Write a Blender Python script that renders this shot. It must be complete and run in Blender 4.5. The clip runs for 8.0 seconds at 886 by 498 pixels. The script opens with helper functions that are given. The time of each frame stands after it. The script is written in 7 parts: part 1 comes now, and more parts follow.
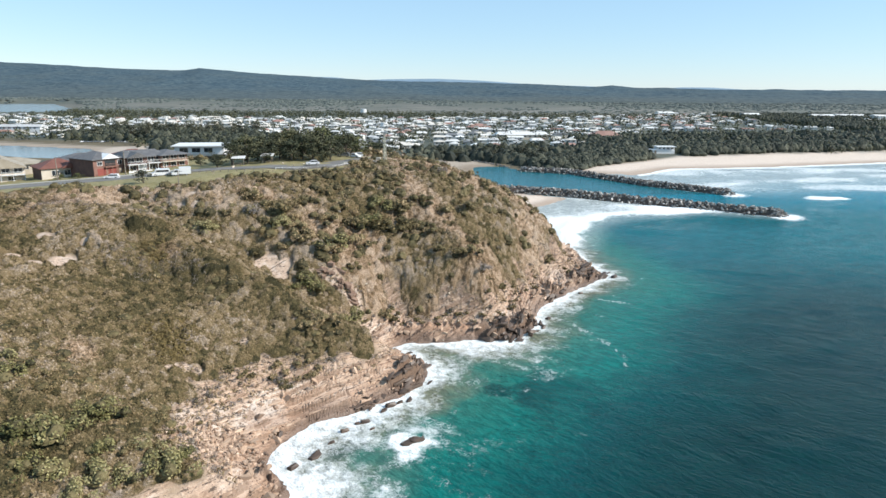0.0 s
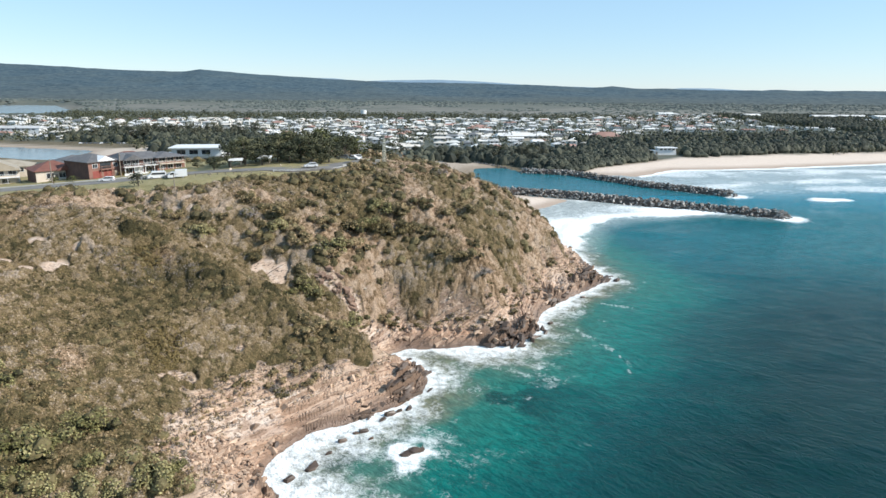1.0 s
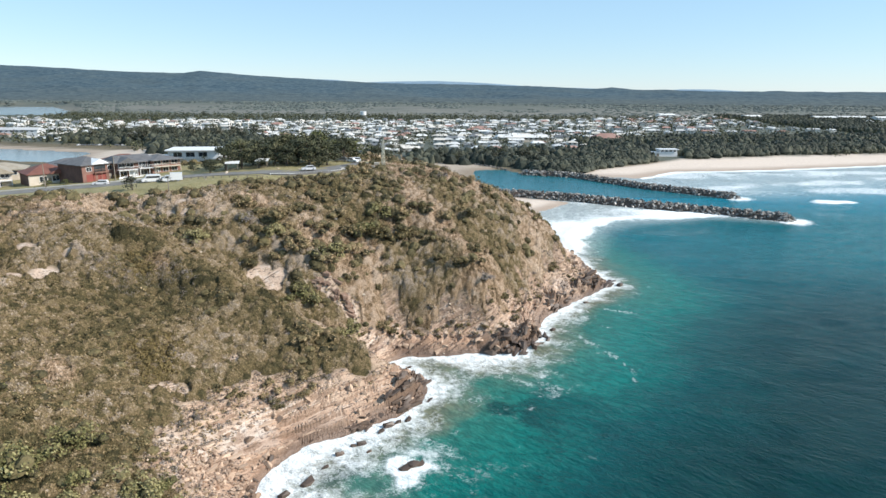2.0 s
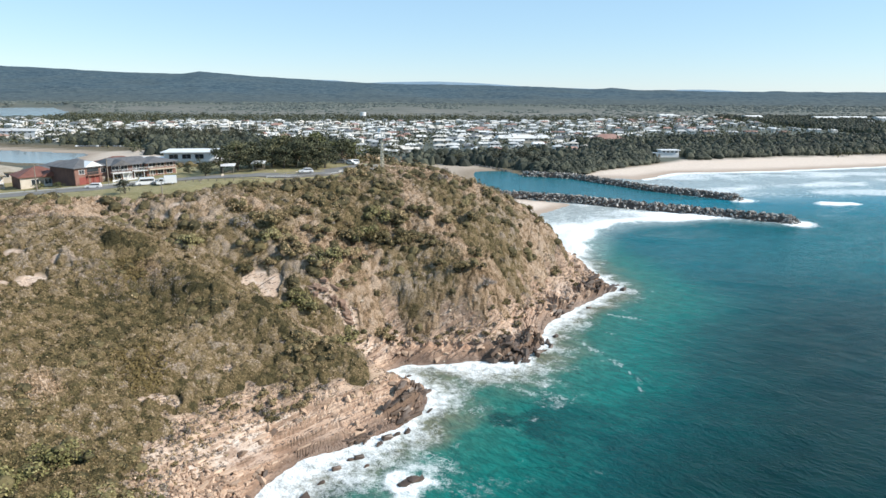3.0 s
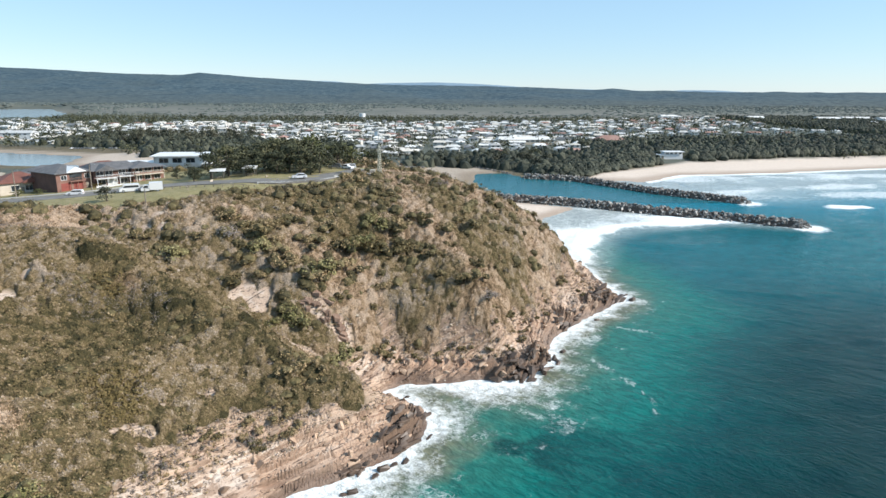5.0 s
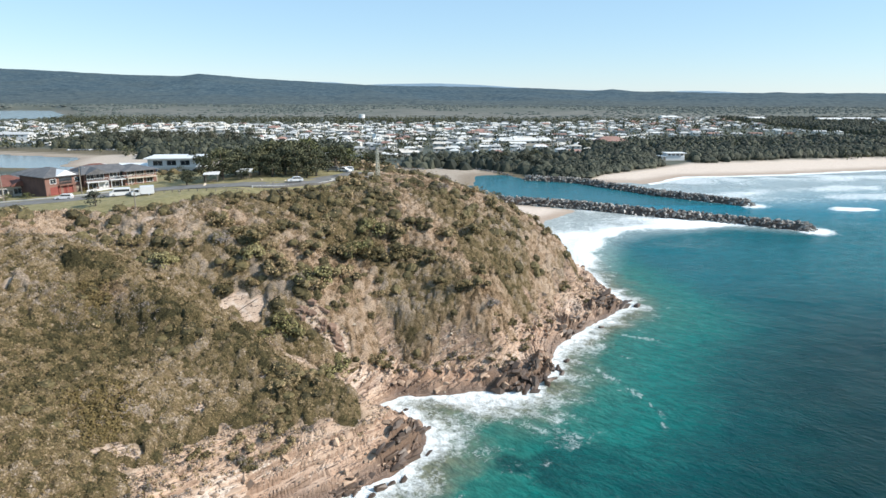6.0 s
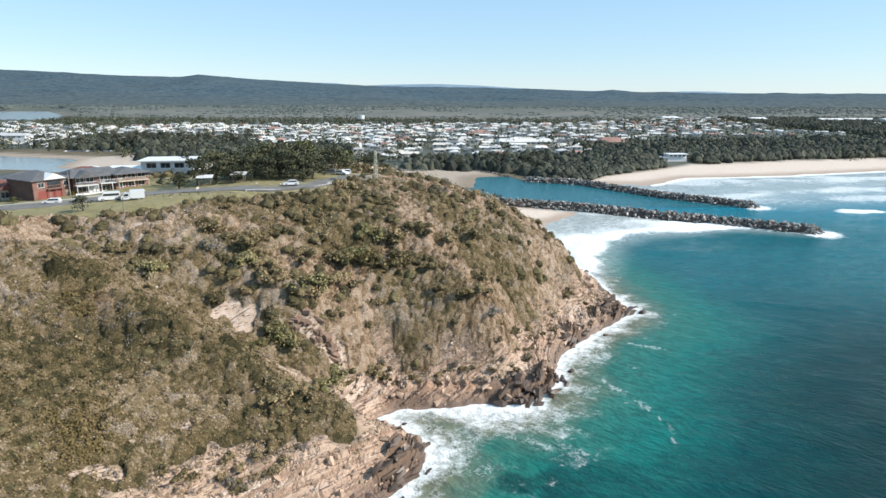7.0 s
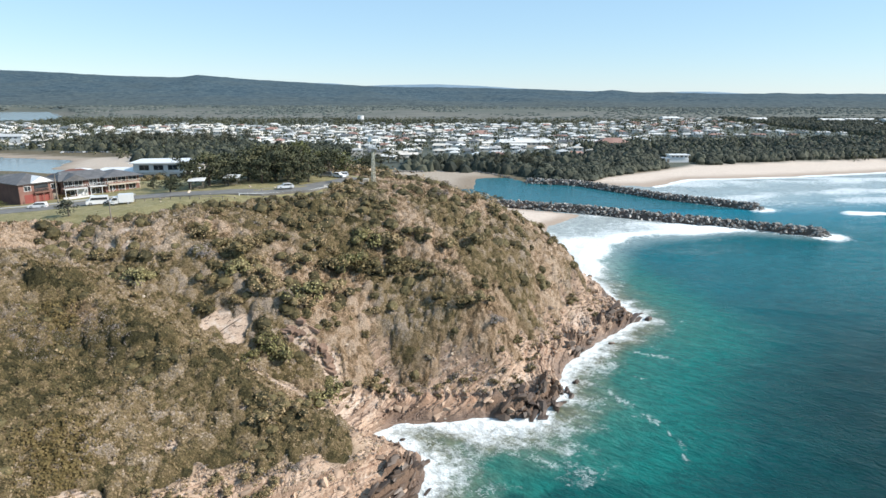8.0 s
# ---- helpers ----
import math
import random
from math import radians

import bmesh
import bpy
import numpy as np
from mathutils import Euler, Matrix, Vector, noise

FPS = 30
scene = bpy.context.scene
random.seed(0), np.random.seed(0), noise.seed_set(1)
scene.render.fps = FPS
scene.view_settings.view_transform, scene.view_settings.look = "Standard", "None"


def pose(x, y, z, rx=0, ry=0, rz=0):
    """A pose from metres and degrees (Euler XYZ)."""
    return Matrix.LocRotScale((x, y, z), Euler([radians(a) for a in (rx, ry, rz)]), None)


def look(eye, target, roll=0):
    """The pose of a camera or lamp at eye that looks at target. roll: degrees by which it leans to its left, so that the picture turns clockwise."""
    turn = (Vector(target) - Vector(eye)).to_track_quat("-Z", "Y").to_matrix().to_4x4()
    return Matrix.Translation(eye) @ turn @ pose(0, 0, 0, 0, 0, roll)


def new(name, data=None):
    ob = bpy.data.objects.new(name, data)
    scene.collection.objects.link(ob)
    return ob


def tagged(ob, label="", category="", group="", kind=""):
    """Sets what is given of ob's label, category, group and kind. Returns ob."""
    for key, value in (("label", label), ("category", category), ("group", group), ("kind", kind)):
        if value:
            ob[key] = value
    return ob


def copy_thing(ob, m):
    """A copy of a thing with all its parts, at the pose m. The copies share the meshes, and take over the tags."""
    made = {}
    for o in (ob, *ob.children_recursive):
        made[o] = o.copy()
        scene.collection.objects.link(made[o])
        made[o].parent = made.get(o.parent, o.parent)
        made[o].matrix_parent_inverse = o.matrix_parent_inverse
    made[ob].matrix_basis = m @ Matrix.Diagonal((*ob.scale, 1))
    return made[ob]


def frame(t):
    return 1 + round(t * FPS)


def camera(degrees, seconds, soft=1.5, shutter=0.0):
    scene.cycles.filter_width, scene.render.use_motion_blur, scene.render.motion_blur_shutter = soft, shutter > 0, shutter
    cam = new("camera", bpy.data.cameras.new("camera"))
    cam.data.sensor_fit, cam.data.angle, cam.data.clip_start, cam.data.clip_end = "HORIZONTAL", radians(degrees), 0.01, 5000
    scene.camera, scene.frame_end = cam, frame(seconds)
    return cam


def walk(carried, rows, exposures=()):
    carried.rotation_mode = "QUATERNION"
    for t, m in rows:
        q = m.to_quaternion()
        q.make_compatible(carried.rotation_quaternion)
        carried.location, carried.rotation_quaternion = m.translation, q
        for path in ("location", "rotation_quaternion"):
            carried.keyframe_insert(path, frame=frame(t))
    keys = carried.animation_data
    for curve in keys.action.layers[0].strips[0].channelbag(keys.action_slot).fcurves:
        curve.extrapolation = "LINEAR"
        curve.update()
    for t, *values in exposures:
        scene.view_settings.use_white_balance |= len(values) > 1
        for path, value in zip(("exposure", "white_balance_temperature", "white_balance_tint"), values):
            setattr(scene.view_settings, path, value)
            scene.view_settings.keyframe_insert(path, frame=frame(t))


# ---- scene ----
cam = camera(70.0, 8.0)
PATH = [
    (0, (0.588, -0.149, 63.504), (0.584, 1.79, 63.011), 0.45),
    (0.5, (0.582, 1.345, 63.531), (0.577, 3.284, 63.04), 0.43),
    (1, (0.58, 2.958, 63.552), (0.575, 4.897, 63.062), 0.41),
    (1.5, (0.565, 4.785, 63.6), (0.56, 6.725, 63.112), 0.39),
    (3, (0.456, 10.858, 63.797), (0.451, 12.798, 63.312), 0.33),
    (3.5, (0.422, 13.148, 63.829), (0.417, 15.089, 63.345), 0.31),
    (4, (0.392, 15.445, 63.861), (0.387, 17.386, 63.378), 0.29),
    (4.5, (0.362, 17.982, 63.886), (0.357, 19.922, 63.403), 0.27),
    (6, (0.31, 25.738, 63.91), (0.305, 27.68, 63.43), 0.21),
    (6.5, (0.31, 28.536, 63.922), (0.306, 30.477, 63.443), 0.19),
    (7, (0.305, 31.25, 63.926), (0.3, 33.192, 63.448), 0.17),
    (7.5, (0.28, 34.12, 63.93), (0.275, 36.062, 63.453), 0.16),
    (8, (0.24, 36.977, 63.934), (0.236, 38.919, 63.457), 0.15),
]
walk(cam, [(t, look(eye, target, roll)) for t, eye, target, roll in PATH])

# ---- daylight: morning sun over the sea, clear sky ----
SUN = Vector((0.82, -0.14, 0.62)).normalized()
world = bpy.data.worlds.new("sky")
scene.world = world
world.use_nodes = True
sky = world.node_tree.nodes.new("ShaderNodeTexSky")
sky.sky_type, sky.sun_disc = "NISHITA", False
sky.sun_elevation, sky.sun_rotation = math.asin(SUN.z), math.atan2(SUN.x, SUN.y)
sky.altitude, sky.air_density, sky.dust_density, sky.ozone_density = 60, 1.0, 0.0, 3.0
background = world.node_tree.nodes["Background"]
background.inputs["Strength"].default_value = 0.115
haze = world.node_tree.nodes.new("ShaderNodeMix")
haze.data_type = "RGBA"
haze.inputs[0].default_value, haze.inputs[7].default_value = 0.50, (3.4, 5.7, 7.9, 1)
world.node_tree.links.new(sky.outputs["Color"], haze.inputs[6])
world.node_tree.links.new(haze.outputs[2], background.inputs["Color"])
lamp = bpy.data.lights.new("sun", "SUN")
lamp.energy, lamp.angle, lamp.color = 5.0, radians(0.55), (1.0, 0.95, 0.88)
sun = new("sun", lamp)
sun.matrix_world = look(SUN * 500, (0, 0, 0))
scene.view_settings.exposure = 0.3

# ---- shape of the land, used by everything that stands on it ----
SHORE = [(-300, -420), (-120, -60), (-60, 30), (-36, 64), (-24, 80), (-23.5, 88), (-26.5, 92), (-30, 96.5), (-29.3, 104), (-25.5, 110.5), (-18, 114.8), (-9, 122), (-3.5, 130),
         (-3.5, 139), (-9, 143.5), (-14, 147.3), (-9, 150.8), (0, 151.5), (9, 153.3), (17, 153), (25.5, 163), (29, 179),
         (41.5, 195), (56, 211), (55, 225), (53, 245), (48, 270), (46, 297), (46, 325), (52, 345), (66, 362), (76, 377), (40, 396)]
SOUTH_BANK = [(20, 430), (-20, 445), (-120, 460), (-250, 520), (-420, 570), (-900, 540), (-1500, 300), (-1500, -420)]
NORTH_SHORE = [(-1600, 900), (-700, 745), (-470, 682), (-362, 652), (-338, 575), (-270, 552), (-150, 530), (-60, 482), (0, 463), (20, 468), (23, 500), (24, 520), (38, 531), (50, 528), (60, 506), (98, 494), (125, 486),
               (147, 484), (170, 505), (190, 524), (266, 538), (403, 584), (700, 650), (1500, 740), (6500, 1100)]
NORTH_BACK = [(6500, 9000), (-6500, 9000), (-6500, 1200)]


def lattice(ix, iy, seed):
    """One random value in 0..1 for each whole-number corner."""
    h = (ix.astype(np.int64) * 374761393 + iy.astype(np.int64) * 668265263 + seed * 1442695041) & 0xFFFFFFFF
    h = ((h ^ (h >> 13)) * 1274126177) & 0xFFFFFFFF
    h = ((h ^ (h >> 16)) * 2246822519) & 0xFFFFFFFF
    return ((h ^ (h >> 15)) & 0xFFFFFF) / float(0xFFFFFF)


def vnoise(x, y, size, seed=0):
    x, y = np.asarray(x, float) / size, np.asarray(y, float) / size
    x, y = 0.809 * x - 0.588 * y, 0.588 * x + 0.809 * y
    ix, iy = np.floor(x), np.floor(y)
    u, v = x - ix, y - iy
    u, v = u * u * (3 - 2 * u), v * v * (3 - 2 * v)
    a, b = lattice(ix, iy, seed), lattice(ix + 1, iy, seed)
    c, d = lattice(ix, iy + 1, seed), lattice(ix + 1, iy + 1, seed)
    return (a * (1 - u) + b * u) * (1 - v) + (c * (1 - u) + d * u) * v


def fbm(x, y, size, octaves=4, seed=0):
    total, amp, norm = 0, 1.0, 0.0
    for o in range(octaves):
        total, norm = total + amp * vnoise(x + 31.7 * o, y - 17.3 * o, size / 2 ** o, seed + o), norm + amp
        x, y = 0.6 * x + 0.8 * y, 0.6 * y - 0.8 * x
        amp *= 0.5
    return total / norm


def smooth(a, b, v):
    t = np.clip((np.asarray(v, float) - a) / (b - a), 0, 1)
    return t * t * (3 - 2 * t)


def line_distance(x, y, line):
    best = np.full(np.shape(x), 1e18)
    for (ax, ay), (bx, by) in zip(line, line[1:]):
        dx, dy = bx - ax, by - ay
        t = np.clip(((x - ax) * dx + (y - ay) * dy) / (dx * dx + dy * dy), 0, 1)
        best = np.minimum(best, (x - ax - t * dx) ** 2 + (y - ay - t * dy) ** 2)
    return np.sqrt(best)


def inside(x, y, ring):
    odd = np.zeros(np.shape(x), bool)
    for (ax, ay), (bx, by) in zip(ring, ring[1:] + ring[:1]):
        if ay != by:
            odd ^= ((ay > y) != (by > y)) & (x < (bx - ax) * (y - ay) / (by - ay) + ax)
    return odd


def shore_distance(x, y):
    """Metres inland from the headland's waterline and from the town side's waterline; minus over water."""
    wob = 1.6 * (fbm(x, y, 7, 3, 5) - 0.5) + 0.45 * (vnoise(x, y, 1.7, 6) - 0.5)
    south = line_distance(x, y, SHORE + SOUTH_BANK) * np.where(inside(x, y, SHORE + SOUTH_BANK), 1, -1)
    north = line_distance(x, y, NORTH_SHORE) * np.where(inside(x, y, NORTH_SHORE + NORTH_BACK), 1, -1)
    return south + wob, north + wob


def headland_height(x, y, d):
    k = np.interp(y, [130, 150, 163, 190, 215, 232, 250, 300, 400], [0.93, 1.1, 1.5, 1.7, 1.65, 1.35, 1.1, 1.0, 0.6])
    u = d * k
    z = np.interp(u, [0, 0.7, 3, 9, 20, 30, 45, 60, 80, 110], [0, 1.2, 2.6, 6, 12.8, 18.6, 26.3, 32.2, 36.8, 39])
    cap = np.clip(39 + 0.072 * np.minimum(0, x + 56), 31, 39)
    z = z * cap / 39
    z = np.maximum(np.minimum(z, 4), z - 0.2 * np.maximum(0, y - 245) * smooth(-60, -130, x) - 0.10 * np.maximum(0, y - 240) * smooth(-140, -60, x))
    gully = line_distance(x, y, [(-17, 149), (-40, 153), (-62, 156), (-80, 162)])
    z = z - 4.6 * np.exp(-(gully / 8) ** 2) * smooth(6, 20, d)
    spur = line_distance(x, y, [(-20, 132), (-45, 140), (-75, 150)])
    z = z + 1.3 * np.exp(-(spur / 6) ** 2) * smooth(8, 20, d)
    # knolls and hollows: the steep gully head, the flat ledge below it, the hollow of the upper face
    for kx, ky, wide, deep, lift in ((-30, 156.5, 13, 9, 6.5), (-10, 183, 16, 12, -3.4), (-60, 137, 9, 9, -2.8), (-19, 132, 8, 6, 2.0)):
        z = z + lift * np.exp(-((x - kx) / wide) ** 2 - ((y - ky) / deep) ** 2) * smooth(4, 14, d)
    # the wave-cut apron at the foot of the steep face
    z = z - 6.4 * np.exp(-((d - 10.5) / 5.5) ** 2) * smooth(148, 162, y) * smooth(250, 228, y)
    sandy = smooth(22, 36, x) * smooth(318, 345, y)
    z = z * (1 - sandy) + sandy * np.minimum(z, 0.15 + 0.07 * d)
    slope = smooth(6, 25, d) * (1 - smooth(60, 85, u))
    z = z + slope * (3.2 * (fbm(x, y, 18, 3, 11) - 0.5) + 1.0 * (fbm(x, y, 5, 2, 12) - 0.5))
    return z


def bare_rock(x, y, d):
    """1 where the shore's rock lies bare, 0 under the scrub."""
    reach = np.interp(y, [88, 97, 108, 118, 130, 148, 158, 190, 205, 215, 240, 300], [14, 15, 19, 15.5, 11, 9.5, 12, 12.2, 12.8, 13, 9, 6])
    edge = d + 13 * (fbm(x, y, 9, 3, 21) - 0.5) + 3 * (vnoise(x, y, 2.2, 22) - 0.5)
    return 1 - smooth(reach - 1.5, reach + 1.5, edge)


def bedding(x, y, z):
    """Height across the tilted rock layers."""
    front = smooth(140, 153, y)
    return z - (0.36 + 0.08 * front) * x + 0.36 * (1 - front) * (y - 147) + 2.2 * (fbm(x, y, 15, 3, 31) - 0.5) + 0.35 * (fbm(x, y, 3.5, 3, 32) - 0.5)


def crag(x, y):
    """1 on the dark, rugged crags of the points, where shade is put into the rock colour."""
    out = np.zeros(np.shape(x))
    for px, py, r in ((19, 157.5, 6.5), (25, 164, 4.0), (12, 156, 3.0), (51, 208, 5.5), (45, 202, 3.5), (36, 190, 3.5), (-6, 130, 4.5), (-9, 125, 3.0), (-27, 92, 3.0)):
        out = np.maximum(out, 1 - smooth(r * 0.75, r * 1.1, np.hypot(x - px, y - py) + 0.9 * r * (fbm(x, y, 4, 3, 341) - 0.5)))
    return out


def rock_blocks(x, y, bed):
    """Beds of three thicknesses, broken by joints into blocks: height over the slope, and a value 0..1 for each block."""
    along = np.where(y > 141, x + 0.2 * y, 0.63 * x + 0.78 * y) + 1.2 * (vnoise(x, y, 5, 300) - 0.5)
    rise, tint = 0, 0
    for thick, length, amp, share, seed in ((2.3, 10, 0.75, 0.4, 301), (0.85, 5.5, 0.42, 0.35, 311), (0.36, 3.0, 0.18, 0.25, 321)):
        q = bed / thick + 0.3 * (vnoise(x, y, 8, seed) - 0.5)
        layer = np.floor(q)
        run = along / length + 9.7 * lattice(layer, layer * 0, seed)
        block = np.floor(run)
        f, g = q - layer, run - block
        joint = np.minimum(g, 1 - g) * length
        rise = rise + amp * (lattice(layer, block, seed + 1) - 0.5) + 0.95 * (smooth(0.62, 0.92, f) - f) * thick - 0.5 * amp * smooth(0.28, 0.08, joint)
        tint = tint + share * lattice(layer, block, seed + 2)
    return rise, tint


def shelf_cover(x, y):
    """Where the bedded rock is a sheet of its own, laid along the shore."""
    return ((y > 80) & (y < 136) & (x < 5) & (x > -46)) | ((y > 163) & (y < 226) & (x > 14)) | ((y > 141) & (y <= 166) & (x > -21) & (x < 30))


def ground_height(x, y, under=False):
    x, y = np.asarray(x, float), np.asarray(y, float)
    ds, dn = shore_distance(x, y)
    south = headland_height(x, y, np.maximum(ds, 0))
    # bedded rock: tilted layers break the shore into ledges
    near_rock = bool(np.any((y < 300) & (ds > 0) & (ds < 40)))
    rock = bare_rock(x, y, ds) * (y < 300) * smooth(0, 1, ds) if near_rock else 0 * ds
    stepped = south
    if near_rock:
        bed = bedding(x, y, south)
        rise, tint = rock_blocks(x, y, bed)
        rough_part = 0.45 + 0.7 * smooth(0.35, 0.6, fbm(x, y, 7, 3, 36)) + 0.75 * crag(x, y)
        rough_part = rough_part * (0.3 + 0.5 * smooth(11, 5, ds + 6 * (fbm(x, y, 8, 3, 37) - 0.5)) * np.where(y < 141, 0.85, 1.0))
        stepped = south + rock * (rough_part * rise + 0.5 * (fbm(x, y, 1.6, 3, 33) - 0.5) + 0.25 + 1.3 * crag(x, y) * smooth(0.3, 2, ds))
    south = np.where(shelf_cover(x, y), south - 0.8 * rock, stepped) if under else stepped
    beach = np.interp(dn, [0, 30, 66, 80, 110], [0.1, 1.4, 2.8, 4.6, 5.0])
    flat = 5 + 2.5 * smooth(1100, 1500, y) + np.clip(y - 1750, 0, None) * 0.0125
    north = np.where(dn < 110, beach, flat * smooth(110, 200, dn) + 5.0 * (1 - smooth(110, 200, dn)))
    north = north + 6 * smooth(1900, 2800, y) * (fbm(x, y, 300, 3, 41) - 0.5)
    az = x / np.maximum(y, 1.0)
    ridge = np.interp(az, [-1.2, -0.68, -0.55, -0.5, -0.40, -0.375, -0.33, -0.29, -0.21, -0.16, -0.07, 0.1, 0.152, 0.22, 0.255, 0.29, 0.4, 1.2],
                      [240, 212, 186, 174, 165, 180, 164, 148, 130, 115, 102, 92, 85, 71, 82, 66, 60, 62])
    far = smooth(2900, 4700, y)
    north = north * (1 - far) + far * ridge + 14 * far * (1 - smooth(4550, 4750, y)) * (fbm(x, y, 420, 3, 43) - 0.6)
    fold = 1 - np.abs(2 * fbm(x, y, 900, 4, 45) - 1)
    north = north + 46 * smooth(2500, 3200, y) * smooth(4500, 3700, y) * (fold - 0.62) + 12 * smooth(2600, 3300, y) * smooth(4600, 4300, y) * (fbm(x, y, 170, 3, 46) - 0.5)
    # the upper reach of the river
    reach = np.hypot((x + 1270) / 560, (y - 1790) / 540) + 0.25 * (fbm(x, y, 240, 3, 44) - 0.5) + 0.8 * smooth(-0.585, -0.55, az)
    north = north - (north + 1.0) * (1 - smooth(0.92, 1.0, reach))
    sea = np.maximum(-7, np.minimum(0.22 * np.maximum(ds, dn), 0) - 0.05)
    return np.where(ds > 0, south, np.where(dn > 0, north, sea))
# ---- end of the shape of the land ----


# ---- materials ----
def nodes_of(name):
    m = bpy.data.materials.new(name)
    m.use_nodes = True
    t = m.node_tree
    return m, t, t.nodes["Principled BSDF"]


def add(t, kind, **values):
    n = t.nodes.new(kind)
    for key, value in values.items():
        n.inputs[key.replace("_", " ")].default_value = value
    return n


def noise_node(t, scale, detail=4.0, rough=0.6, stretch=None, coords="Object"):
    tc = t.nodes.new("ShaderNodeTexCoord")
    n = add(t, "ShaderNodeTexNoise", Scale=scale, Detail=detail, Roughness=rough)
    if stretch:
        mp = t.nodes.new("ShaderNodeMapping")
        mp.vector_type = "TEXTURE"
        mp.inputs["Rotation"].default_value = stretch[0]
        mp.inputs["Scale"].default_value = tuple(1 / v for v in stretch[1])
        t.links.new(tc.outputs[coords], mp.inputs["Vector"])
        t.links.new(mp.outputs["Vector"], n.inputs["Vector"])
    else:
        t.links.new(tc.outputs[coords], n.inputs["Vector"])
    return n.outputs["Fac"]


def ramp(t, fac, stops):
    r = t.nodes.new("ShaderNodeValToRGB")
    e = r.color_ramp.elements
    while len(e) < len(stops):
        e.new(0.5)
    for k, (at, colour) in enumerate(stops):
        e[k].position, e[k].color = at, (*colour, 1) if len(colour) == 3 else colour
    t.links.new(fac, r.inputs["Fac"])
    return r.outputs["Color"]


def step_node(t, value, low, high):
    n = t.nodes.new("ShaderNodeMapRange")
    n.interpolation_type = "SMOOTHSTEP"
    n.inputs["From Min"].default_value, n.inputs["From Max"].default_value = low, high
    t.links.new(value, n.inputs["Value"])
    return n.outputs["Result"]


def maths(t, op, a, b):
    n = t.nodes.new("ShaderNodeMath")
    n.operation = op
    for k, v in enumerate((a, b)):
        if isinstance(v, (int, float)):
            n.inputs[k].default_value = v
        else:
            t.links.new(v, n.inputs[k])
    return n.outputs[0]


def mix(t, fac, a, b, how="MIX"):
    n = t.nodes.new("ShaderNodeMix")
    n.data_type, n.blend_type = "RGBA", how
    for key, v in ((0, fac), (6, a), (7, b)):
        if isinstance(v, (int, float)):
            n.inputs[key].default_value = v
        elif isinstance(v, tuple):
            n.inputs[key].default_value = (*v, 1)
        else:
            t.links.new(v, n.inputs[key])
    return n.outputs[2]


def attr(t, name):
    n = t.nodes.new("ShaderNodeAttribute")
    n.attribute_name = name
    return n.outputs["Fac"]


def bump(t, bsdf, height, strength=0.3, distance=0.1):
    b = add(t, "ShaderNodeBump", Strength=strength, Distance=distance)
    t.links.new(height, b.inputs["Height"])
    t.links.new(b.outputs["Normal"], bsdf.inputs["Normal"])


def paint(name, a, b, rough=0.7, scale=1.5, fine=14.0, vary=0.0, metal=0.0, bumpy=0.15, island=False):
    """A surface in two near colours: broad stains, fine grain, and some change from one object (or island) to the next."""
    m, t, bsdf = nodes_of(name)
    broad, grain = noise_node(t, scale), noise_node(t, fine, 5)
    c = mix(t, step_node(t, broad, 0.3, 0.7), a, b)
    c = mix(t, maths(t, "MULTIPLY", grain, 0.5), c, tuple(0.55 * v for v in a))
    if vary:
        if island:
            r = t.nodes.new("ShaderNodeNewGeometry").outputs["Random Per Island"]
        else:
            r = t.nodes.new("ShaderNodeObjectInfo").outputs["Random"]
        hsv = t.nodes.new("ShaderNodeHueSaturation")
        t.links.new(maths(t, "ADD", maths(t, "MULTIPLY", r, vary), 1 - vary / 2), hsv.inputs["Value"])
        t.links.new(c, hsv.inputs["Color"])
        c = hsv.outputs["Color"]
    t.links.new(c, bsdf.inputs["Base Color"])
    bsdf.inputs["Roughness"].default_value, bsdf.inputs["Metallic"].default_value = rough, metal
    if bumpy:
        bump(t, bsdf, grain, bumpy, 0.05)
    return m


def foliage(name, stops, broad=0.06, spread=0.35, rough=0.75):
    """Leaves: colours drift across the ground in drifts and from leaf to leaf."""
    m, t, bsdf = nodes_of(name)
    geo = t.nodes.new("ShaderNodeNewGeometry")
    n = t.nodes.new("ShaderNodeTexNoise")
    n.inputs["Scale"].default_value, n.inputs["Detail"].default_value = broad, 7.0
    t.links.new(geo.outputs["Position"], n.inputs["Vector"])
    info = t.nodes.new("ShaderNodeObjectInfo").outputs["Random"]
    r = geo.outputs["Random Per Island"]
    fac = maths(t, "ADD", n.outputs["Fac"], maths(t, "MULTIPLY", maths(t, "ADD", r, -0.5), spread))
    fac = maths(t, "ADD", fac, maths(t, "MULTIPLY", maths(t, "ADD", info, -0.5), spread))
    c = ramp(t, fac, stops)
    hsv = t.nodes.new("ShaderNodeHueSaturation")
    t.links.new(maths(t, "ADD", maths(t, "MULTIPLY", r, 0.36), 0.82), hsv.inputs["Value"])
    t.links.new(c, hsv.inputs["Color"])
    t.links.new(hsv.outputs["Color"], bsdf.inputs["Base Color"])
    bsdf.inputs["Roughness"].default_value = rough
    bsdf.inputs["Specular IOR Level"].default_value = 0.25
    return m


def layer_noise(t, height, scale, detail):
    """Noise that changes only from one rock bed to the next."""
    n = t.nodes.new("ShaderNodeTexNoise")
    n.noise_dimensions = "1D"
    n.inputs["Scale"].default_value, n.inputs["Detail"].default_value, n.inputs["Roughness"].default_value = scale, detail, 0.65
    t.links.new(height, n.inputs["W"])
    return n.outputs["Fac"]


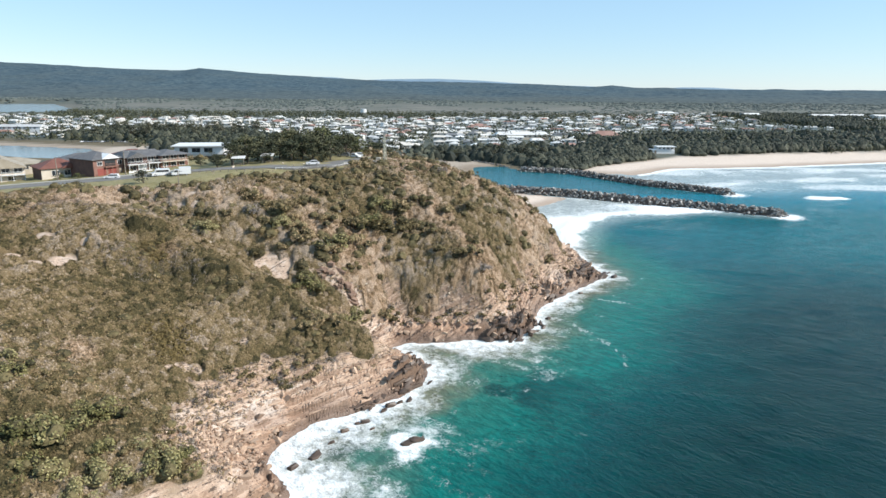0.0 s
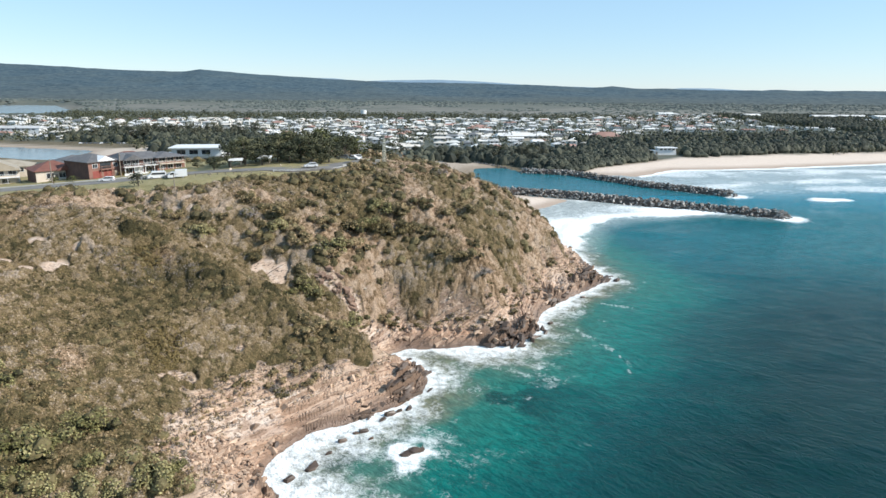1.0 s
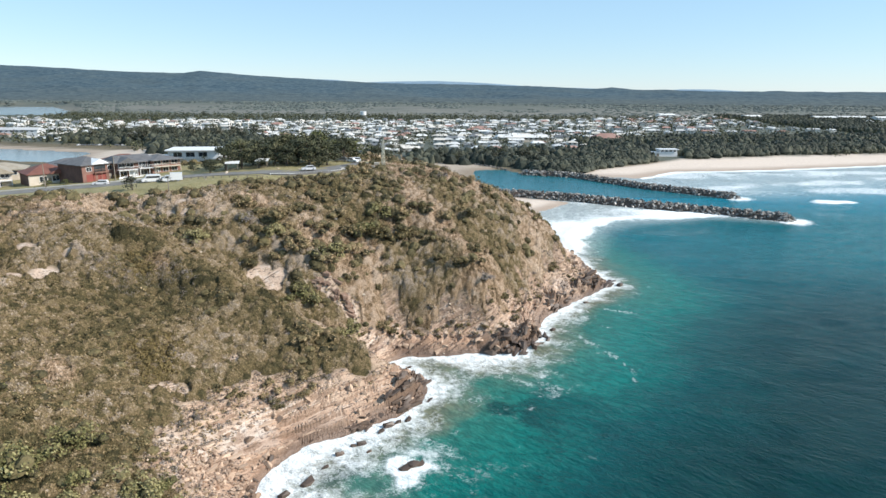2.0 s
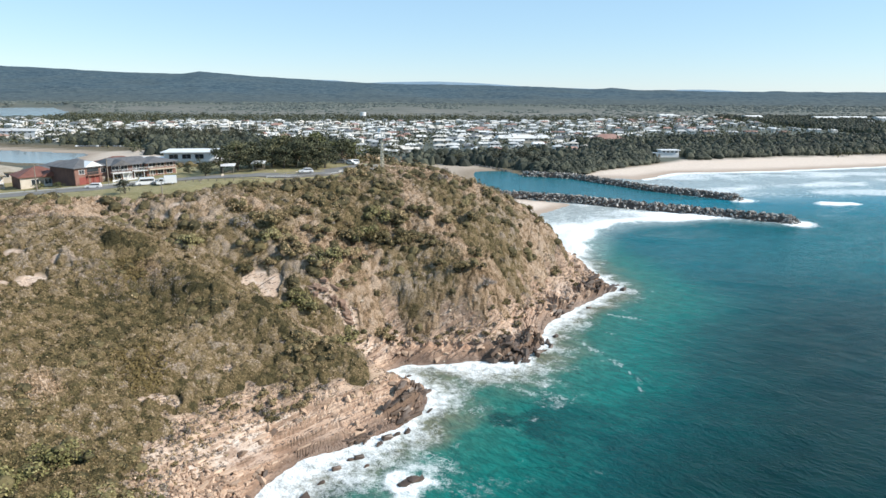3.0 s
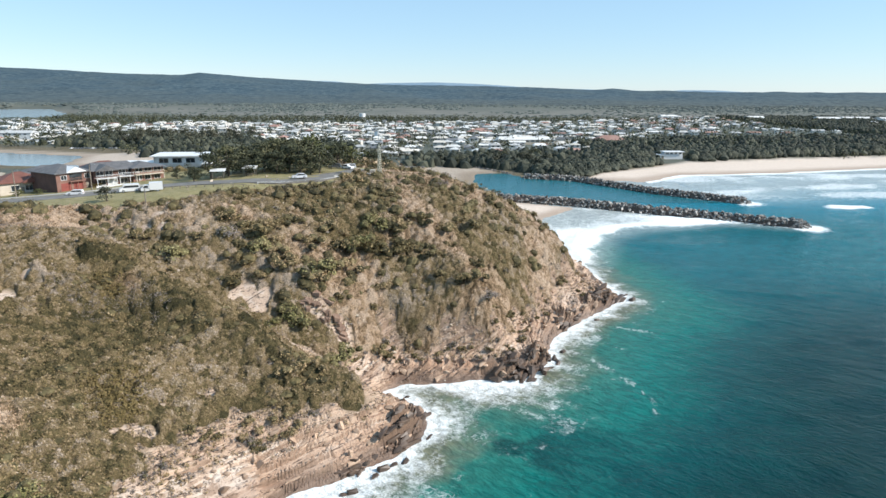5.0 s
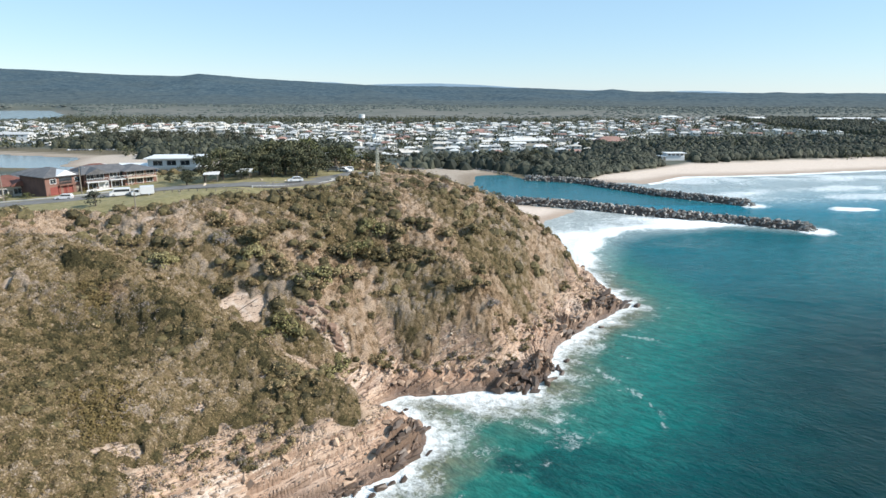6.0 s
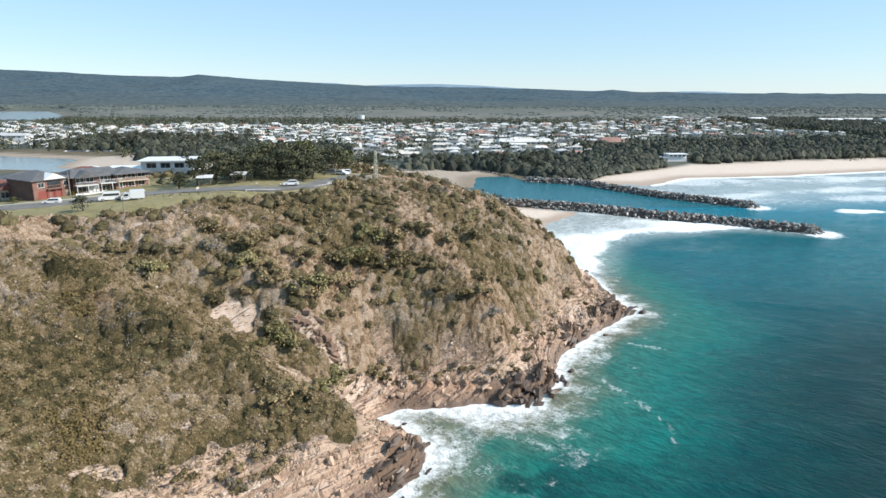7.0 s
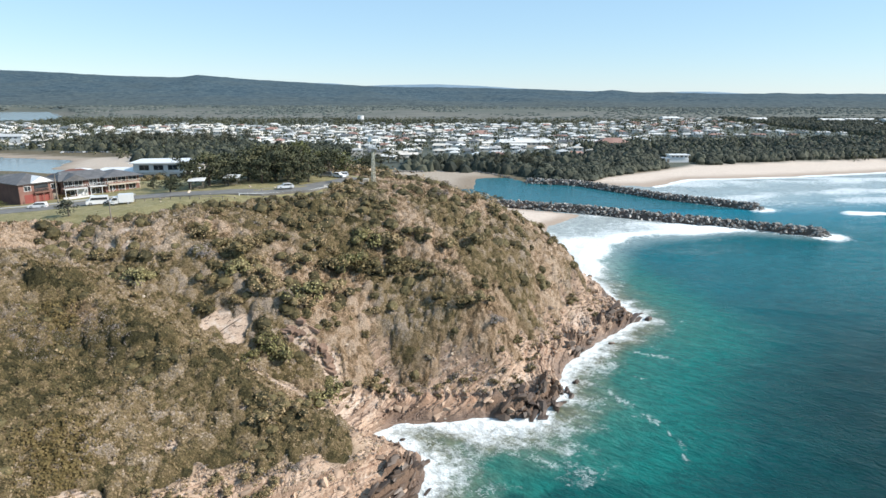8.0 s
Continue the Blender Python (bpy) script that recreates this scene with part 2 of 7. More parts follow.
def ground_material():
    m, t, bsdf = nodes_of("ground_cover")
    n1, n2, n3 = noise_node(t, 0.07, 6), noise_node(t, 0.5, 6), noise_node(t, 3.0, 5)
    soil = ramp(t, n2, [(0.3, (0.075, 0.058, 0.030)), (0.5, (0.125, 0.098, 0.052)), (0.72, (0.28, 0.215, 0.13))])
    soil = mix(t, maths(t, "MULTIPLY", n3, 0.6), soil, (0.07, 0.06, 0.035))
    # bedded sandstone: bands that follow the strike of the layers
    bed = maths(t, "ADD", attr(t, "bed"), maths(t, "ADD", maths(t, "MULTIPLY", n2, 0.3), maths(t, "MULTIPLY", n3, 0.12)))
    band = maths(t, "ADD", maths(t, "MULTIPLY", layer_noise(t, bed, 1.3, 4), 0.55), maths(t, "MULTIPLY", attr(t, "block"), 0.45))
    rock = ramp(t, band, [(0.30, (0.19, 0.105, 0.066)), (0.40, (0.40, 0.255, 0.17)), (0.48, (0.58, 0.42, 0.305)), (0.54, (0.43, 0.28, 0.19)), (0.60, (0.64, 0.485, 0.37)), (0.70, (0.74, 0.62, 0.51))])
    rock = mix(t, maths(t, "MULTIPLY", step_node(t, n1, 0.50, 0.62), 0.45), rock, (0.62, 0.53, 0.45))
    rock = mix(t, maths(t, "MULTIPLY", attr(t, "pale"), 0.7), rock, (0.60, 0.54, 0.48))
    rock = mix(t, maths(t, "MULTIPLY", attr(t, "iron"), 0.72), rock, mix(t, n2, (0.24, 0.125, 0.07), (0.42, 0.25, 0.155)))
    rock = mix(t, maths(t, "MULTIPLY", n3, 0.30), rock, (0.30, 0.22, 0.16))
    dust = ramp(t, n3, [(0.3, (0.27, 0.175, 0.115)), (0.5, (0.43, 0.30, 0.212)), (0.7, (0.56, 0.42, 0.315))])
    rock = mix(t, maths(t, "MULTIPLY", maths(t, "MULTIPLY", attr(t, "scree"), step_node(t, n2, 0.30, 0.55)), 0.75), rock, dust)
    crack = noise_node(t, 1.5, 6, 0.7, ((0, 0, 0.75), (0.35, 1.5, 1.5)))
    # crevices exist only as colour, the dark inside them painted on
    gap = maths(t, "MAXIMUM", step_node(t, crack, 0.455, 0.38), maths(t, "MULTIPLY", step_node(t, layer_noise(t, bed, 1.6, 2), 0.40, 0.35), step_node(t, noise_node(t, 0.3, 5), 0.47, 0.58)))
    rock = mix(t, maths(t, "MULTIPLY", gap, 0.85), rock, (0.045, 0.030, 0.023))
    # crags go near-black, the shadow of their steep faces painted in
    rock = mix(t, maths(t, "MULTIPLY", attr(t, "crag"), 0.80), rock, mix(t, n3, (0.03, 0.02, 0.016), (0.12, 0.075, 0.052)))
    # broken edges of the beds: steep faces are mixed towards brown
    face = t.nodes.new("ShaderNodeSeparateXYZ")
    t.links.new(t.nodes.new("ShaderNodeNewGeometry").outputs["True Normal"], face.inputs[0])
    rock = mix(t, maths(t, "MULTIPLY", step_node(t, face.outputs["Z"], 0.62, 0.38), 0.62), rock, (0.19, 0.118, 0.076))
    wet = attr(t, "wet")
    rock = mix(t, maths(t, "MULTIPLY", wet, 0.7), rock, (0.085, 0.05, 0.033))
    sand = ramp(t, n2, [(0.3, (0.55, 0.445, 0.36)), (0.7, (0.66, 0.555, 0.465))])
    lawn = ramp(t, n2, [(0.3, (0.165, 0.145, 0.058)), (0.5, (0.24, 0.205, 0.092)), (0.75, (0.33, 0.275, 0.145))])
    far = ramp(t, noise_node(t, 0.02, 8, 0.7), [(0.3, (0.045, 0.055, 0.044)), (0.5, (0.080, 0.090, 0.070)), (0.68, (0.12, 0.12, 0.09))])
    marsh = ramp(t, noise_node(t, 0.012, 6), [(0.35, (0.095, 0.098, 0.08)), (0.65, (0.17, 0.158, 0.128))])
    c = mix(t, attr(t, "lawn"), soil, lawn)
    c = mix(t, attr(t, "wood"), c, far)
    c = mix(t, attr(t, "marsh"), c, marsh)
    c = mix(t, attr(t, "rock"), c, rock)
    sand = mix(t, attr(t, "damp"), sand, (0.36, 0.275, 0.21))
    c = mix(t, attr(t, "sand"), c, sand)
    t.links.new(c, bsdf.inputs["Base Color"])
    rough = maths(t, "SUBTRACT", 0.92, maths(t, "MULTIPLY", wet, 0.45))
    t.links.new(rough, bsdf.inputs["Roughness"])
    bump(t, bsdf, maths(t, "ADD", maths(t, "MULTIPLY", crack, 0.6), n3), 0.6, 0.35)
    return m


def sea_material():
    m, t, bsdf = nodes_of("sea_water")
    n1, n2, n3 = noise_node(t, 0.012, 4), noise_node(t, 0.07, 6, 0.65), noise_node(t, 0.5, 7, 0.7)
    depth = maths(t, "ADD", attr(t, "depth"), maths(t, "MULTIPLY", maths(t, "ADD", n2, -0.5), 0.24))
    c = ramp(t, depth, [(0.02, (0.17, 0.18, 0.12)), (0.12, (0.028, 0.165, 0.13)), (0.30, (0.005, 0.150, 0.126)), (0.55, (0.001, 0.062, 0.062)), (0.78, (0.0006, 0.026, 0.025)), (1.0, (0.0006, 0.014, 0.0165))])
    # distant water is brightened in its colour, in place of reflected sky
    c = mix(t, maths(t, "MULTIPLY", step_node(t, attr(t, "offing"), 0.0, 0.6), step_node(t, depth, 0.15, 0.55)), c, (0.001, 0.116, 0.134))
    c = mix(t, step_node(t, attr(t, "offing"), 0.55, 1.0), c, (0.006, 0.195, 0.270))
    c = mix(t, maths(t, "MULTIPLY", step_node(t, attr(t, "calm"), 0.2, 0.55), 0.7), c, (0.022, 0.125, 0.140))
    # the still river's sky reflection is painted in as pale grey
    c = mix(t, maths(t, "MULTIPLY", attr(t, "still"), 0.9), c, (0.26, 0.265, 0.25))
    c = mix(t, maths(t, "MULTIPLY", attr(t, "silt"), 0.55), c, (0.24, 0.20, 0.13))
    c = mix(t, maths(t, "MULTIPLY", attr(t, "milky"), 0.9), c, (0.52, 0.545, 0.52))
    c = mix(t, maths(t, "MULTIPLY", attr(t, "reef"), 0.75), c, (0.004, 0.040, 0.042))
    # dark sides of small waves, painted into the water colour
    shaded_facets = noise_node(t, 0.5, 4, 0.62, ((0, 0, -0.65), (0.6, 1.4, 1)))
    c = mix(t, maths(t, "MULTIPLY", step_node(t, shaded_facets, 0.60, 0.40), 0.34), c, (0.0005, 0.022, 0.030))
    # foam: lacy threads where it is thin, solid where it is thick
    lace = t.nodes.new("ShaderNodeTexVoronoi")
    lace.feature, lace.inputs["Scale"].default_value = "DISTANCE_TO_EDGE", 0.6
    tc = t.nodes.new("ShaderNodeTexCoord")
    warp = t.nodes.new("ShaderNodeTexNoise")
    warp.inputs["Scale"].default_value, warp.inputs["Detail"].default_value = 0.45, 4.0
    t.links.new(tc.outputs["Object"], warp.inputs["Vector"])
    shift = t.nodes.new("ShaderNodeVectorMath")
    shift.operation = "MULTIPLY_ADD"
    shift.inputs[1].default_value = (9, 9, 0)
    t.links.new(warp.outputs["Color"], shift.inputs[0])
    t.links.new(tc.outputs["Object"], shift.inputs[2])
    t.links.new(shift.outputs[0], lace.inputs["Vector"])
    thread = maths(t, "MULTIPLY", step_node(t, lace.outputs["Distance"], 0.20, 0.0), step_node(t, noise_node(t, 0.22, 4), 0.40, 0.62))
    foam = attr(t, "foam")
    body = maths(t, "ADD", foam, maths(t, "MULTIPLY", maths(t, "ADD", n3, -0.5), 1.15))
    body = maths(t, "ADD", body, maths(t, "MULTIPLY", maths(t, "ADD", noise_node(t, 2.6, 5, 0.7), -0.5), 0.55))
    solid = maths(t, "MULTIPLY", maths(t, "MULTIPLY", step_node(t, body, 0.36, 0.92), step_node(t, foam, 0.06, 0.26)), 0.96)
    thin = maths(t, "MULTIPLY", maths(t, "MULTIPLY", maths(t, "MULTIPLY", thread, step_node(t, foam, 0.02, 0.14)), step_node(t, body, 0.10, 0.45)), 0.45)
    white = maths(t, "MAXIMUM", solid, thin)
    c = mix(t, white, c, (0.84, 0.86, 0.85))
    t.links.new(c, bsdf.inputs["Base Color"])
    t.links.new(maths(t, "ADD", maths(t, "MULTIPLY", white, 0.6), 0.17), bsdf.inputs["Roughness"])
    bsdf.inputs["IOR"].default_value = 1.333
    bsdf.inputs["Specular IOR Level"].default_value = 0.2
    swell = noise_node(t, 0.2, 4, 0.55, ((0, 0, -0.6), (0.55, 1.3, 1)))
    chop = noise_node(t, 0.9, 5, 0.62, ((0, 0, -0.75), (0.7, 1.3, 1)))
    h = maths(t, "ADD", maths(t, "MULTIPLY", swell, 1.3), maths(t, "MULTIPLY", chop, 0.75))
    h = maths(t, "ADD", h, maths(t, "MULTIPLY", white, 0.25))
    bump(t, bsdf, maths(t, "MULTIPLY", h, maths(t, "SUBTRACT", 1.0, attr(t, "calm"))), 0.65, 1.0)
    return m


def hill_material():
    """Forest on the hills: mottled crowns, with blue haze painted in towards the far ridges."""
    m, t, bsdf = nodes_of("hazed_hill_forest")
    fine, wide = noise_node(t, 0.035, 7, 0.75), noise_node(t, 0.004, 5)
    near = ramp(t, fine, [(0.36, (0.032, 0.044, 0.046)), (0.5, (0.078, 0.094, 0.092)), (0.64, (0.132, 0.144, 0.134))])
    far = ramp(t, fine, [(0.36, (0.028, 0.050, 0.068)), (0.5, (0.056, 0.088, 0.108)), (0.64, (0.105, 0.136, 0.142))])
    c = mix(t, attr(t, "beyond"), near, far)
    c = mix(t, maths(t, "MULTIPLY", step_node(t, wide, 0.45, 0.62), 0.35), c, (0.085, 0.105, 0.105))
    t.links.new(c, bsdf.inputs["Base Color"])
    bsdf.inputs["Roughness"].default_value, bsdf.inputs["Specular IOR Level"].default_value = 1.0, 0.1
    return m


def glass_material():
    m, t, bsdf = nodes_of("window_glass")
    c = mix(t, noise_node(t, 0.8), (0.012, 0.015, 0.018), (0.05, 0.06, 0.07))
    t.links.new(c, bsdf.inputs["Base Color"])
    bsdf.inputs["Roughness"].default_value, bsdf.inputs["Specular IOR Level"].default_value = 0.06, 0.8
    return m


HEATH_STOPS = [(0.08, (0.051, 0.044, 0.019)), (0.30, (0.111, 0.088, 0.039)), (0.50, (0.187, 0.136, 0.067)), (0.68, (0.266, 0.191, 0.107)), (0.84, (0.323, 0.250, 0.167)), (0.97, (0.374, 0.297, 0.230))]
DRY_STOPS = [(0.10, (0.121, 0.080, 0.044)), (0.36, (0.287, 0.193, 0.115)), (0.60, (0.427, 0.300, 0.195)), (0.9, (0.537, 0.404, 0.295))]


def heath_material(name, dry_only=None):
    """Low scrub: every bush has its own tone from dark olive to straw, broken by fine grain; the canopy also has shade
    painted between its sprigs.
    """
    m, t, bsdf = nodes_of(name)
    fine, grain = noise_node(t, 1.6, 5, 0.7), noise_node(t, 5.0, 5, 0.75)
    fac = maths(t, "ADD", attr(t, "tint"), maths(t, "MULTIPLY", maths(t, "ADD", fine, -0.5), 0.8))
    if dry_only is None:
        c = mix(t, attr(t, "dry"), ramp(t, fac, HEATH_STOPS), ramp(t, fac, DRY_STOPS))
        # near-black in the hollows of the grain: painted shade between sprigs
        c = mix(t, maths(t, "MULTIPLY", step_node(t, grain, 0.56, 0.40), 0.6), c, (0.030, 0.026, 0.013))
        bump(t, bsdf, maths(t, "ADD", grain, fine), 1.0, 0.4)
    else:
        r = t.nodes.new("ShaderNodeNewGeometry").outputs["Random Per Island"]
        fac = maths(t, "ADD", fac, maths(t, "MULTIPLY", maths(t, "ADD", r, -0.56), 0.5))
        c = ramp(t, fac, DRY_STOPS if dry_only else HEATH_STOPS)
    t.links.new(c, bsdf.inputs["Base Color"])
    bsdf.inputs["Roughness"].default_value = 0.85
    bsdf.inputs["Specular IOR Level"].default_value = 0.2
    return m


CANOPY = heath_material("heath_canopy")
GROUND, SEA, GLASS = ground_material(), sea_material(), glass_material()
HEATH, DRY = heath_material("heath_leaves", False), heath_material("dry_grass", True)
RUST = foliage("rusty_scrub", [(0.3, (0.085, 0.065, 0.022)), (0.7, (0.150, 0.108, 0.042))], 0.1, 0.4)
GREYTWIG = foliage("grey_twigs", [(0.3, (0.15, 0.122, 0.10)), (0.7, (0.29, 0.245, 0.215))], 0.1, 0.4)
SHRUB = foliage("shrub_leaves", [(0.25, (0.088, 0.069, 0.029)), (0.5, (0.205, 0.154, 0.071)), (0.75, (0.352, 0.253, 0.141))], 0.05, 0.5)
BRIGHT = foliage("fresh_leaves", [(0.25, (0.10, 0.096, 0.034)), (0.5, (0.20, 0.178, 0.070)), (0.75, (0.30, 0.26, 0.125))], 0.05, 0.4)
TREE = foliage("tree_leaves", [(0.25, (0.038, 0.043, 0.024)), (0.5, (0.072, 0.076, 0.040)), (0.75, (0.125, 0.118, 0.062))], 0.02, 0.45)
PINE = foliage("casuarina_needles", [(0.25, (0.040, 0.046, 0.032)), (0.5, (0.070, 0.074, 0.050)), (0.75, (0.11, 0.105, 0.07))], 0.02, 0.45)
FARWOOD = foliage("far_canopy", [(0.25, (0.050, 0.064, 0.060)), (0.5, (0.080, 0.094, 0.084)), (0.75, (0.12, 0.128, 0.11))], 0.008, 0.35)
WOODTOP = foliage("coastal_canopy", [(0.3, (0.020, 0.025, 0.018)), (0.5, (0.040, 0.045, 0.031)), (0.7, (0.072, 0.074, 0.050))], 0.05, 0.4)
# inner mounds: darker than the leaves, with the bushes' inside shade painted in
INNER = foliage("shaded_inner_foliage", [(0.3, (0.039, 0.034, 0.015)), (0.5, (0.078, 0.064, 0.029)), (0.7, (0.131, 0.105, 0.049))], 0.9, 0.3)
BARK = paint("bark", (0.11, 0.085, 0.065), (0.19, 0.155, 0.12), 0.9, 1.0, 9)
ROCK = paint("sandstone_rock", (0.36, 0.235, 0.155), (0.60, 0.445, 0.33), 0.9, 0.5, 3.0, 0.7, bumpy=0.5)
WETROCK = paint("wet_rock", (0.075, 0.05, 0.036), (0.15, 0.10, 0.07), 0.5, 0.6, 4.0, 0.6, bumpy=0.5)
ARMOUR = paint("armour_stone", (0.035, 0.032, 0.030), (0.56, 0.52, 0.47), 0.85, 0.5, 2.5, 1.1, bumpy=0.5)
ARMOUR_REST = paint("armour_stone_rest", (0.035, 0.032, 0.030), (0.56, 0.52, 0.47), 0.85, 0.5, 2.5, 1.1, bumpy=0.5, island=True)
ASPHALT = paint("asphalt", (0.155, 0.147, 0.136), (0.225, 0.212, 0.195), 0.9, 0.4, 6)
CONCRETE = paint("concrete", (0.40, 0.385, 0.35), (0.55, 0.53, 0.49), 0.85, 0.6, 7)
BRICK = paint("orange_brick", (0.22, 0.115, 0.088), (0.30, 0.165, 0.128), 0.85, 0.5, 9)
DARKBRICK = paint("dark_brick", (0.10, 0.055, 0.045), (0.16, 0.085, 0.065), 0.85, 0.5, 9)
CREAM = paint("cream_render", (0.58, 0.50, 0.40), (0.70, 0.62, 0.52), 0.8, 0.5, 9)
WHITE = paint("white_paint", (0.74, 0.74, 0.73), (0.82, 0.82, 0.81), 0.5, 0.5, 9, bumpy=0.05)
REDTILE = paint("red_roof_tiles", (0.15, 0.058, 0.042), (0.22, 0.09, 0.065), 0.8, 0.7, 6, bumpy=0.4)
GREYTILE = paint("grey_roof_tiles", (0.10, 0.098, 0.10), (0.17, 0.165, 0.165), 0.75, 0.7, 6, bumpy=0.4)
TANTILE = paint("tan_roof_sheet", (0.32, 0.27, 0.20), (0.42, 0.36, 0.28), 0.7, 0.6, 6, bumpy=0.3)
DOORRED = paint("maroon_garage_paint", (0.24, 0.05, 0.038), (0.30, 0.075, 0.055), 0.6, 0.5, 8)
METAL = paint("galvanised_steel", (0.42, 0.43, 0.43), (0.55, 0.56, 0.56), 0.45, 1.0, 9, metal=0.6)
TIMBER = paint("grey_timber", (0.23, 0.19, 0.15), (0.33, 0.28, 0.22), 0.85, 1.0, 8)
RUBBER = paint("tyre_rubber", (0.02, 0.02, 0.02), (0.035, 0.035, 0.035), 0.8, 3, 20)
CARWHITE = paint("white_car_paint", (0.76, 0.76, 0.76), (0.80, 0.80, 0.80), 0.25, 1, 9, bumpy=0)
CARGREY = paint("grey_car_paint", (0.12, 0.125, 0.13), (0.16, 0.165, 0.17), 0.25, 1, 9, bumpy=0)
BLUEGLASS = paint("blue_cladding", (0.08, 0.15, 0.24), (0.12, 0.20, 0.30), 0.3, 0.6, 8, bumpy=0)
HILLS = hill_material()
THICKET = foliage("thicket_leaves", [(0.3, (0.106, 0.076, 0.034)), (0.45, (0.211, 0.155, 0.072)), (0.6, (0.335, 0.240, 0.136)), (0.75, (0.470, 0.347, 0.251))], 0.12, 0.35)
MIDTREE = foliage("pale_tree_leaves", [(0.25, (0.060, 0.066, 0.024)), (0.5, (0.10, 0.105, 0.038)), (0.75, (0.145, 0.14, 0.055))], 0.03, 0.4)


# ---- building helpers ----
class Shape:
    """Corners and faces of one mesh."""

    def __init__(self):
        self.v, self.f = [], []

    def add(self, verts, faces):
        n = len(self.v)
        self.v += [tuple(p) for p in verts]
        self.f += [tuple(i + n for i in f) for f in faces]
        return self

    def box(self, x0, y0, z0, x1, y1, z1):
        return self.add([(x0, y0, z0), (x1, y0, z0), (x1, y1, z0), (x0, y1, z0), (x0, y0, z1), (x1, y0, z1), (x1, y1, z1), (x0, y1, z1)],
                        [(0, 3, 2, 1), (4, 5, 6, 7), (0, 1, 5, 4), (1, 2, 6, 5), (2, 3, 7, 6), (3, 0, 4, 7)])

    def rod(self, a, b, r0, r1, n=8):
        a, b = Vector(a), Vector(b)
        d = (b - a).normalized()
        u = d.orthogonal().normalized()
        w = d.cross(u)
        ring = [u * math.cos(2 * math.pi * k / n) + w * math.sin(2 * math.pi * k / n) for k in range(n)]
        pts = [a + r0 * c for c in ring] + [b + r1 * c for c in ring]
        faces = [(k, (k + 1) % n, n + (k + 1) % n, n + k) for k in range(n)]
        return self.add(pts, faces + [tuple(range(n - 1, -1, -1)), tuple(range(n, 2 * n))])

    def hip(self, x0, y0, x1, y1, z, rise, over=0.5, ridge=None, thick=0.18):
        """A hipped roof with eaves; ridge: how far the hips run in (0: a gable)."""
        x0, y0, x1, y1 = x0 - over, y0 - over, x1 + over, y1 + over
        if x1 - x0 >= y1 - y0:
            i = (y1 - y0) / 2 if ridge is None else ridge
            a, b = (x0 + i, (y0 + y1) / 2, z + rise), (x1 - i, (y0 + y1) / 2, z + rise)
            faces = [(4, 5, 9, 8), (5, 6, 9), (6, 7, 8, 9), (7, 4, 8)]
        else:
            i = (x1 - x0) / 2 if ridge is None else ridge
            a, b = ((x0 + x1) / 2, y0 + i, z + rise), ((x0 + x1) / 2, y1 - i, z + rise)
            faces = [(4, 5, 8), (5, 6, 9, 8), (6, 7, 9), (7, 4, 8, 9)]
        low = [(x0, y0, z - thick), (x1, y0, z - thick), (x1, y1, z - thick), (x0, y1, z - thick)]
        return self.add(low + [(p[0], p[1], z) for p in low] + [a, b],
                        faces + [(0, 3, 2, 1), (0, 1, 5, 4), (1, 2, 6, 5), (2, 3, 7, 6), (3, 0, 4, 7)])

    def profile(self, pts, y0, y1, inset=0.0):
        """A side outline (x, z) pushed across from y0 to y1."""
        n = len(pts)
        return self.add([(x, y0, z) for x, z in pts] + [(x, y1, z) for x, z in pts],
                        [tuple(range(n)), tuple(range(2 * n - 1, n - 1, -1))] + [(k, n + k, n + (k + 1) % n, (k + 1) % n) for k in range(n)])


def mesh_of(name, verts, faces, material, soft=False):
    me = bpy.data.meshes.new(name)
    me.from_pydata(verts.tolist() if isinstance(verts, np.ndarray) else verts, [], faces.tolist() if isinstance(faces, np.ndarray) else faces)
    me.materials.append(material)
    if soft:
        me.polygons.foreach_set("use_smooth", np.ones(len(me.polygons), bool))
    me.update()
    return me


def part(name, shape, material, parent, label="", soft=False):
    ob = new(name, mesh_of(name, shape.v, shape.f, material, soft) if isinstance(shape, Shape) else shape)
    ob.parent = parent
    return tagged(ob, label)


def thing(name, label, category, m=None, group="", kind=""):
    ob = new(name)
    ob.empty_display_size = 0.2
    if m is not None:
        ob.matrix_basis = m
    return tagged(ob, label, category, group, kind)


def gz(x, y):
    return float(ground_height(np.array([float(x)]), np.array([float(y)]))[0])


def spaced(parts):
    """Grid lines: stretches of (from, to, step)."""
    return np.unique(np.concatenate([np.arange(a, b, s) for a, b, s in parts]))


def sheet(name, xs, ys, height, material, layers):
    X, Y = np.meshgrid(xs, ys)
    x, y = X.ravel(), Y.ravel()
    z = height(x, y)
    nx, ny = len(xs), len(ys)
    i = (np.arange(ny - 1)[:, None] * nx + np.arange(nx - 1)[None, :]).ravel()
    me = mesh_of(name, np.column_stack([x, y, z]), np.column_stack([i, i + 1, i + nx + 1, i + nx]), material, True)
    for key, values in layers(x, y, z).items():
        me.attributes.new(key, "FLOAT", "POINT").data.foreach_set("value", np.asarray(values, np.float32))
    if "rock" in me.attributes:
        bare = np.zeros(len(x), np.float32)
        me.attributes["rock"].data.foreach_get("value", bare)
        me.polygons.foreach_set("use_smooth", bare[i] < 0.35)
    return new(name, me)


# ---- ground ----
LAWN = [(-170, 160), (-125, 172), (-100, 168), (-80, 168), (-66, 172), (-58, 182), (-48, 186), (-40, 192), (-30, 200), (-24, 214),
        (-20, 236), (-40, 250), (-90, 250), (-170, 235)]
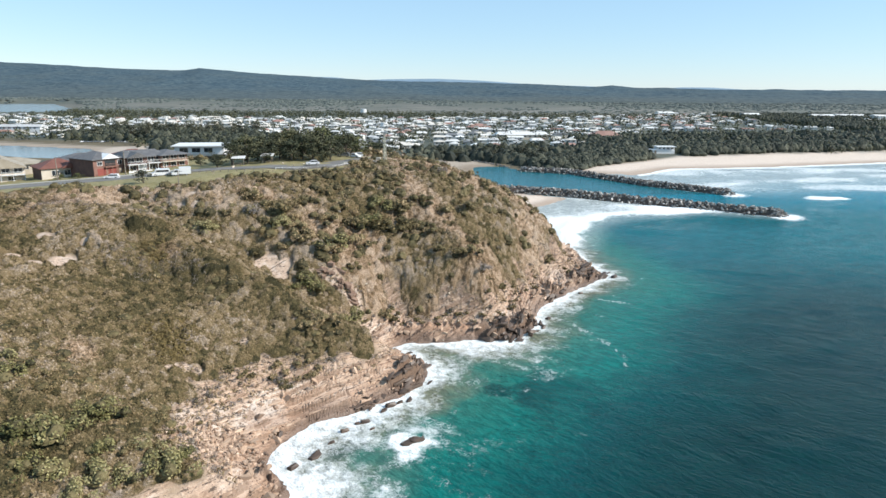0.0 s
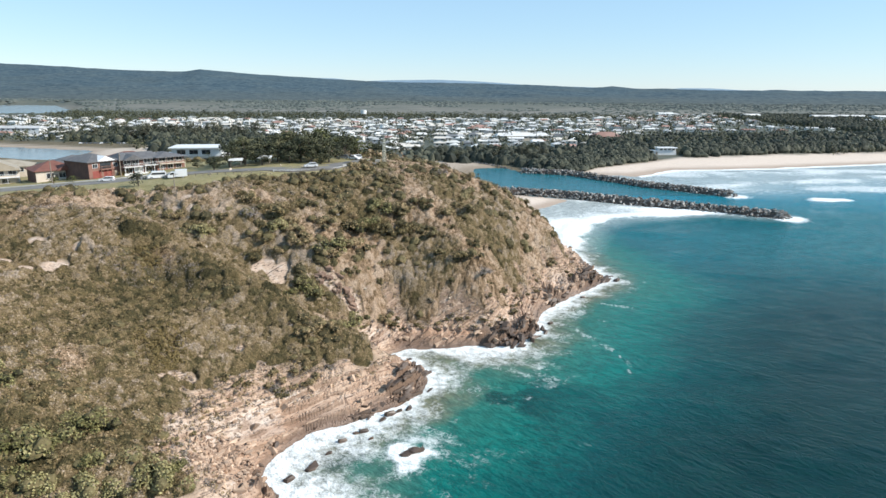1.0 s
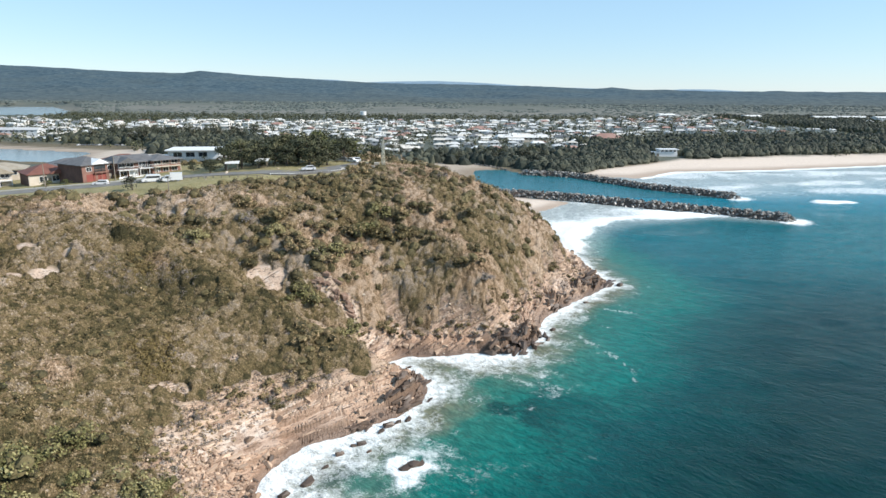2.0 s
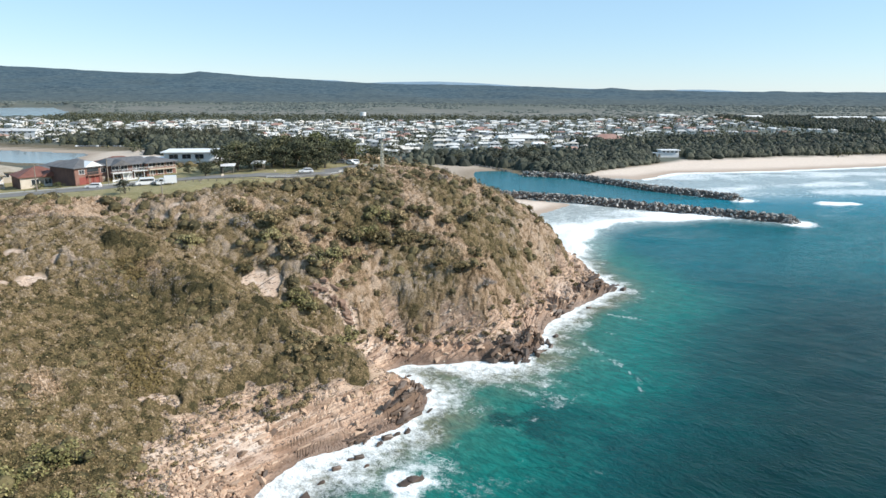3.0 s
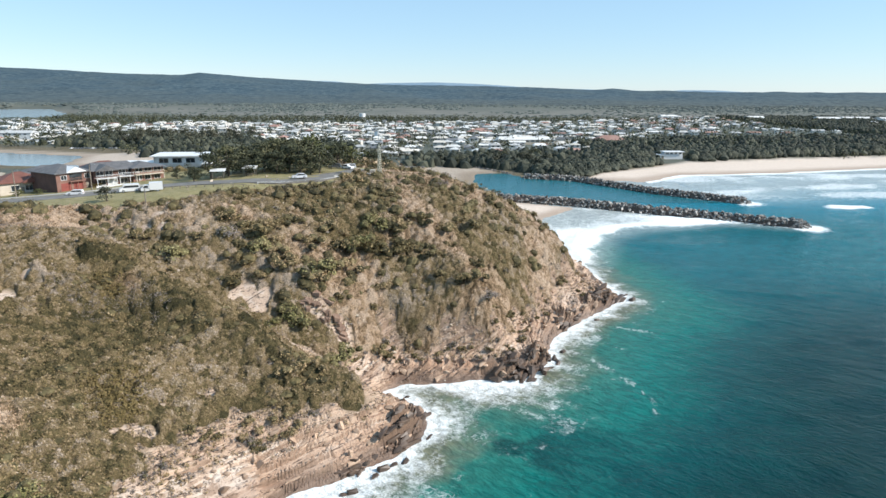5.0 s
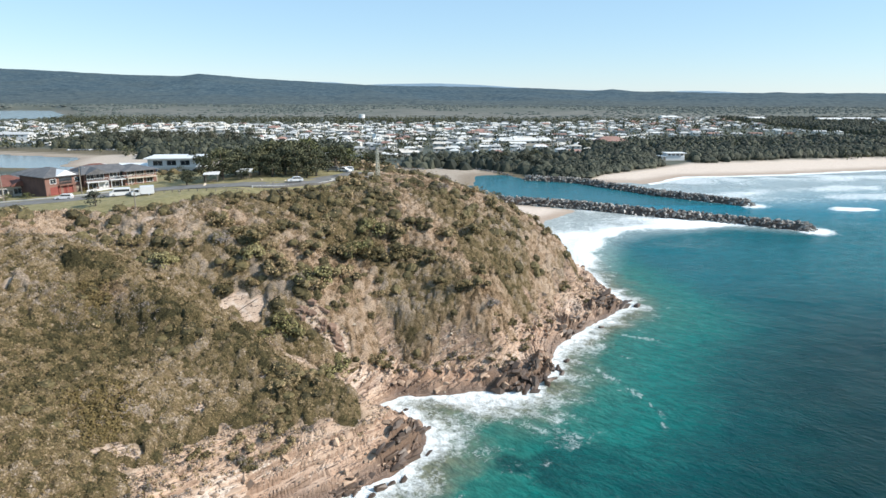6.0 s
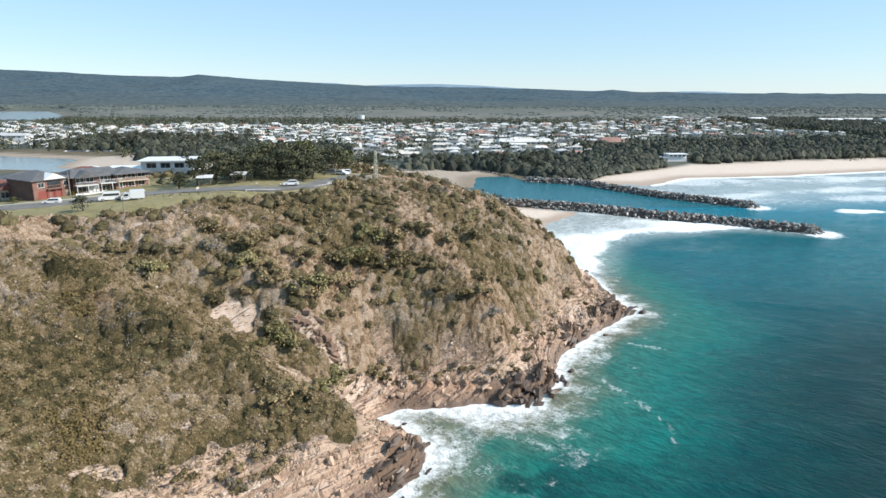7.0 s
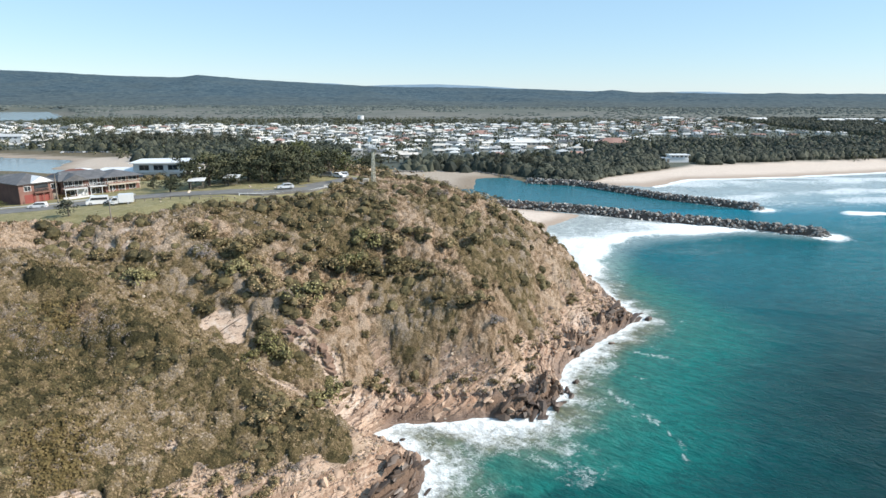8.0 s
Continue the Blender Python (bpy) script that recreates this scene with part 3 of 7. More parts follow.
SLOPE_SCARS = [(-89, 126, 1.6), (-84, 125.2, 1.6), (-81.4, 128.5, 1.7), (-79.7, 130.8, 1.2), (-88.4, 136, 1.5), (-86.4, 135.7, 1), (-79, 135.6, 1.3), (-76.4, 134.7, 1.2), (-48.4, 109.8, 1.3), (-46.7, 110.7, 1.3), (-40.8, 122.3, 0.7), (-50.2, 108, 0.8), (-67.9, 167.5, 1.4), (-68.6, 163.2, 1.5), (-65, 163.6, 1.3), (-63.7, 168.7, 1.2)]
GULLY_SCARS = [(-40.7, 122.4, 0.7), (-46.7, 116.8, 0.6), (-32.5, 130.9, 0.6), (-35.6, 144.4, 0.8), (-33.5, 145.8, 0.8), (-31.1, 146.2, 1), (-28.7, 146.7, 1), (-26.5, 146.3, 0.9), (-45.9, 152.5, 1.5), (-43.3, 154.6, 2), (-40.8, 153.2, 2), (-39.7, 155.4, 1.6), (-41.3, 151.3, 1.3), (-25.5, 156, 1.6), (-27.8, 156.7, 1.8), (-23.2, 155, 1.8), (-22.4, 157.3, 1.6), (-49.1, 185.4, 1.1), (-42.8, 187, 1.2), (-39.5, 184.3, 1.1)]


def bare_patches(x, y):
    out = np.zeros(np.shape(x))
    # the worn strip behind the spur
    strip_d = line_distance(x, y, [(-39.5, 145.6), (-35.7, 144.6), (-32.1, 146), (-28.6, 146.7), (-25.1, 146.3)]) + 1.6 * (fbm(x, y, 3, 3, 62) - 0.5)
    out = np.maximum(out, 1 - smooth(0.7, 1.5, strip_d))
    for px, py, r in SLOPE_SCARS + GULLY_SCARS:
        d = np.hypot((x - px), (y - py) * 0.9) + 1.7 * r * (fbm(x, y, 4.5, 3, 61) - 0.5)
        out = np.maximum(out, 1 - smooth(r * 0.9, r * 1.2, d))
    return out


def rock_cover(x, y):
    ds, dn = shore_distance(x, y)
    shore = bare_rock(x, y, ds) * (ds > -4) * (y < 420)
    return np.maximum(shore, bare_patches(x, y) * (ds > 8)), ds, dn


def beach_back(x):
    """Where the dune scrub ends the beach."""
    return np.interp(x, [60, 95, 104, 151, 214, 339, 448, 700, 1500], [500, 498, 503, 546, 590, 632, 662, 725, 830])


RIVER_FLATS = [(-70, 478), (0, 460), (26, 466), (28, 522), (45, 534), (38, 549), (20, 564), (-3, 567), (-21, 548), (-70, 536)]


def ground_layers(x, y, z):
    rock, ds, dn = rock_cover(x, y)
    cove_sand = smooth(20, 32, x) * smooth(315, 335, y) * (ds > -6) * (y < 410)
    sand = np.maximum(cove_sand, smooth(6, -2, y - beach_back(x) + 10 * (fbm(x, y, 30, 3, 51) - 0.5)) * (dn > -8) * smooth(80, 100, x))
    bank = (1 - smooth(10, 26, dn)) * (dn > -5) * smooth(40, 0, x) * np.where(x > -80, 0.65, 1.0)
    sand = np.maximum(sand, 0.75 * bank)
    sand = np.maximum(sand, 0.7 * inside(x, y, [(-365, 660), (-340, 572), (-240, 540), (-140, 535), (-160, 600), (-250, 690)]))
    sand = np.maximum(sand, 0.5 * inside(x, y, RIVER_FLATS))
    lawn = inside(x, y, LAWN) * (ds > 20) * smooth(0, 5, line_distance(x, y, LAWN + LAWN[:1]) + 5 * (vnoise(x, y, 3, 52) - 0.5))
    wood = np.maximum((ds > 30) * smooth(245, 262, y) * 1.0, (dn > 60) * 1.0)
    marsh = (dn > 200) * smooth(1230, 1330, y) * (1 - smooth(1900, 2400, y)) * (0.4 + 0.6 * smooth(0.4, 0.6, fbm(x, y, 350, 3, 53)))
    wet = (1 - smooth(0.3, 1.9, z * np.where(y < 140, 0.8, 0.9) + 2.4 * (fbm(x, y, 7, 3, 54) - 0.5))) * (dn < 0)
    block = rock_blocks(x, y, bedding(x, y, z))[1]
    face = line_distance(x, y, [(-9, 152), (0, 154), (8, 156)]) + 6 * (fbm(x, y, 5, 3, 342) - 0.5)
    low = line_distance(x, y, [(24, 164), (31, 180), (43, 196), (54, 210)]) + 7 * (fbm(x, y, 6, 3, 343) - 0.5)
    shelf = line_distance(x, y, [(-44, 98), (-36, 104), (-31, 109)]) + 6 * (fbm(x, y, 6, 3, 344) - 0.5)
    iron = np.maximum(1 - smooth(2.5, 5, face), 0.4 * (1 - smooth(3, 7, low)))
    iron = np.maximum(iron, 0.8 * (1 - smooth(4, 8, ds + 5 * (fbm(x, y, 6, 3, 345) - 0.5))) * (y < 140))
    scree = smooth(5.5, 10.5, ds + 7 * (fbm(x, y, 6, 3, 346) - 0.5)) * (ds > 0)
    return {"scree": scree, "block": block, "crag": crag(x, y) * (y < 300), "iron": iron, "pale": np.maximum(1 - smooth(2, 4, shelf), bare_patches(x, y)), "rock": rock * (1 - sand), "sand": sand, "lawn": lawn, "wood": wood, "marsh": marsh, "wet": wet * (1 - sand), "bed": bedding(x, y, z), "damp": (1 - smooth(0.35, 1.0, z)) * (z < 2)}


gx = spaced([(-6400, -1600, 160), (-1600, -400, 40), (-400, -130, 10), (-130, -75, 1.6), (-75, 62, 1.05), (62, 130, 8), (130, 500, 15), (500, 1600, 45), (1600, 6401, 160)])
gy = spaced([(-600, 60, 30), (60, 66, 3), (66, 235, 1.1), (235, 300, 1.6), (300, 460, 5), (460, 800, 12), (800, 2000, 40), (2000, 4920, 60)])
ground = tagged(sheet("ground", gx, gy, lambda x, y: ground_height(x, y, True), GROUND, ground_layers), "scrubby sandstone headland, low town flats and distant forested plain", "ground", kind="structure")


def rock_shelf(name, x0, y0, angle, length, depth, step, label):
    """Bedded rock along a stretch of shore: a sheet whose rows run with the waterline."""
    s, d = np.meshgrid(np.arange(0, length, step), np.arange(-3, depth, step))
    c, q = math.cos(radians(angle)), math.sin(radians(angle))
    x, y = (x0 + s * c - d * q).ravel(), (y0 + s * q + d * c).ravel()
    z = ground_height(x, y)
    layers = ground_layers(x, y, z)
    ds = shore_distance(x, y)[0]
    bare = bare_rock(x, y, ds)
    z = z - 0.35 * (1 - smooth(0.1, 0.5, bare)) - 1.2 * (1 - smooth(1.0, 3.0, np.minimum(s.ravel(), length - s.ravel())))
    nx, ny = s.shape[1], s.shape[0]
    i = (np.arange(ny - 1)[:, None] * nx + np.arange(nx - 1)[None, :]).ravel()
    me = mesh_of(name, np.column_stack([x, y, z]), np.column_stack([i, i + 1, i + nx + 1, i + nx]), GROUND)
    for key, values in layers.items():
        me.attributes.new(key, "FLOAT", "POINT").data.foreach_set("value", np.asarray(values, np.float32))
    return tagged(new(name, me), label, "rock shelf", kind="structure")


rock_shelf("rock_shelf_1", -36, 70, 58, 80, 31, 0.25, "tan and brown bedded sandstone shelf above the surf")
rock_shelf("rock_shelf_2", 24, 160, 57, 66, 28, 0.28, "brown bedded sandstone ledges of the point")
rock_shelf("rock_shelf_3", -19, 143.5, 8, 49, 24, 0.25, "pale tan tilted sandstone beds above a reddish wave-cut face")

# ---- sea and river ----
WASH = [(50, 262), (58, 285), (66, 305), (84, 322), (110, 334), (140, 343), (168, 332)]
BREAKERS = [[(196, 436), (240, 452), (300, 470), (380, 505), (470, 540)], [(200, 500), (270, 512), (350, 535), (520, 590)], [(250, 420), (300, 430), (330, 448)], [(330, 470), (420, 500), (560, 560)]]
WAVE = [(224, 383), (232, 380), (241, 379)]
STREAKS = [[(36, 168), (39, 160), (43, 152), (45, 144), (44, 139)], [(41, 178), (46, 172), (52, 170)], [(19, 140), (21, 131), (19, 126)], [(48, 188), (56, 184), (60, 178)]]


def sea_layers(x, y, z):
    ds, dn = shore_distance(x, y)
    near = -np.maximum(ds, dn)
    n = fbm(x, y, 14, 4, 71)
    depth = smooth(0, 1, (np.maximum(near, 0) / 68) ** 0.85)
    depth = np.where((y > 395) & (x < 185), np.clip(0.55 + 0.004 * near, 0, 0.75), depth)
    depth = np.where(y > 330, np.maximum(depth, 0.3), depth)
    deep = smooth(150, 420, x * 0.8 + np.maximum(0, 190 - y) * 0.3)
    depth = np.clip(depth * 0.78 + 0.22 * deep, 0, 1)
    reach = np.interp(y, [80, 100, 112, 125, 142, 152, 160, 175, 200, 211, 230, 260], [26, 24, 19, 13, 15, 13, 10, 12, 11, 13, 9, 10])
    n5 = fbm(x, y, 4.5, 3, 72)
    edge = 0.86 * (1 - smooth(-0.1, 1.3, near / (reach * (0.1 + 1.9 * n * n + 1.5 * n5 * n5)))) * (y < 330) * (dn < 0) * (ds > -40)
    lacy = 0.10 * (1 - smooth(0.4, 1.0, near / (1.9 * reach * (0.4 + 1.1 * n)))) * (y < 300) * (ds > -60)
    foam = np.maximum(edge, lacy)
    wash = line_distance(x, y, WASH)
    foam = np.maximum(foam, 0.95 * (1 - smooth(2, 15, wash + 14 * (n - 0.5))))
    shallow = inside(x, y, [(44, 270), (62, 305), (110, 338), (165, 336), (120, 356), (78, 380), (36, 392), (42, 330)])
    foam = np.maximum(foam, shallow * (0.12 + 0.5 * smooth(38, 6, wash) + 1.4 * (fbm(x, y, 26, 4, 73) - 0.45)))
    for k, line in enumerate(BREAKERS):
        foam = np.maximum(foam, 0.66 * (1 - smooth(0, 24, line_distance(x, y, line) + 56 * (fbm(x, y, 26, 4, 80 + k) - 0.46))))
    surf = smooth(170, 50, -dn) * inside(x, y, [(98, 500), (140, 430), (181, 394), (240, 350), (900, 350), (2500, 900), (98, 900)]) * smooth(365, 430, y)
    foam = np.maximum(foam, surf * 0.62 * smooth(0.40, 0.64, fbm(x * 0.5, y * 1.6, 30, 4, 90)))
    foam = np.maximum(foam, (1 - smooth(2, 10, near)) * (x > 147) * (y > 470) * 0.9)
    foam = np.maximum(foam, 1.1 * (1 - smooth(2.5, 7, line_distance(x, y, WAVE) + 9 * (fbm(x, y, 7, 3, 91) - 0.5))))
    for k, line in enumerate(STREAKS):
        foam = np.maximum(foam, 0.62 * (1 - smooth(0.1, 1.3, line_distance(x, y, line) + 2.6 * (fbm(x, y, 4, 3, 92 + k) - 0.36))))
    arm = np.minimum(line_distance(x, y, SOUTH_ARM), line_distance(x, y, NORTH_ARM))
    tip = np.minimum(np.hypot(x - 176, y - 323), np.hypot(x - 181, y - 394))
    foam = np.maximum(foam, 0.9 * (1 - smooth(3, 7, arm + 5 * (n - 0.5))) * smooth(120, 165, x))
    foam = np.maximum(foam, 0.9 * (1 - smooth(5, 15, tip + 9 * (n - 0.5))) * (x > 168))
    rock = np.hypot(x + 5, y - 104)
    foam = np.maximum(foam, 0.85 * (1 - smooth(2, 8, rock + 6 * (vnoise(x, y, 3, 95) - 0.5))))
    silt = (1 - smooth(4, 15, np.hypot((x - 6) * 0.75, y - 143))) + (1 - smooth(5, 16, np.hypot(x + 17, (y - 96) * 0.8)))
    silt = np.clip(silt + 0.25 * (1 - smooth(2, 12, near)) * (y < 260), 0, 1) * smooth(0.3, 0.65, n)
    silt = np.maximum(silt, 0.7 * (1 - smooth(3, 10, np.hypot((x - 50) / 2.5, (y - 372) / 2))))
    milky = np.maximum(shallow * 1.0, surf * 0.85)
    milky = np.maximum(milky, 0.5 * (1 - smooth(6, 22, wash)))
    reef = smooth(0.55, 0.64, fbm(x, y, 11, 4, 96)) * smooth(6, 14, near) * smooth(38, 22, near) * smooth(142, 124, y)
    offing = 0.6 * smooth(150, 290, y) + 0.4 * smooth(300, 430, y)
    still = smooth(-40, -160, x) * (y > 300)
    calm = np.maximum(0.93 * smooth(-60, -160, x) * (y > 300), 0.55 * ((y > 395) & (x < 170)) * (y < 620))
    return {"depth": depth, "foam": foam, "silt": silt, "milky": milky, "reef": reef, "calm": calm, "offing": offing, "still": still}


def sea_height(x, y):
    ds, dn = shore_distance(x, y)
    near = -np.maximum(ds, dn)
    calm = smooth(2, 40, near) * np.where((y > 392) & (x < 170), 0.15, 1.0)
    z = calm * (0.9 * (vnoise(x * 0.35 + y * 0.12, y, 11, 101) - 0.5) + 0.35 * (vnoise(x * 0.5, y * 1.2, 4, 102) - 0.5))
    z = z + 1.3 * np.exp(-(line_distance(x, y, WAVE) / 3.5) ** 2) + 0.8 * np.exp(-((line_distance(x, y, WASH) - 2) / 4) ** 2) * smooth(1, 6, near)
    for line in BREAKERS:
        z = z + 0.7 * np.exp(-(line_distance(x, y, line) / 4) ** 2)
    z = z + 0.5 * (fbm(x, y, 2.5, 3, 103) - 0.5) * (1 - smooth(2, 12, near)) * (y < 300)
    return z * (near > -6)


SOUTH_ARM = [(26, 402), (52, 396), (78, 384), (118, 358), (174, 325)]
NORTH_ARM = [(62, 504), (98, 490), (140, 429), (178, 396)]
wx = spaced([(-6400, -1600, 400), (-1600, -200, 60), (-200, -60, 10), (-60, 75, 1.0), (75, 200, 1.8), (200, 480, 4), (480, 1200, 25), (1200, 6401, 260)])
wy = spaced([(-600, 50, 20), (50, 84, 2), (84, 232, 1.1), (232, 400, 1.8), (400, 620, 4), (620, 1200, 40), (1200, 2600, 80)])
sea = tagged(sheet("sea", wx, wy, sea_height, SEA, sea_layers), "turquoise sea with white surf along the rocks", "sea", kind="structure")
sea.name = "water"

# ---- forested hills and pale ranges past the plain, haze in their colours ----
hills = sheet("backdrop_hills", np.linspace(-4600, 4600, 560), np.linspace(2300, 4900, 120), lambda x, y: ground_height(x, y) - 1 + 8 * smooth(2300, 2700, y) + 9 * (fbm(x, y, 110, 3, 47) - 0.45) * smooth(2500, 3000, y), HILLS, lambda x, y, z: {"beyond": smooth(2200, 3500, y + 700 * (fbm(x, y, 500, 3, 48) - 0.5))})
tagged(hills, "blue-green forested hills beyond the plain, haze in their colour", "hills", kind="structure")

def far_ranges():
    xs = np.linspace(-5200, 5200, 260)
    az = xs / 4935
    top = np.interp(az, [-1.1, -0.24, -0.21, -0.17, -0.13, -0.09, -0.02, 0.05, 0.09, 0.13, 0.2, 0.33, 0.36, 0.41, 0.46, 1.1],
                    [60, 120, 139, 137, 118, 126, 132, 122, 110, 96, 88, 70, 84, 83, 70, 66])
    top = top + 3 * (fbm(xs, xs * 0, 260, 4, 111) - 0.5)
    rows = [(4925, -20 + 0 * top), (4935, top * 0.7), (4955, top), (4990, top - 30)]
    v = np.concatenate([np.column_stack([xs, np.full_like(xs, y), z]) for y, z in rows])
    n = len(xs)
    i = (np.arange(len(rows) - 1)[:, None] * n + np.arange(n - 1)[None, :]).ravel()
    return mesh_of("backdrop", v, np.column_stack([i, i + 1, i + n + 1, i + n]), RANGES, True)


# the ranges' pale blue is distance haze put into the base colour
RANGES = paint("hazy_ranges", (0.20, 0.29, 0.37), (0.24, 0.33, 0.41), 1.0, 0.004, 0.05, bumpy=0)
tagged(new("backdrop", far_ranges()), "pale blue ranges on the horizon, haze in their colour", "hills", kind="structure")


# ---- road and paths ----
def strip(name, line, width, lift, material, label, category, kerb=0.0):
    pts = [Vector(p) for p in line]
    fine = []
    for a, b in zip(pts, pts[1:]):
        steps = max(1, int((b - a).length / 1.5))
        fine += [a.lerp(b, k / steps) for k in range(steps)]
    fine.append(pts[-1])
    v, f = [], []
    for k, p in enumerate(fine):
        d = (fine[min(k + 1, len(fine) - 1)] - fine[max(k - 1, 0)]).normalized()
        side = Vector((-d.y, d.x))
        mid = gz(p.x, p.y) + lift
        for s in (-0.5, 0, 0.5):
            q = p + side * width * s
            v.append((q.x, q.y, max(mid, gz(q.x, q.y) + 0.03)))
        for s in (-0.5, 0.5):
            q = p + side * width * s
            v.append((q.x, q.y, v[-3 if s < 0 else -2][2] - 1.2))
        if k:
            a, b = 5 * (k - 1), 5 * k
            f += [(a, b, b + 1, a + 1), (a + 1, b + 1, b + 2, a + 2), (a + 3, b + 3, b, a), (a + 2, b + 2, b + 4, a + 4)]
    return tagged(new(name, mesh_of(name, v, f, material)), label, category, kind="structure")


ROAD = [(-215, 168), (-165, 178), (-133, 187), (-115, 190.5), (-100, 192.5), (-90, 197), (-80, 201), (-70, 202.5), (-58, 200), (-48, 201.5), (-38, 208), (-30, 220), (-26, 232)]
strip("road", ROAD, 8.0, 0.10, ASPHALT, "grey asphalt road along the headland top", "road")
strip("footpath", [(-215, 175), (-165, 185), (-135, 194), (-118, 197.0), (-103, 199.5), (-93, 204.5), (-84, 208)], 1.6, 0.14, CONCRETE, "pale concrete footpath beside the road", "path")


# ---- scattered pieces ----
rng = np.random.default_rng(7)


def stone_variant(seed, flat=1.0, corners=11):
    """A broken stone with flat faces, about 1 m across, resting on z = 0."""
    r = np.random.default_rng(seed)
    bm = bmesh.new()
    for k in range(corners):
        p = r.normal(size=3)
        p = p / np.abs(p).max() * r.uniform(0.72, 1.0) * 0.5
        bm.verts.new((p[0], p[1] * 0.8, p[2] * flat + 0.3 * flat))
    out = bmesh.ops.convex_hull(bm, input=bm.verts)
    bmesh.ops.delete(bm, geom=[v for v in bm.verts if not v.link_faces], context="VERTS")
    bm.verts.index_update()
    v = np.array([tuple(p.co) for p in bm.verts])
    f = [tuple(p.index for p in q.verts) for q in bm.faces]
    bm.free()
    return v, np.array(f)


def slab_variant(seed):
    """A bedding slab: long, thin, with broken ends and chipped edges."""
    r = np.random.default_rng(seed)
    n = 7
    c = np.array([-0.5, -0.08, 0.44, 0.5, 0.36, -0.15, -0.46]) + r.normal(0, 0.05, n)
    s = np.array([-0.18, -0.22, -0.2, 0.02, 0.2, 0.22, 0.12]) + r.normal(0, 0.035, n)
    low = np.column_stack([c, s, np.full(n, -0.25)])
    top = np.column_stack([c * r.uniform(0.93, 0.99, n), s * r.uniform(0.88, 0.98, n), 0.12 + 0.05 * r.normal(size=n)])
    mid = np.column_stack([c * 1.03, s * 1.03, np.full(n, 0.04)])
    v = np.concatenate([low, mid, top, [[0, 0, 0.15]]])
    f = []
    for k in range(n):
        j = (k + 1) % n
        f += [(k, j, n + j), (k, n + j, n + k), (n + k, n + j, 2 * n + j), (n + k, 2 * n + j, 2 * n + k), (2 * n + k, 2 * n + j, 3 * n)]
    return v, np.array(f)


def joined(name, variants, places, scales, turns, tilts, material, soft=False):
    """Many stones or crowns as one mesh."""
    vs, fs, base = [], [], 0
    pick = rng.integers(0, len(variants), len(places))
    for k, (v, f) in enumerate(variants):
        idx = np.where(pick == k)[0]
        if not len(idx):
            continue
        w = v[None, :, :] * scales[idx][:, None, :]
        ct, st = np.cos(tilts[idx])[:, None], np.sin(tilts[idx])[:, None]
        w = np.stack([w[..., 0] * ct + w[..., 2] * st, w[..., 1], -w[..., 0] * st + w[..., 2] * ct], -1)
        c, s = np.cos(turns[idx])[:, None], np.sin(turns[idx])[:, None]
        w = np.stack([w[..., 0] * c - w[..., 1] * s, w[..., 0] * s + w[..., 1] * c, w[..., 2]], -1) + places[idx][:, None, :]
        vs.append(w.reshape(-1, 3))
        fs.append((f[None] + base + (np.arange(len(idx)) * len(v))[:, None, None]).reshape(-1, f.shape[1]))
        base += len(idx) * len(v)
    return mesh_of(name, np.concatenate(vs), np.concatenate(fs), material, soft)


def leaves(places, radii, heights, count, size, seed=0, droop=0.35, hollow=0.55, blades=False, ruffle=0.55, sharp=False):
    """Leaf clusters round many centres: outward-facing blades on uneven domes. Gives corners and faces."""
    r = np.random.default_rng(seed)
    n = len(places)
    d = r.normal(size=(n, count, 3))
    d[..., 2] = np.abs(d[..., 2]) - droop * r.random((n, count))
    d /= np.linalg.norm(d, axis=-1, keepdims=True)
    rad = r.uniform(hollow, 1.0, (n, count, 1))
    lumps = 0.75 + 0.5 * r.random((n, count, 1))
    p = places[:, None, :] + d * rad * lumps * np.stack([radii, radii, heights], -1)[:, None, :]
    nrm = d + ruffle * r.normal(size=d.shape) + np.array([0, 0, 0.35])
    nrm /= np.linalg.norm(nrm, axis=-1, keepdims=True)
    t = np.cross(nrm, r.normal(size=d.shape))
    t /= np.linalg.norm(t, axis=-1, keepdims=True) + 1e-9
    b = np.cross(nrm, t)
    if blades:
        t = t * 0.4 + d * 0.6 + np.array([0, 0, 0.5])
        t /= np.linalg.norm(t, axis=-1, keepdims=True)
        b = np.cross(nrm, t)
    s = (np.asarray(size).reshape(-1, 1, 1) * r.uniform(0.55, 1.25, (n, count, 1)))
    t, b = t * s, b * s * 0.62
    if blades:
        v = np.stack([p - 0.35 * t + 0.5 * b, p - 0.35 * t - 0.5 * b, p + 1.5 * t], 2).reshape(-1, 3)
        return v, np.arange(len(v)).reshape(-1, 3)
    if sharp:
        v = np.stack([p - t, p + t, p + 2.1 * b], 2).reshape(-1, 3)
        return v, np.arange(len(v)).reshape(-1, 3)
    quad = np.stack([p - t, p - 0.15 * t + b, p + t, p + 0.1 * t - b], 2)
    v = quad.reshape(-1, 3)
    return v, np.arange(len(v)).reshape(-1, 4)


def stuff(name, mesh, label, category):
    return tagged(new(name, mesh), label, category, kind="stuff")


def heights_at(x, y):
    return ground_height(np.asarray(x, float), np.asarray(y, float))


# ---- shore rocks ----
STONES = [stone_variant(k) for k in range(8)]
FLATSTONES = [stone_variant(20 + k, 0.6) for k in range(6)]
SLABS = [slab_variant(40 + k) for k in range(8)]


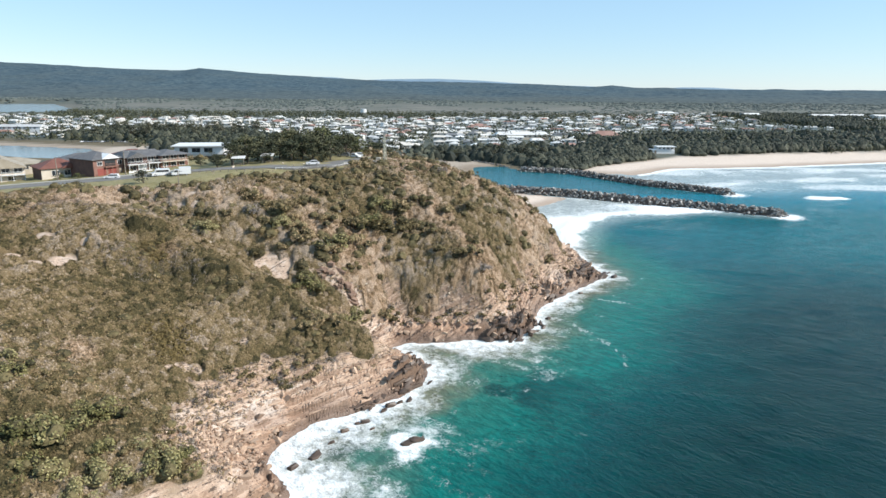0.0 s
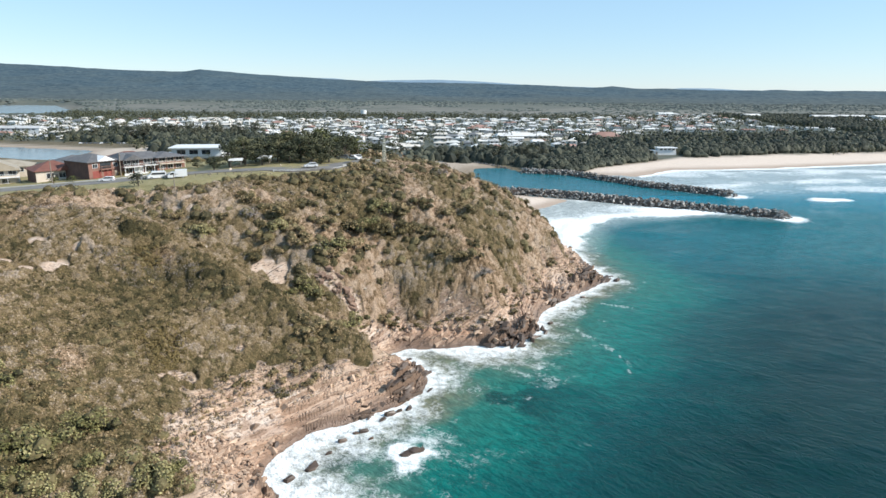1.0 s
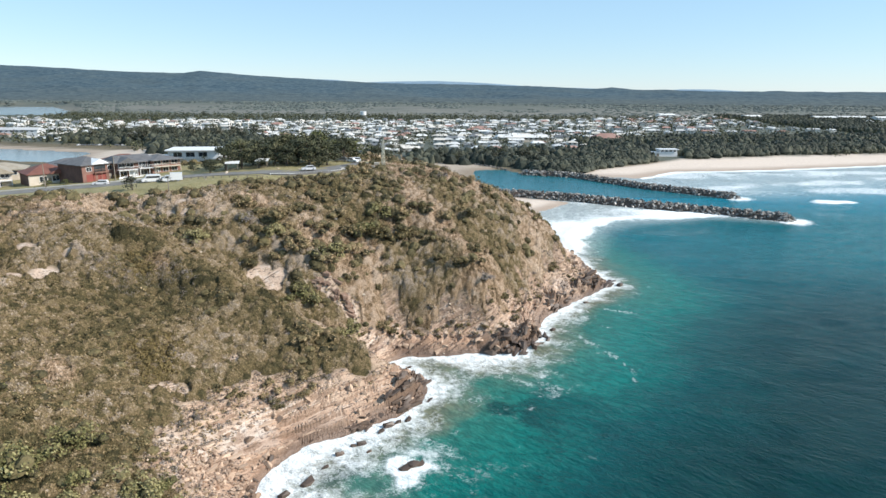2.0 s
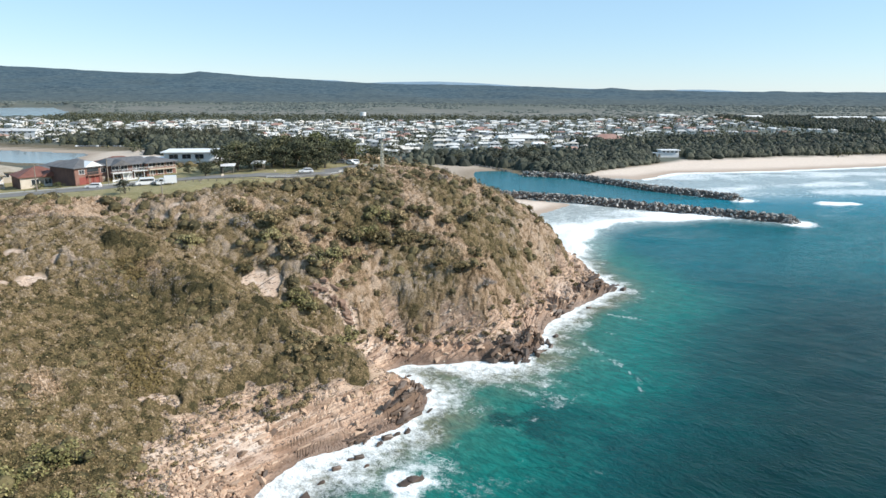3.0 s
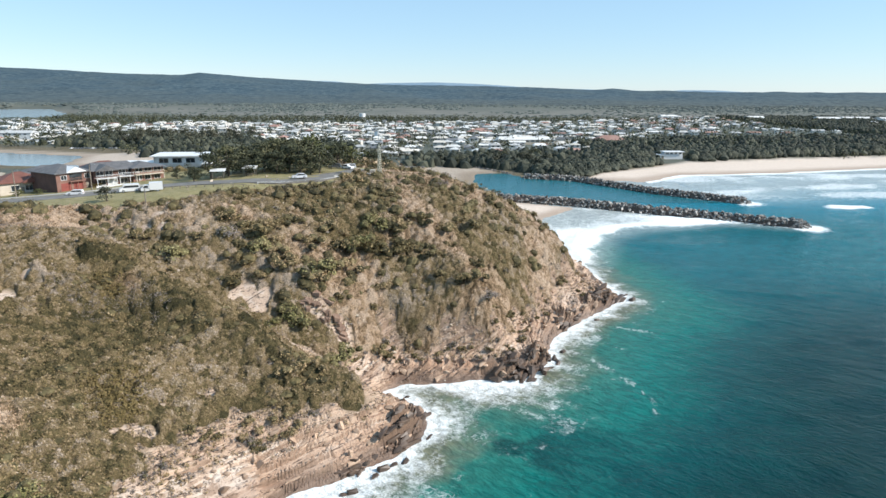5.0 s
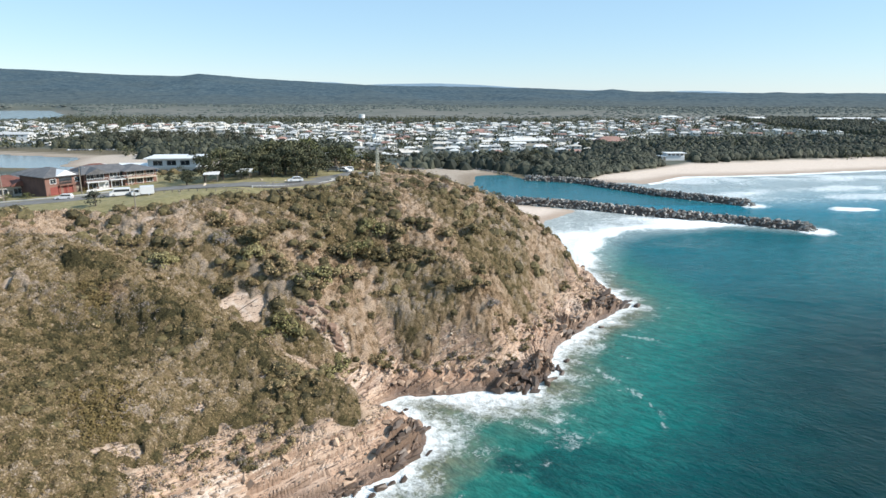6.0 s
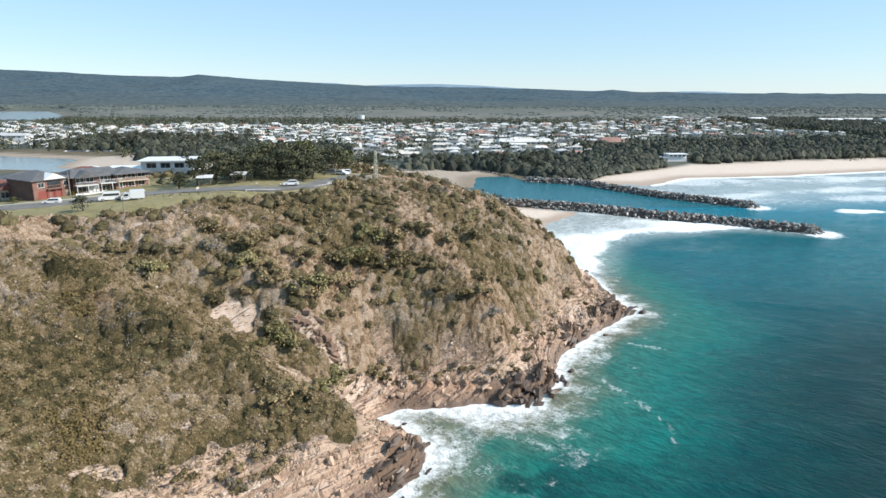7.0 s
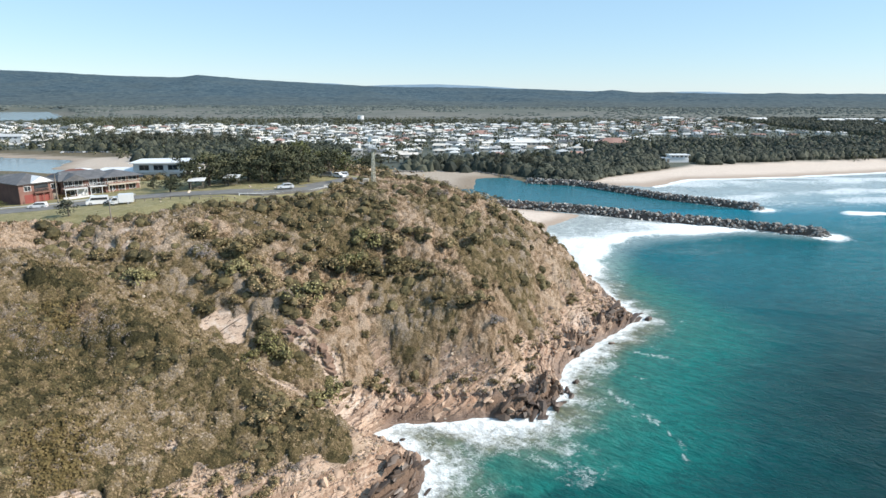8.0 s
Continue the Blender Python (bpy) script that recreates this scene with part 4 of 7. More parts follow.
def strike_at(x, y):
    """The way that a bed's edge runs over the ground, and how steeply it climbs along it."""
    e = 0.8

    def level(px, py):
        return headland_height(px, py, np.maximum(shore_distance(px, py)[0], 0))

    zx, zy = (level(x + e, y) - level(x - e, y)) / (2 * e), (level(x, y + e) - level(x, y - e)) / (2 * e)
    bx_, by_ = (bedding(x + e, y, level(x + e, y)) - bedding(x - e, y, level(x - e, y))) / (2 * e), (bedding(x, y + e, level(x, y + e)) - bedding(x, y - e, level(x, y - e))) / (2 * e)
    way = np.arctan2(-bx_, by_)
    way = np.where(np.cos(way) < 0, way + np.pi, way)
    return way, np.clip(0.8 * (zx * np.cos(way) + zy * np.sin(way)), -0.5, 0.5)


def shore_sites(n, low, high, seed, y0=82, y1=255):
    r = np.random.default_rng(seed)
    x, y = r.uniform(-75, 62, n * 60), r.uniform(y0, y1, n * 60)
    ds = shore_distance(x, y)[0]
    ok = (ds > low) & (ds < high) & (bare_rock(x, y, ds) > 0.6) & (r.random(len(x)) < np.where(y > 139, 0.35, 0.45))
    return x[ok][:n], y[ok][:n]


def mesh_share(prefix, variants, material):
    return [mesh_of(prefix, v, f, material) for v, f in variants]


# bedding slabs of the ledges, pieces of the ground
sx, sy = shore_sites(420, 0.8, 13, 3)
sz, (strike, climb) = heights_at(sx, sy), strike_at(sx, sy)
slab_len = 0.6 + 2.6 * rng.random(len(sx)) ** 1.8
slab_order = np.argsort(-slab_len * (sy < 170))
near_slabs, rest_slabs = slab_order[:300], slab_order[300:]
slab_dry, slab_wet = mesh_share("slab", SLABS, ROCK), mesh_share("slab", SLABS, WETROCK)
for k in near_slabs:
    ob = new("slab", (slab_wet if sz[k] < 1.1 else slab_dry)[int(rng.integers(0, 8))])
    ob.parent = ground
    ob.matrix_basis = pose(sx[k], sy[k], sz[k] - 0.12, rng.normal(0, 5) + 4, rng.normal(0, 3) - math.degrees(math.atan(climb[k])), math.degrees(strike[k]) + rng.normal(0, 7)) @ Matrix.Diagonal((slab_len[k], slab_len[k] * rng.uniform(0.7, 1.3), rng.uniform(0.6, 1.5), 1))
ROCK_REST = paint("sandstone_rubble", (0.32, 0.205, 0.135), (0.58, 0.43, 0.32), 0.9, 0.5, 3.0, 0.8, bumpy=0.5, island=True)
WETROCK_REST = paint("wet_rubble", (0.075, 0.05, 0.036), (0.15, 0.10, 0.07), 0.5, 0.6, 4.0, 0.7, bumpy=0.5, island=True)
dry = rest_slabs[sz[rest_slabs] >= 1.0]
wetr = rest_slabs[sz[rest_slabs] < 1.0]
for idx, material, name, label in ((dry, ROCK_REST, "broken_ledges", "tan sandstone slabs broken along the ledges"), (wetr, WETROCK_REST, "tidal_ledges", "dark wet sandstone slabs at the waterline")):
    sc = np.column_stack([slab_len[idx], slab_len[idx] * rng.uniform(0.7, 1.3, len(idx)), rng.uniform(0.6, 1.5, len(idx))])
    stuff(name, joined(name, SLABS, np.column_stack([sx[idx], sy[idx], sz[idx] + 0.03]), sc, strike[idx] + rng.normal(0, 0.3, len(idx)), -np.arctan(climb[idx]) + rng.normal(0, 0.06, len(idx)), material), label, "rocks")

# loose boulders at the water's edge and on the shelf
bx, by = shore_sites(460, 0.2, 9, 5)
bz = heights_at(bx, by)
size = 0.3 + 1.5 * rng.random(len(bx)) ** 2.6
order = np.argsort(-size)
boulder_dry, boulder_wet = mesh_share("shore_boulder", STONES, ROCK), mesh_share("shore_boulder", STONES, WETROCK)
for k in order[:170]:
    wet_one = bz[k] < 1.0
    ob = new("shore_boulder", (boulder_wet if wet_one else boulder_dry)[int(rng.integers(0, 8))])
    s = size[k] * 1.15
    ob.matrix_basis = pose(bx[k], by[k], bz[k] - 0.12 * s, rng.normal(0, 12), rng.normal(0, 12), rng.uniform(0, 360)) @ Matrix.Diagonal((s * rng.uniform(0.9, 1.5), s, s * rng.uniform(0.6, 1.0), 1))
    tagged(ob, "dark wet boulder at the waterline" if wet_one else "tan sandstone boulder on the rock shelf", "boulder", "shore boulders")
idx = order[170:]
stuff("shore_rubble", joined("shore_rubble", STONES + FLATSTONES, np.column_stack([bx[idx], by[idx], bz[idx] - 0.05]), np.column_stack([size[idx] * 1.3, size[idx], size[idx] * 0.8]), rng.uniform(0, 6.28, len(idx)), rng.normal(0, 0.2, len(idx)), ROCK_REST), "small broken sandstone rubble on the shelf", "rocks")
# cobble bank below the near bushes
cx, cy = rng.normal(-36.5, 3.6, 900), rng.normal(94.5, 3.0, 900)
ok = (shore_distance(cx, cy)[0] > 0.3) & (shore_distance(cx, cy)[0] < 11)
cx, cy = cx[ok], cy[ok]
cs = rng.uniform(0.3, 1.0, len(cx))
stuff("cobble_bank", joined("cobble_bank", STONES, np.column_stack([cx, cy, heights_at(cx, cy) - 0.05]), np.column_stack([cs * 1.2, cs, cs * 0.8]), rng.uniform(0, 6.28, len(cx)), rng.normal(0, 0.3, len(cx)), ROCK_REST), "bank of reddish brown cobbles above the surf", "rocks")
awash_meshes = mesh_share("awash_rock", [stone_variant(70 + k, 0.8, 15) for k in range(5)], WETROCK)
# rocks awash
for px, py, s, h in [(-5.8, 104.0, 2.6, 1.1), (-4.6, 104.6, 2.4, 1.3), (-3.4, 105.2, 1.6, 0.8), (-18, 108, 1.6, 0.9), (-14.5, 111.5, 1.8, 0.9), (-20, 104, 1.3, 0.7), (-13, 109, 1.0, 0.7), (-10, 118, 2.2, 1.1), (-11.5, 116, 1.5, 0.8), (-22, 99.5, 2.6, 1.0),
                     (-25, 96, 2.0, 0.9), (-8.5, 119.5, 1.4, 0.8), (-6.5, 120.5, 1.6, 0.9), (-16, 111, 1.2, 0.7), (60, 211.5, 2.6, 1.2), (59, 216, 1.8, 0.9), (30.5, 170, 1.8, 0.9), (28, 163, 1.6, 0.9), (44.5, 193, 1.6, 0.9), (-7.5, 145, 1.2, 0.8)]:
    ob = new("awash_rock", awash_meshes[int(rng.integers(0, 5))])
    ob.matrix_basis = pose(px, py, -0.5, 0, 0, rng.uniform(20, 60)) @ Matrix.Diagonal((s * 1.25, s, h * 2.0, 1))
    tagged(ob, "dark wet rock standing in the white surf", "rock", "rocks in the surf")
# black outcrops on the points
OUTCROPS = [(19, 157, 6.0, 3.2, 55), (15, 156.5, 5.0, 2.8, 30), (23, 160, 4.5, 2.6, 70), (26, 165, 4.0, 2.4, 80), (52, 208.5, 6.5, 2.6, 35), (47, 205, 4.0, 2.2, 40), (-6.5, 128.5, 4.6, 2.2, 55), (-5, 133.5, 4.0, 2.0, 70), (-8.5, 124.5, 4.0, 2.0, 45), (33, 186, 4.0, 2.4, 45), (37, 193, 3.6, 2.2, 45), (-15, 117.5, 3.6, 1.8, 50)]
for k, (px, py, s, h, turn) in enumerate(OUTCROPS):
    n = 16
    ox, oy = rng.normal(0, s * 0.36, n), rng.normal(0, s * 0.24, n)
    c, q = math.cos(radians(turn)), math.sin(radians(turn))
    wx_, wy_ = px + ox * c - oy * q, py + ox * q + oy * c
    z = heights_at(wx_, wy_)
    big = rng.uniform(0.28, 0.62, n) * s
    ob = thing("dark_outcrop", "dark weathered rock outcrop on the wave-washed point", "rock", pose(px, py, gz(px, py)), "dark outcrops")
    for i in range(n):
        block = part("block", (slab_wet + boulder_wet)[int(rng.integers(0, 16))], None, ob)
        block.matrix_basis = pose(wx_[i] - px, wy_[i] - py, max(z[i], 0.2) + rng.uniform(-0.3, 0.5) - gz(px, py), rng.normal(0, 9), rng.normal(-8, 9), turn + rng.normal(0, 16)) @ Matrix.Diagonal((big[i] * 1.3, big[i] * 0.8, rng.uniform(0.4, 0.8) * h, 1))
# broken reddish ledge at the head of the gully
slab_red = mesh_share("slab", SLABS, paint("iron_stained_rock", (0.20, 0.12, 0.082), (0.38, 0.26, 0.19), 0.9, 0.5, 3.0, 0.5, bumpy=0.5))
ledge = thing("gully_ledge", "broken reddish rock ledge below the bare gully scar", "rock", pose(-27.4, 155, gz(-27.4, 155)))
for k in range(22):
    q = rng.random()
    lx, ly = -32 + 9 * q + rng.normal(0, 0.8), 156.6 - 0.4 * q + rng.normal(0, 1.1)
    s = rng.uniform(1.4, 3.6)
    block = part("block", slab_red[int(rng.integers(0, 8))], None, ledge)
    block.matrix_basis = pose(lx + 27.4, ly - 155, gz(lx, ly) + rng.uniform(0.0, 0.7) - gz(-27.4, 155), rng.normal(6, 8), rng.normal(10, 8), rng.normal(-25, 20)) @ Matrix.Diagonal((s, s * 1.1, rng.uniform(1.4, 2.6), 1))
# pale stones lying in the slope's scrub and along the lookout's edge
px, py = rng.uniform(-72, 5, 4000), rng.uniform(150, 215, 4000)
dd = line_distance(px, py, [(-72, 168), (-60, 172), (-52, 178), (-40, 184), (-28, 196), (-18, 206), (-8, 200)])
ok = (rng.random(4000) < 0.36 * np.exp(-(dd / 5.5) ** 2) + 0.02)
px, py = px[ok], py[ok]
ps = rng.uniform(0.3, 1.15, len(px))
stuff("slope_stones", joined("slope_stones", STONES + FLATSTONES, np.column_stack([px, py, heights_at(px, py) + 0.0]), np.column_stack([ps * 1.4, ps, ps * 0.9]), rng.uniform(0, 6.28, len(px)), rng.normal(0, 0.2, len(px)), paint("pale_stone", (0.45, 0.36, 0.27), (0.58, 0.50, 0.41), 0.9, 0.5, 3.0, 0.5, bumpy=0.4, island=True)), "pale stones scattered over the upper slope", "rocks")


# ---- scrub ----
def scrub_sites(n, seed, x0=-135, x1=54, y0=66, y1=262):
    r = np.random.default_rng(seed)
    x, y = r.uniform(x0, x1, n), r.uniform(y0, y1, n)
    rock, ds, dn = rock_cover(x, y)
    lawn = inside(x, y, LAWN) & (line_distance(x, y, LAWN + LAWN[:1]) > 2.0 + 2.5 * vnoise(x, y, 4, 121))
    ok = (ds > 4.5) & ~lawn & (r.random(n) > rock * 1.02 - 0.02 * (ds > 7)) & ~(line_distance(x, y, ROAD) < 6)
    return x[ok], y[ok], ds[ok]


# one uneven canopy over the slopes: rounded bushes side by side, with creases between them
STEP = 0.3
grid_x, grid_y = np.arange(-126, 58, STEP), np.arange(62, 254, STEP)
GX, GY = np.meshgrid(grid_x, grid_y)
coarse_x, coarse_y = np.arange(-127, 60, 0.9), np.arange(61, 256, 0.9)
coarse_z = heights_at(*[g.ravel() for g in np.meshgrid(coarse_x, coarse_y)]).reshape(len(coarse_y), len(coarse_x))


def read_grid(values, x, y, xs, ys):
    step = xs[1] - xs[0]
    u, w = np.clip((x - xs[0]) / step, 0, len(xs) - 2.001), np.clip((y - ys[0]) / step, 0, len(ys) - 2.001)
    i, j = u.astype(int), w.astype(int)
    u, w = u - i, w - j
    return (values[j, i] * (1 - u) + values[j, i + 1] * u) * (1 - w) + (values[j + 1, i] * (1 - u) + values[j + 1, i + 1] * u) * w


def slope_z(x, y):
    return read_grid(coarse_z, x, y, coarse_x, coarse_y)


def bush_domes(x, y, size, seed):
    """Domes on a jittered lattice: height 0..1 and one value for each bush."""
    best, tint = np.zeros(np.shape(x)), np.full(np.shape(x), 0.5)
    ix, iy = np.floor(x / size), np.floor(y / size)
    for dx in (-1, 0, 1):
        for dy in (-1, 0, 1):
            cx_, cy_ = ix + dx, iy + dy
            px, py = (cx_ + lattice(cx_, cy_, seed)) * size, (cy_ + lattice(cx_, cy_, seed + 1)) * size
            own = lattice(cx_, cy_, seed + 2)
            r = size * (0.42 + 0.42 * own)
            h = np.sqrt(np.clip(1 - ((x - px) ** 2 + (y - py) ** 2) / r ** 2, 0, 1)) * (0.45 + 0.55 * own)
            win = h > best
            best, tint = np.where(win, h, best), np.where(win, lattice(cx_, cy_, seed + 3), tint)
    return best, tint


def dry_share(x, y, d):
    """1 on the straw-coloured face of the headland and in other dry drifts."""
    face = smooth(150, 160, y) * smooth(215, 178, y + 0.6 * np.maximum(0, -x)) * smooth(-34, -20, x) * smooth(62, 36, d)
    rim = np.exp(-(line_distance(x, y, [(-92, 160), (-72, 163), (-58, 168), (-50, 174)]) / 6) ** 2)
    return smooth(0.50, 0.68, fbm(x, y, 15, 3, 133) - 0.13 * smooth(-26, -38, x) * smooth(158, 148, y) + 0.16 * face + 0.14 * rim + 0.14 * smooth(196, 212, y) * smooth(-16, 0, x))


def thick_share(x, y):
    """1 where the scrub stands thick and dark: the spur, the upper headland, the gully."""
    spur = np.exp(-(line_distance(x, y, [(-74, 146), (-58, 141), (-40, 137), (-22, 131)]) / 6.5) ** 2)
    upper = smooth(168, 182, y) * smooth(-58, -46, x) * smooth(26, 8, x)
    return np.clip(1.1 * spur + 0.42 * upper, 0, 1) * smooth(0.34, 0.55, fbm(x, y, 11, 3, 203))


grid_shape = GX.shape
gx_, gy_ = GX.ravel(), GY.ravel()
grid_rock, grid_d, grid_dn = rock_cover(gx_, gy_)
grid_dry, grid_thick = dry_share(gx_, gy_, grid_d), thick_share(gx_, gy_)
grid_z = slope_z(gx_, gy_)
ux_, uy_ = gx_ - 0.32 * grid_z, gy_ + 0.40 * grid_z
tuft, tuft_tint = bush_domes(ux_, uy_, 1.05, 501)
mid_bush, mid_tint = bush_domes(ux_, uy_, 1.9, 511)
big_bush, big_tint = bush_domes(ux_, uy_, 3.2, 521)
big_bush = big_bush * (0.72 + 0.55 * vnoise(ux_, uy_, 0.9, 525))
zy_, zx_ = np.gradient(grid_z.reshape(grid_shape), STEP)
steep = np.sqrt(1 + zx_ ** 2 + zy_ ** 2).ravel()
mid_here = smooth(0.30, 0.5, mid_tint + 0.35 * grid_thick - 0.45 * grid_dry)
big_here = (big_tint < 0.22 * grid_thick) * 1.0
layers_ = np.stack([0.62 * tuft, 1.15 * mid_bush * mid_here, 2.0 * big_bush * big_here])
pick_ = layers_.argmax(0)
canopy_h = layers_.max(0) * np.clip(steep, 1, 1.8) + 0.12
canopy_tint = np.choose(pick_, [tuft_tint, mid_tint, big_tint * 0 + lattice(np.floor(big_tint * 997), pick_, 7)])
drift_ = fbm(ux_, uy_, 17, 4, 531)
canopy_tint = np.clip(0.70 * (canopy_tint - 0.5) + 0.55 - 0.14 * smooth(-30, -50, gx_) * smooth(160, 146, gy_) + 0.9 * (drift_ - 0.5) - 0.13 * grid_thick - 0.05 * (pick_ == 2), 0, 1)
canopy_h, canopy_tint, canopy_dry = canopy_h.reshape(grid_shape), canopy_tint.reshape(grid_shape), grid_dry.reshape(grid_shape)
lawn_ = inside(gx_, gy_, LAWN) & (line_distance(gx_, gy_, LAWN + LAWN[:1]) > 1.5 + 2.5 * vnoise(gx_, gy_, 4, 121))
canopy_cover = ((1 - smooth(0.12, 0.5, grid_rock)) * (grid_d > 5) * ~lawn_ * ~(line_distance(gx_, gy_, ROAD) < 5)).reshape(grid_shape)
top_z = slope_z(gx_, gy_).reshape(grid_shape) - 0.25 + canopy_cover * (0.25 + canopy_h)


def give(me, key, values):
    me.attributes.new(key, "FLOAT", "POINT").data.foreach_set("value", np.asarray(values, np.float32))


def canopy_sheet():
    nx, ny = grid_shape[1], grid_shape[0]
    i = (np.arange(ny - 1)[:, None] * nx + np.arange(nx - 1)[None, :]).ravel()
    c = canopy_cover.ravel()
    some = np.maximum.reduce([c[i], c[i + 1], c[i + nx], c[i + nx + 1]]) > 0.02
    some &= ((gy_[i] < 226) | (gx_[i] > -30)) & (gx_[i] > -118) & (gy_[i] < 250)
    i = i[some]
    used, back = np.unique(np.concatenate([i, i + 1, i + nx + 1, i + nx]), return_inverse=True)
    quads = back.reshape(4, -1).T
    me = mesh_of("heath_canopy", np.column_stack([gx_, gy_, top_z.ravel()])[used], quads, CANOPY, True)
    give(me, "dry", canopy_dry.ravel()[used])
    give(me, "tint", canopy_tint.ravel()[used])
    return stuff("heath_canopy", me, "low olive and straw-coloured heath closing over the slopes", "scrub")


def leaf_coat(x, y, size, thin, lean, seed):
    r = np.random.default_rng(seed)
    e = STEP
    top = lambda px, py: read_grid(top_z, px, py, grid_x, grid_y)
    n = np.column_stack([-(top(x + e, y) - top(x - e, y)) / (2 * e), -(top(x, y + e) - top(x, y - e)) / (2 * e), np.ones(len(x))])
    n /= np.linalg.norm(n, axis=1, keepdims=True)
    n = n + 0.35 * r.normal(size=n.shape)
    n /= np.linalg.norm(n, axis=1, keepdims=True)
    t = np.cross(n, r.normal(size=n.shape)) + lean * np.array([0.35, 0.2, 0.9])
    t /= np.linalg.norm(t, axis=1, keepdims=True)
    b = np.cross(n, t)
    b /= np.linalg.norm(b, axis=1, keepdims=True) + 1e-9
    s = (size * r.uniform(0.5, 1.5, len(x)))[:, None]
    p = np.column_stack([x, y, top(x, y) + r.uniform(-0.02, 0.12, len(x))])
    v = np.stack([p - s * b * thin, p + s * b * thin, p + s * t], 1).reshape(-1, 3)
    return v, np.arange(len(v)).reshape(-1, 3), np.repeat(read_grid(canopy_tint, x, y, grid_x, grid_y), 3)


canopy_sheet()
hx, hy, hd = scrub_sites(640000, 11, -118, 54, 64, 250)
keep = ((hy < 226) | (hx > -30)) & (read_grid(canopy_cover, hx, hy, grid_x, grid_y) > 0.5)
hx, hy, hd = hx[keep], hy[keep], hd[keep]
dryish = dry_share(hx, hy, hd) > rng.uniform(0.1, 0.9, len(hx))
for mask, material, name, label, size, thin, lean, seed in ((dryish, DRY, "dry_tussock", "straw-coloured dry tussock grass on the slope", 0.36, 0.26, 0.8, 3), (~dryish, HEATH, "coastal_heath", "low olive-green coastal heath covering the slopes", 0.31, 0.42, 0.3, 4)):
    k = np.where(mask)[0]
    v, f, own = leaf_coat(hx[k], hy[k], size, thin, lean, seed)
    me = mesh_of(name, v, f, material)
    give(me, "tint", own)
    stuff(name, me, label, "scrub")
# rust-coloured and leafless clumps
cx, cy, cd = scrub_sites(60000, 13, -100, 20, 100, 215)
rusty = np.maximum(np.exp(-(np.hypot(cx + 52.5, (cy - 114.5) * 0.8) / 4.4) ** 2), 0.8 * np.exp(-(np.hypot(cx + 65.7, cy - 139.5) / 2.6) ** 2)) > rng.uniform(0.15, 0.75, len(cx))
greyish = ~rusty & ((0.9 * np.exp(-(line_distance(cx, cy, [(-72, 136), (-66, 133), (-60, 141), (-56, 137)]) / 3.5) ** 2) + 0.8 * np.exp(-(line_distance(cx, cy, [(-98, 150), (-86, 155), (-74, 156)]) / 4) ** 2) + 0.8 * np.exp(-(np.hypot(cx + 57, cy - 178) / 5) ** 2) + 0.16 * (vnoise(cx, cy, 9, 137) > 0.66)) > rng.uniform(0.3, 1.6, len(cx)))
cr = rng.uniform(0.4, 0.9, len(cx))
for mask, material, name, label, shape in ((rusty, RUST, "rusty_scrub", "rust-brown low scrub patch on the slope", (26, 0.5, 0.7, False, 0.4, True)), (greyish, GREYTWIG, "bare_scrub", "grey leafless scrub on the slope", (26, 0.35, 0.5, True, 0.5, False))):
    k = np.where(mask)[0]
    v, f = leaves(np.column_stack([cx[k], cy[k], read_grid(top_z, cx[k], cy[k], grid_x, grid_y) - 0.25]), cr[k], cr[k] * 1.1, shape[0], cr[k] * 0.16 + 0.10, 5, *shape[1:])
    stuff(name, mesh_of(name, v, f, material), label, "scrub")

# dry tufts and twigs thinning out over the scree above the ledges
tx_, ty_ = rng.uniform(-60, 56, 60000), rng.uniform(84, 235, 60000)
tr_, td_, tn_ = rock_cover(tx_, ty_)
ok = (td_ > 5.5) & (td_ < 22) & (tr_ > 0.25) & (rng.random(60000) < smooth(5.5, 13, td_ + 7 * (fbm(tx_, ty_, 6, 3, 346) - 0.5)) * 0.75)
tx_, ty_ = tx_[ok], ty_[ok]
twiggy = rng.random(len(tx_)) < 0.4
for mask, material, name, label in ((twiggy, GREYTWIG, "dry_twigs", "grey dry twigs on the scree above the ledges"), (~twiggy, THICKET, "low_tufts", "small olive tufts rooted in the scree above the ledges")):
    r_ = rng.uniform(0.25, 0.75, mask.sum())
    v, f = leaves(np.column_stack([tx_[mask], ty_[mask], heights_at(tx_[mask], ty_[mask])]), r_, r_ * 0.9, 16, r_ * 0.2 + 0.06, 8, 0.4, 0.5, False, 0.4, True)
    stuff(name, mesh_of(name, v, f, material), label, "scrub")


def mound_variant(seed):
    """An uneven closed mound of inner foliage, 1 m in radius and height."""
    r = np.random.default_rng(seed)
    n, rings = 9, [(0.92, 0.0), (1.0, 0.35), (0.8, 0.72), (0.42, 0.96)]
    v = []
    for k, (rad, z) in enumerate(rings):
        a = (np.arange(n) + 0.5 * (k % 2)) / n * 2 * np.pi
        q = rad * r.uniform(0.78, 1.14, n)
        v.append(np.column_stack([q * np.cos(a), q * np.sin(a), z + (k > 0) * r.normal(0, 0.07, n)]))
    v = np.concatenate(v + [np.array([[0, 0, 1.04]])])
    f = []
    for k in range(len(rings) - 1):
        for i in range(n):
            a, b, c, d = k * n + i, k * n + (i + 1) % n, (k + 1) * n + i, (k + 1) * n + (i + 1) % n
            f += [(a, b, d), (a, d, c)]
    f += [((len(rings) - 1) * n + i, (len(rings) - 1) * n + (i + 1) % n, len(v) - 1) for i in range(n)]
    return v, np.array(f)


MOUNDS = [mound_variant(260 + k) for k in range(6)]


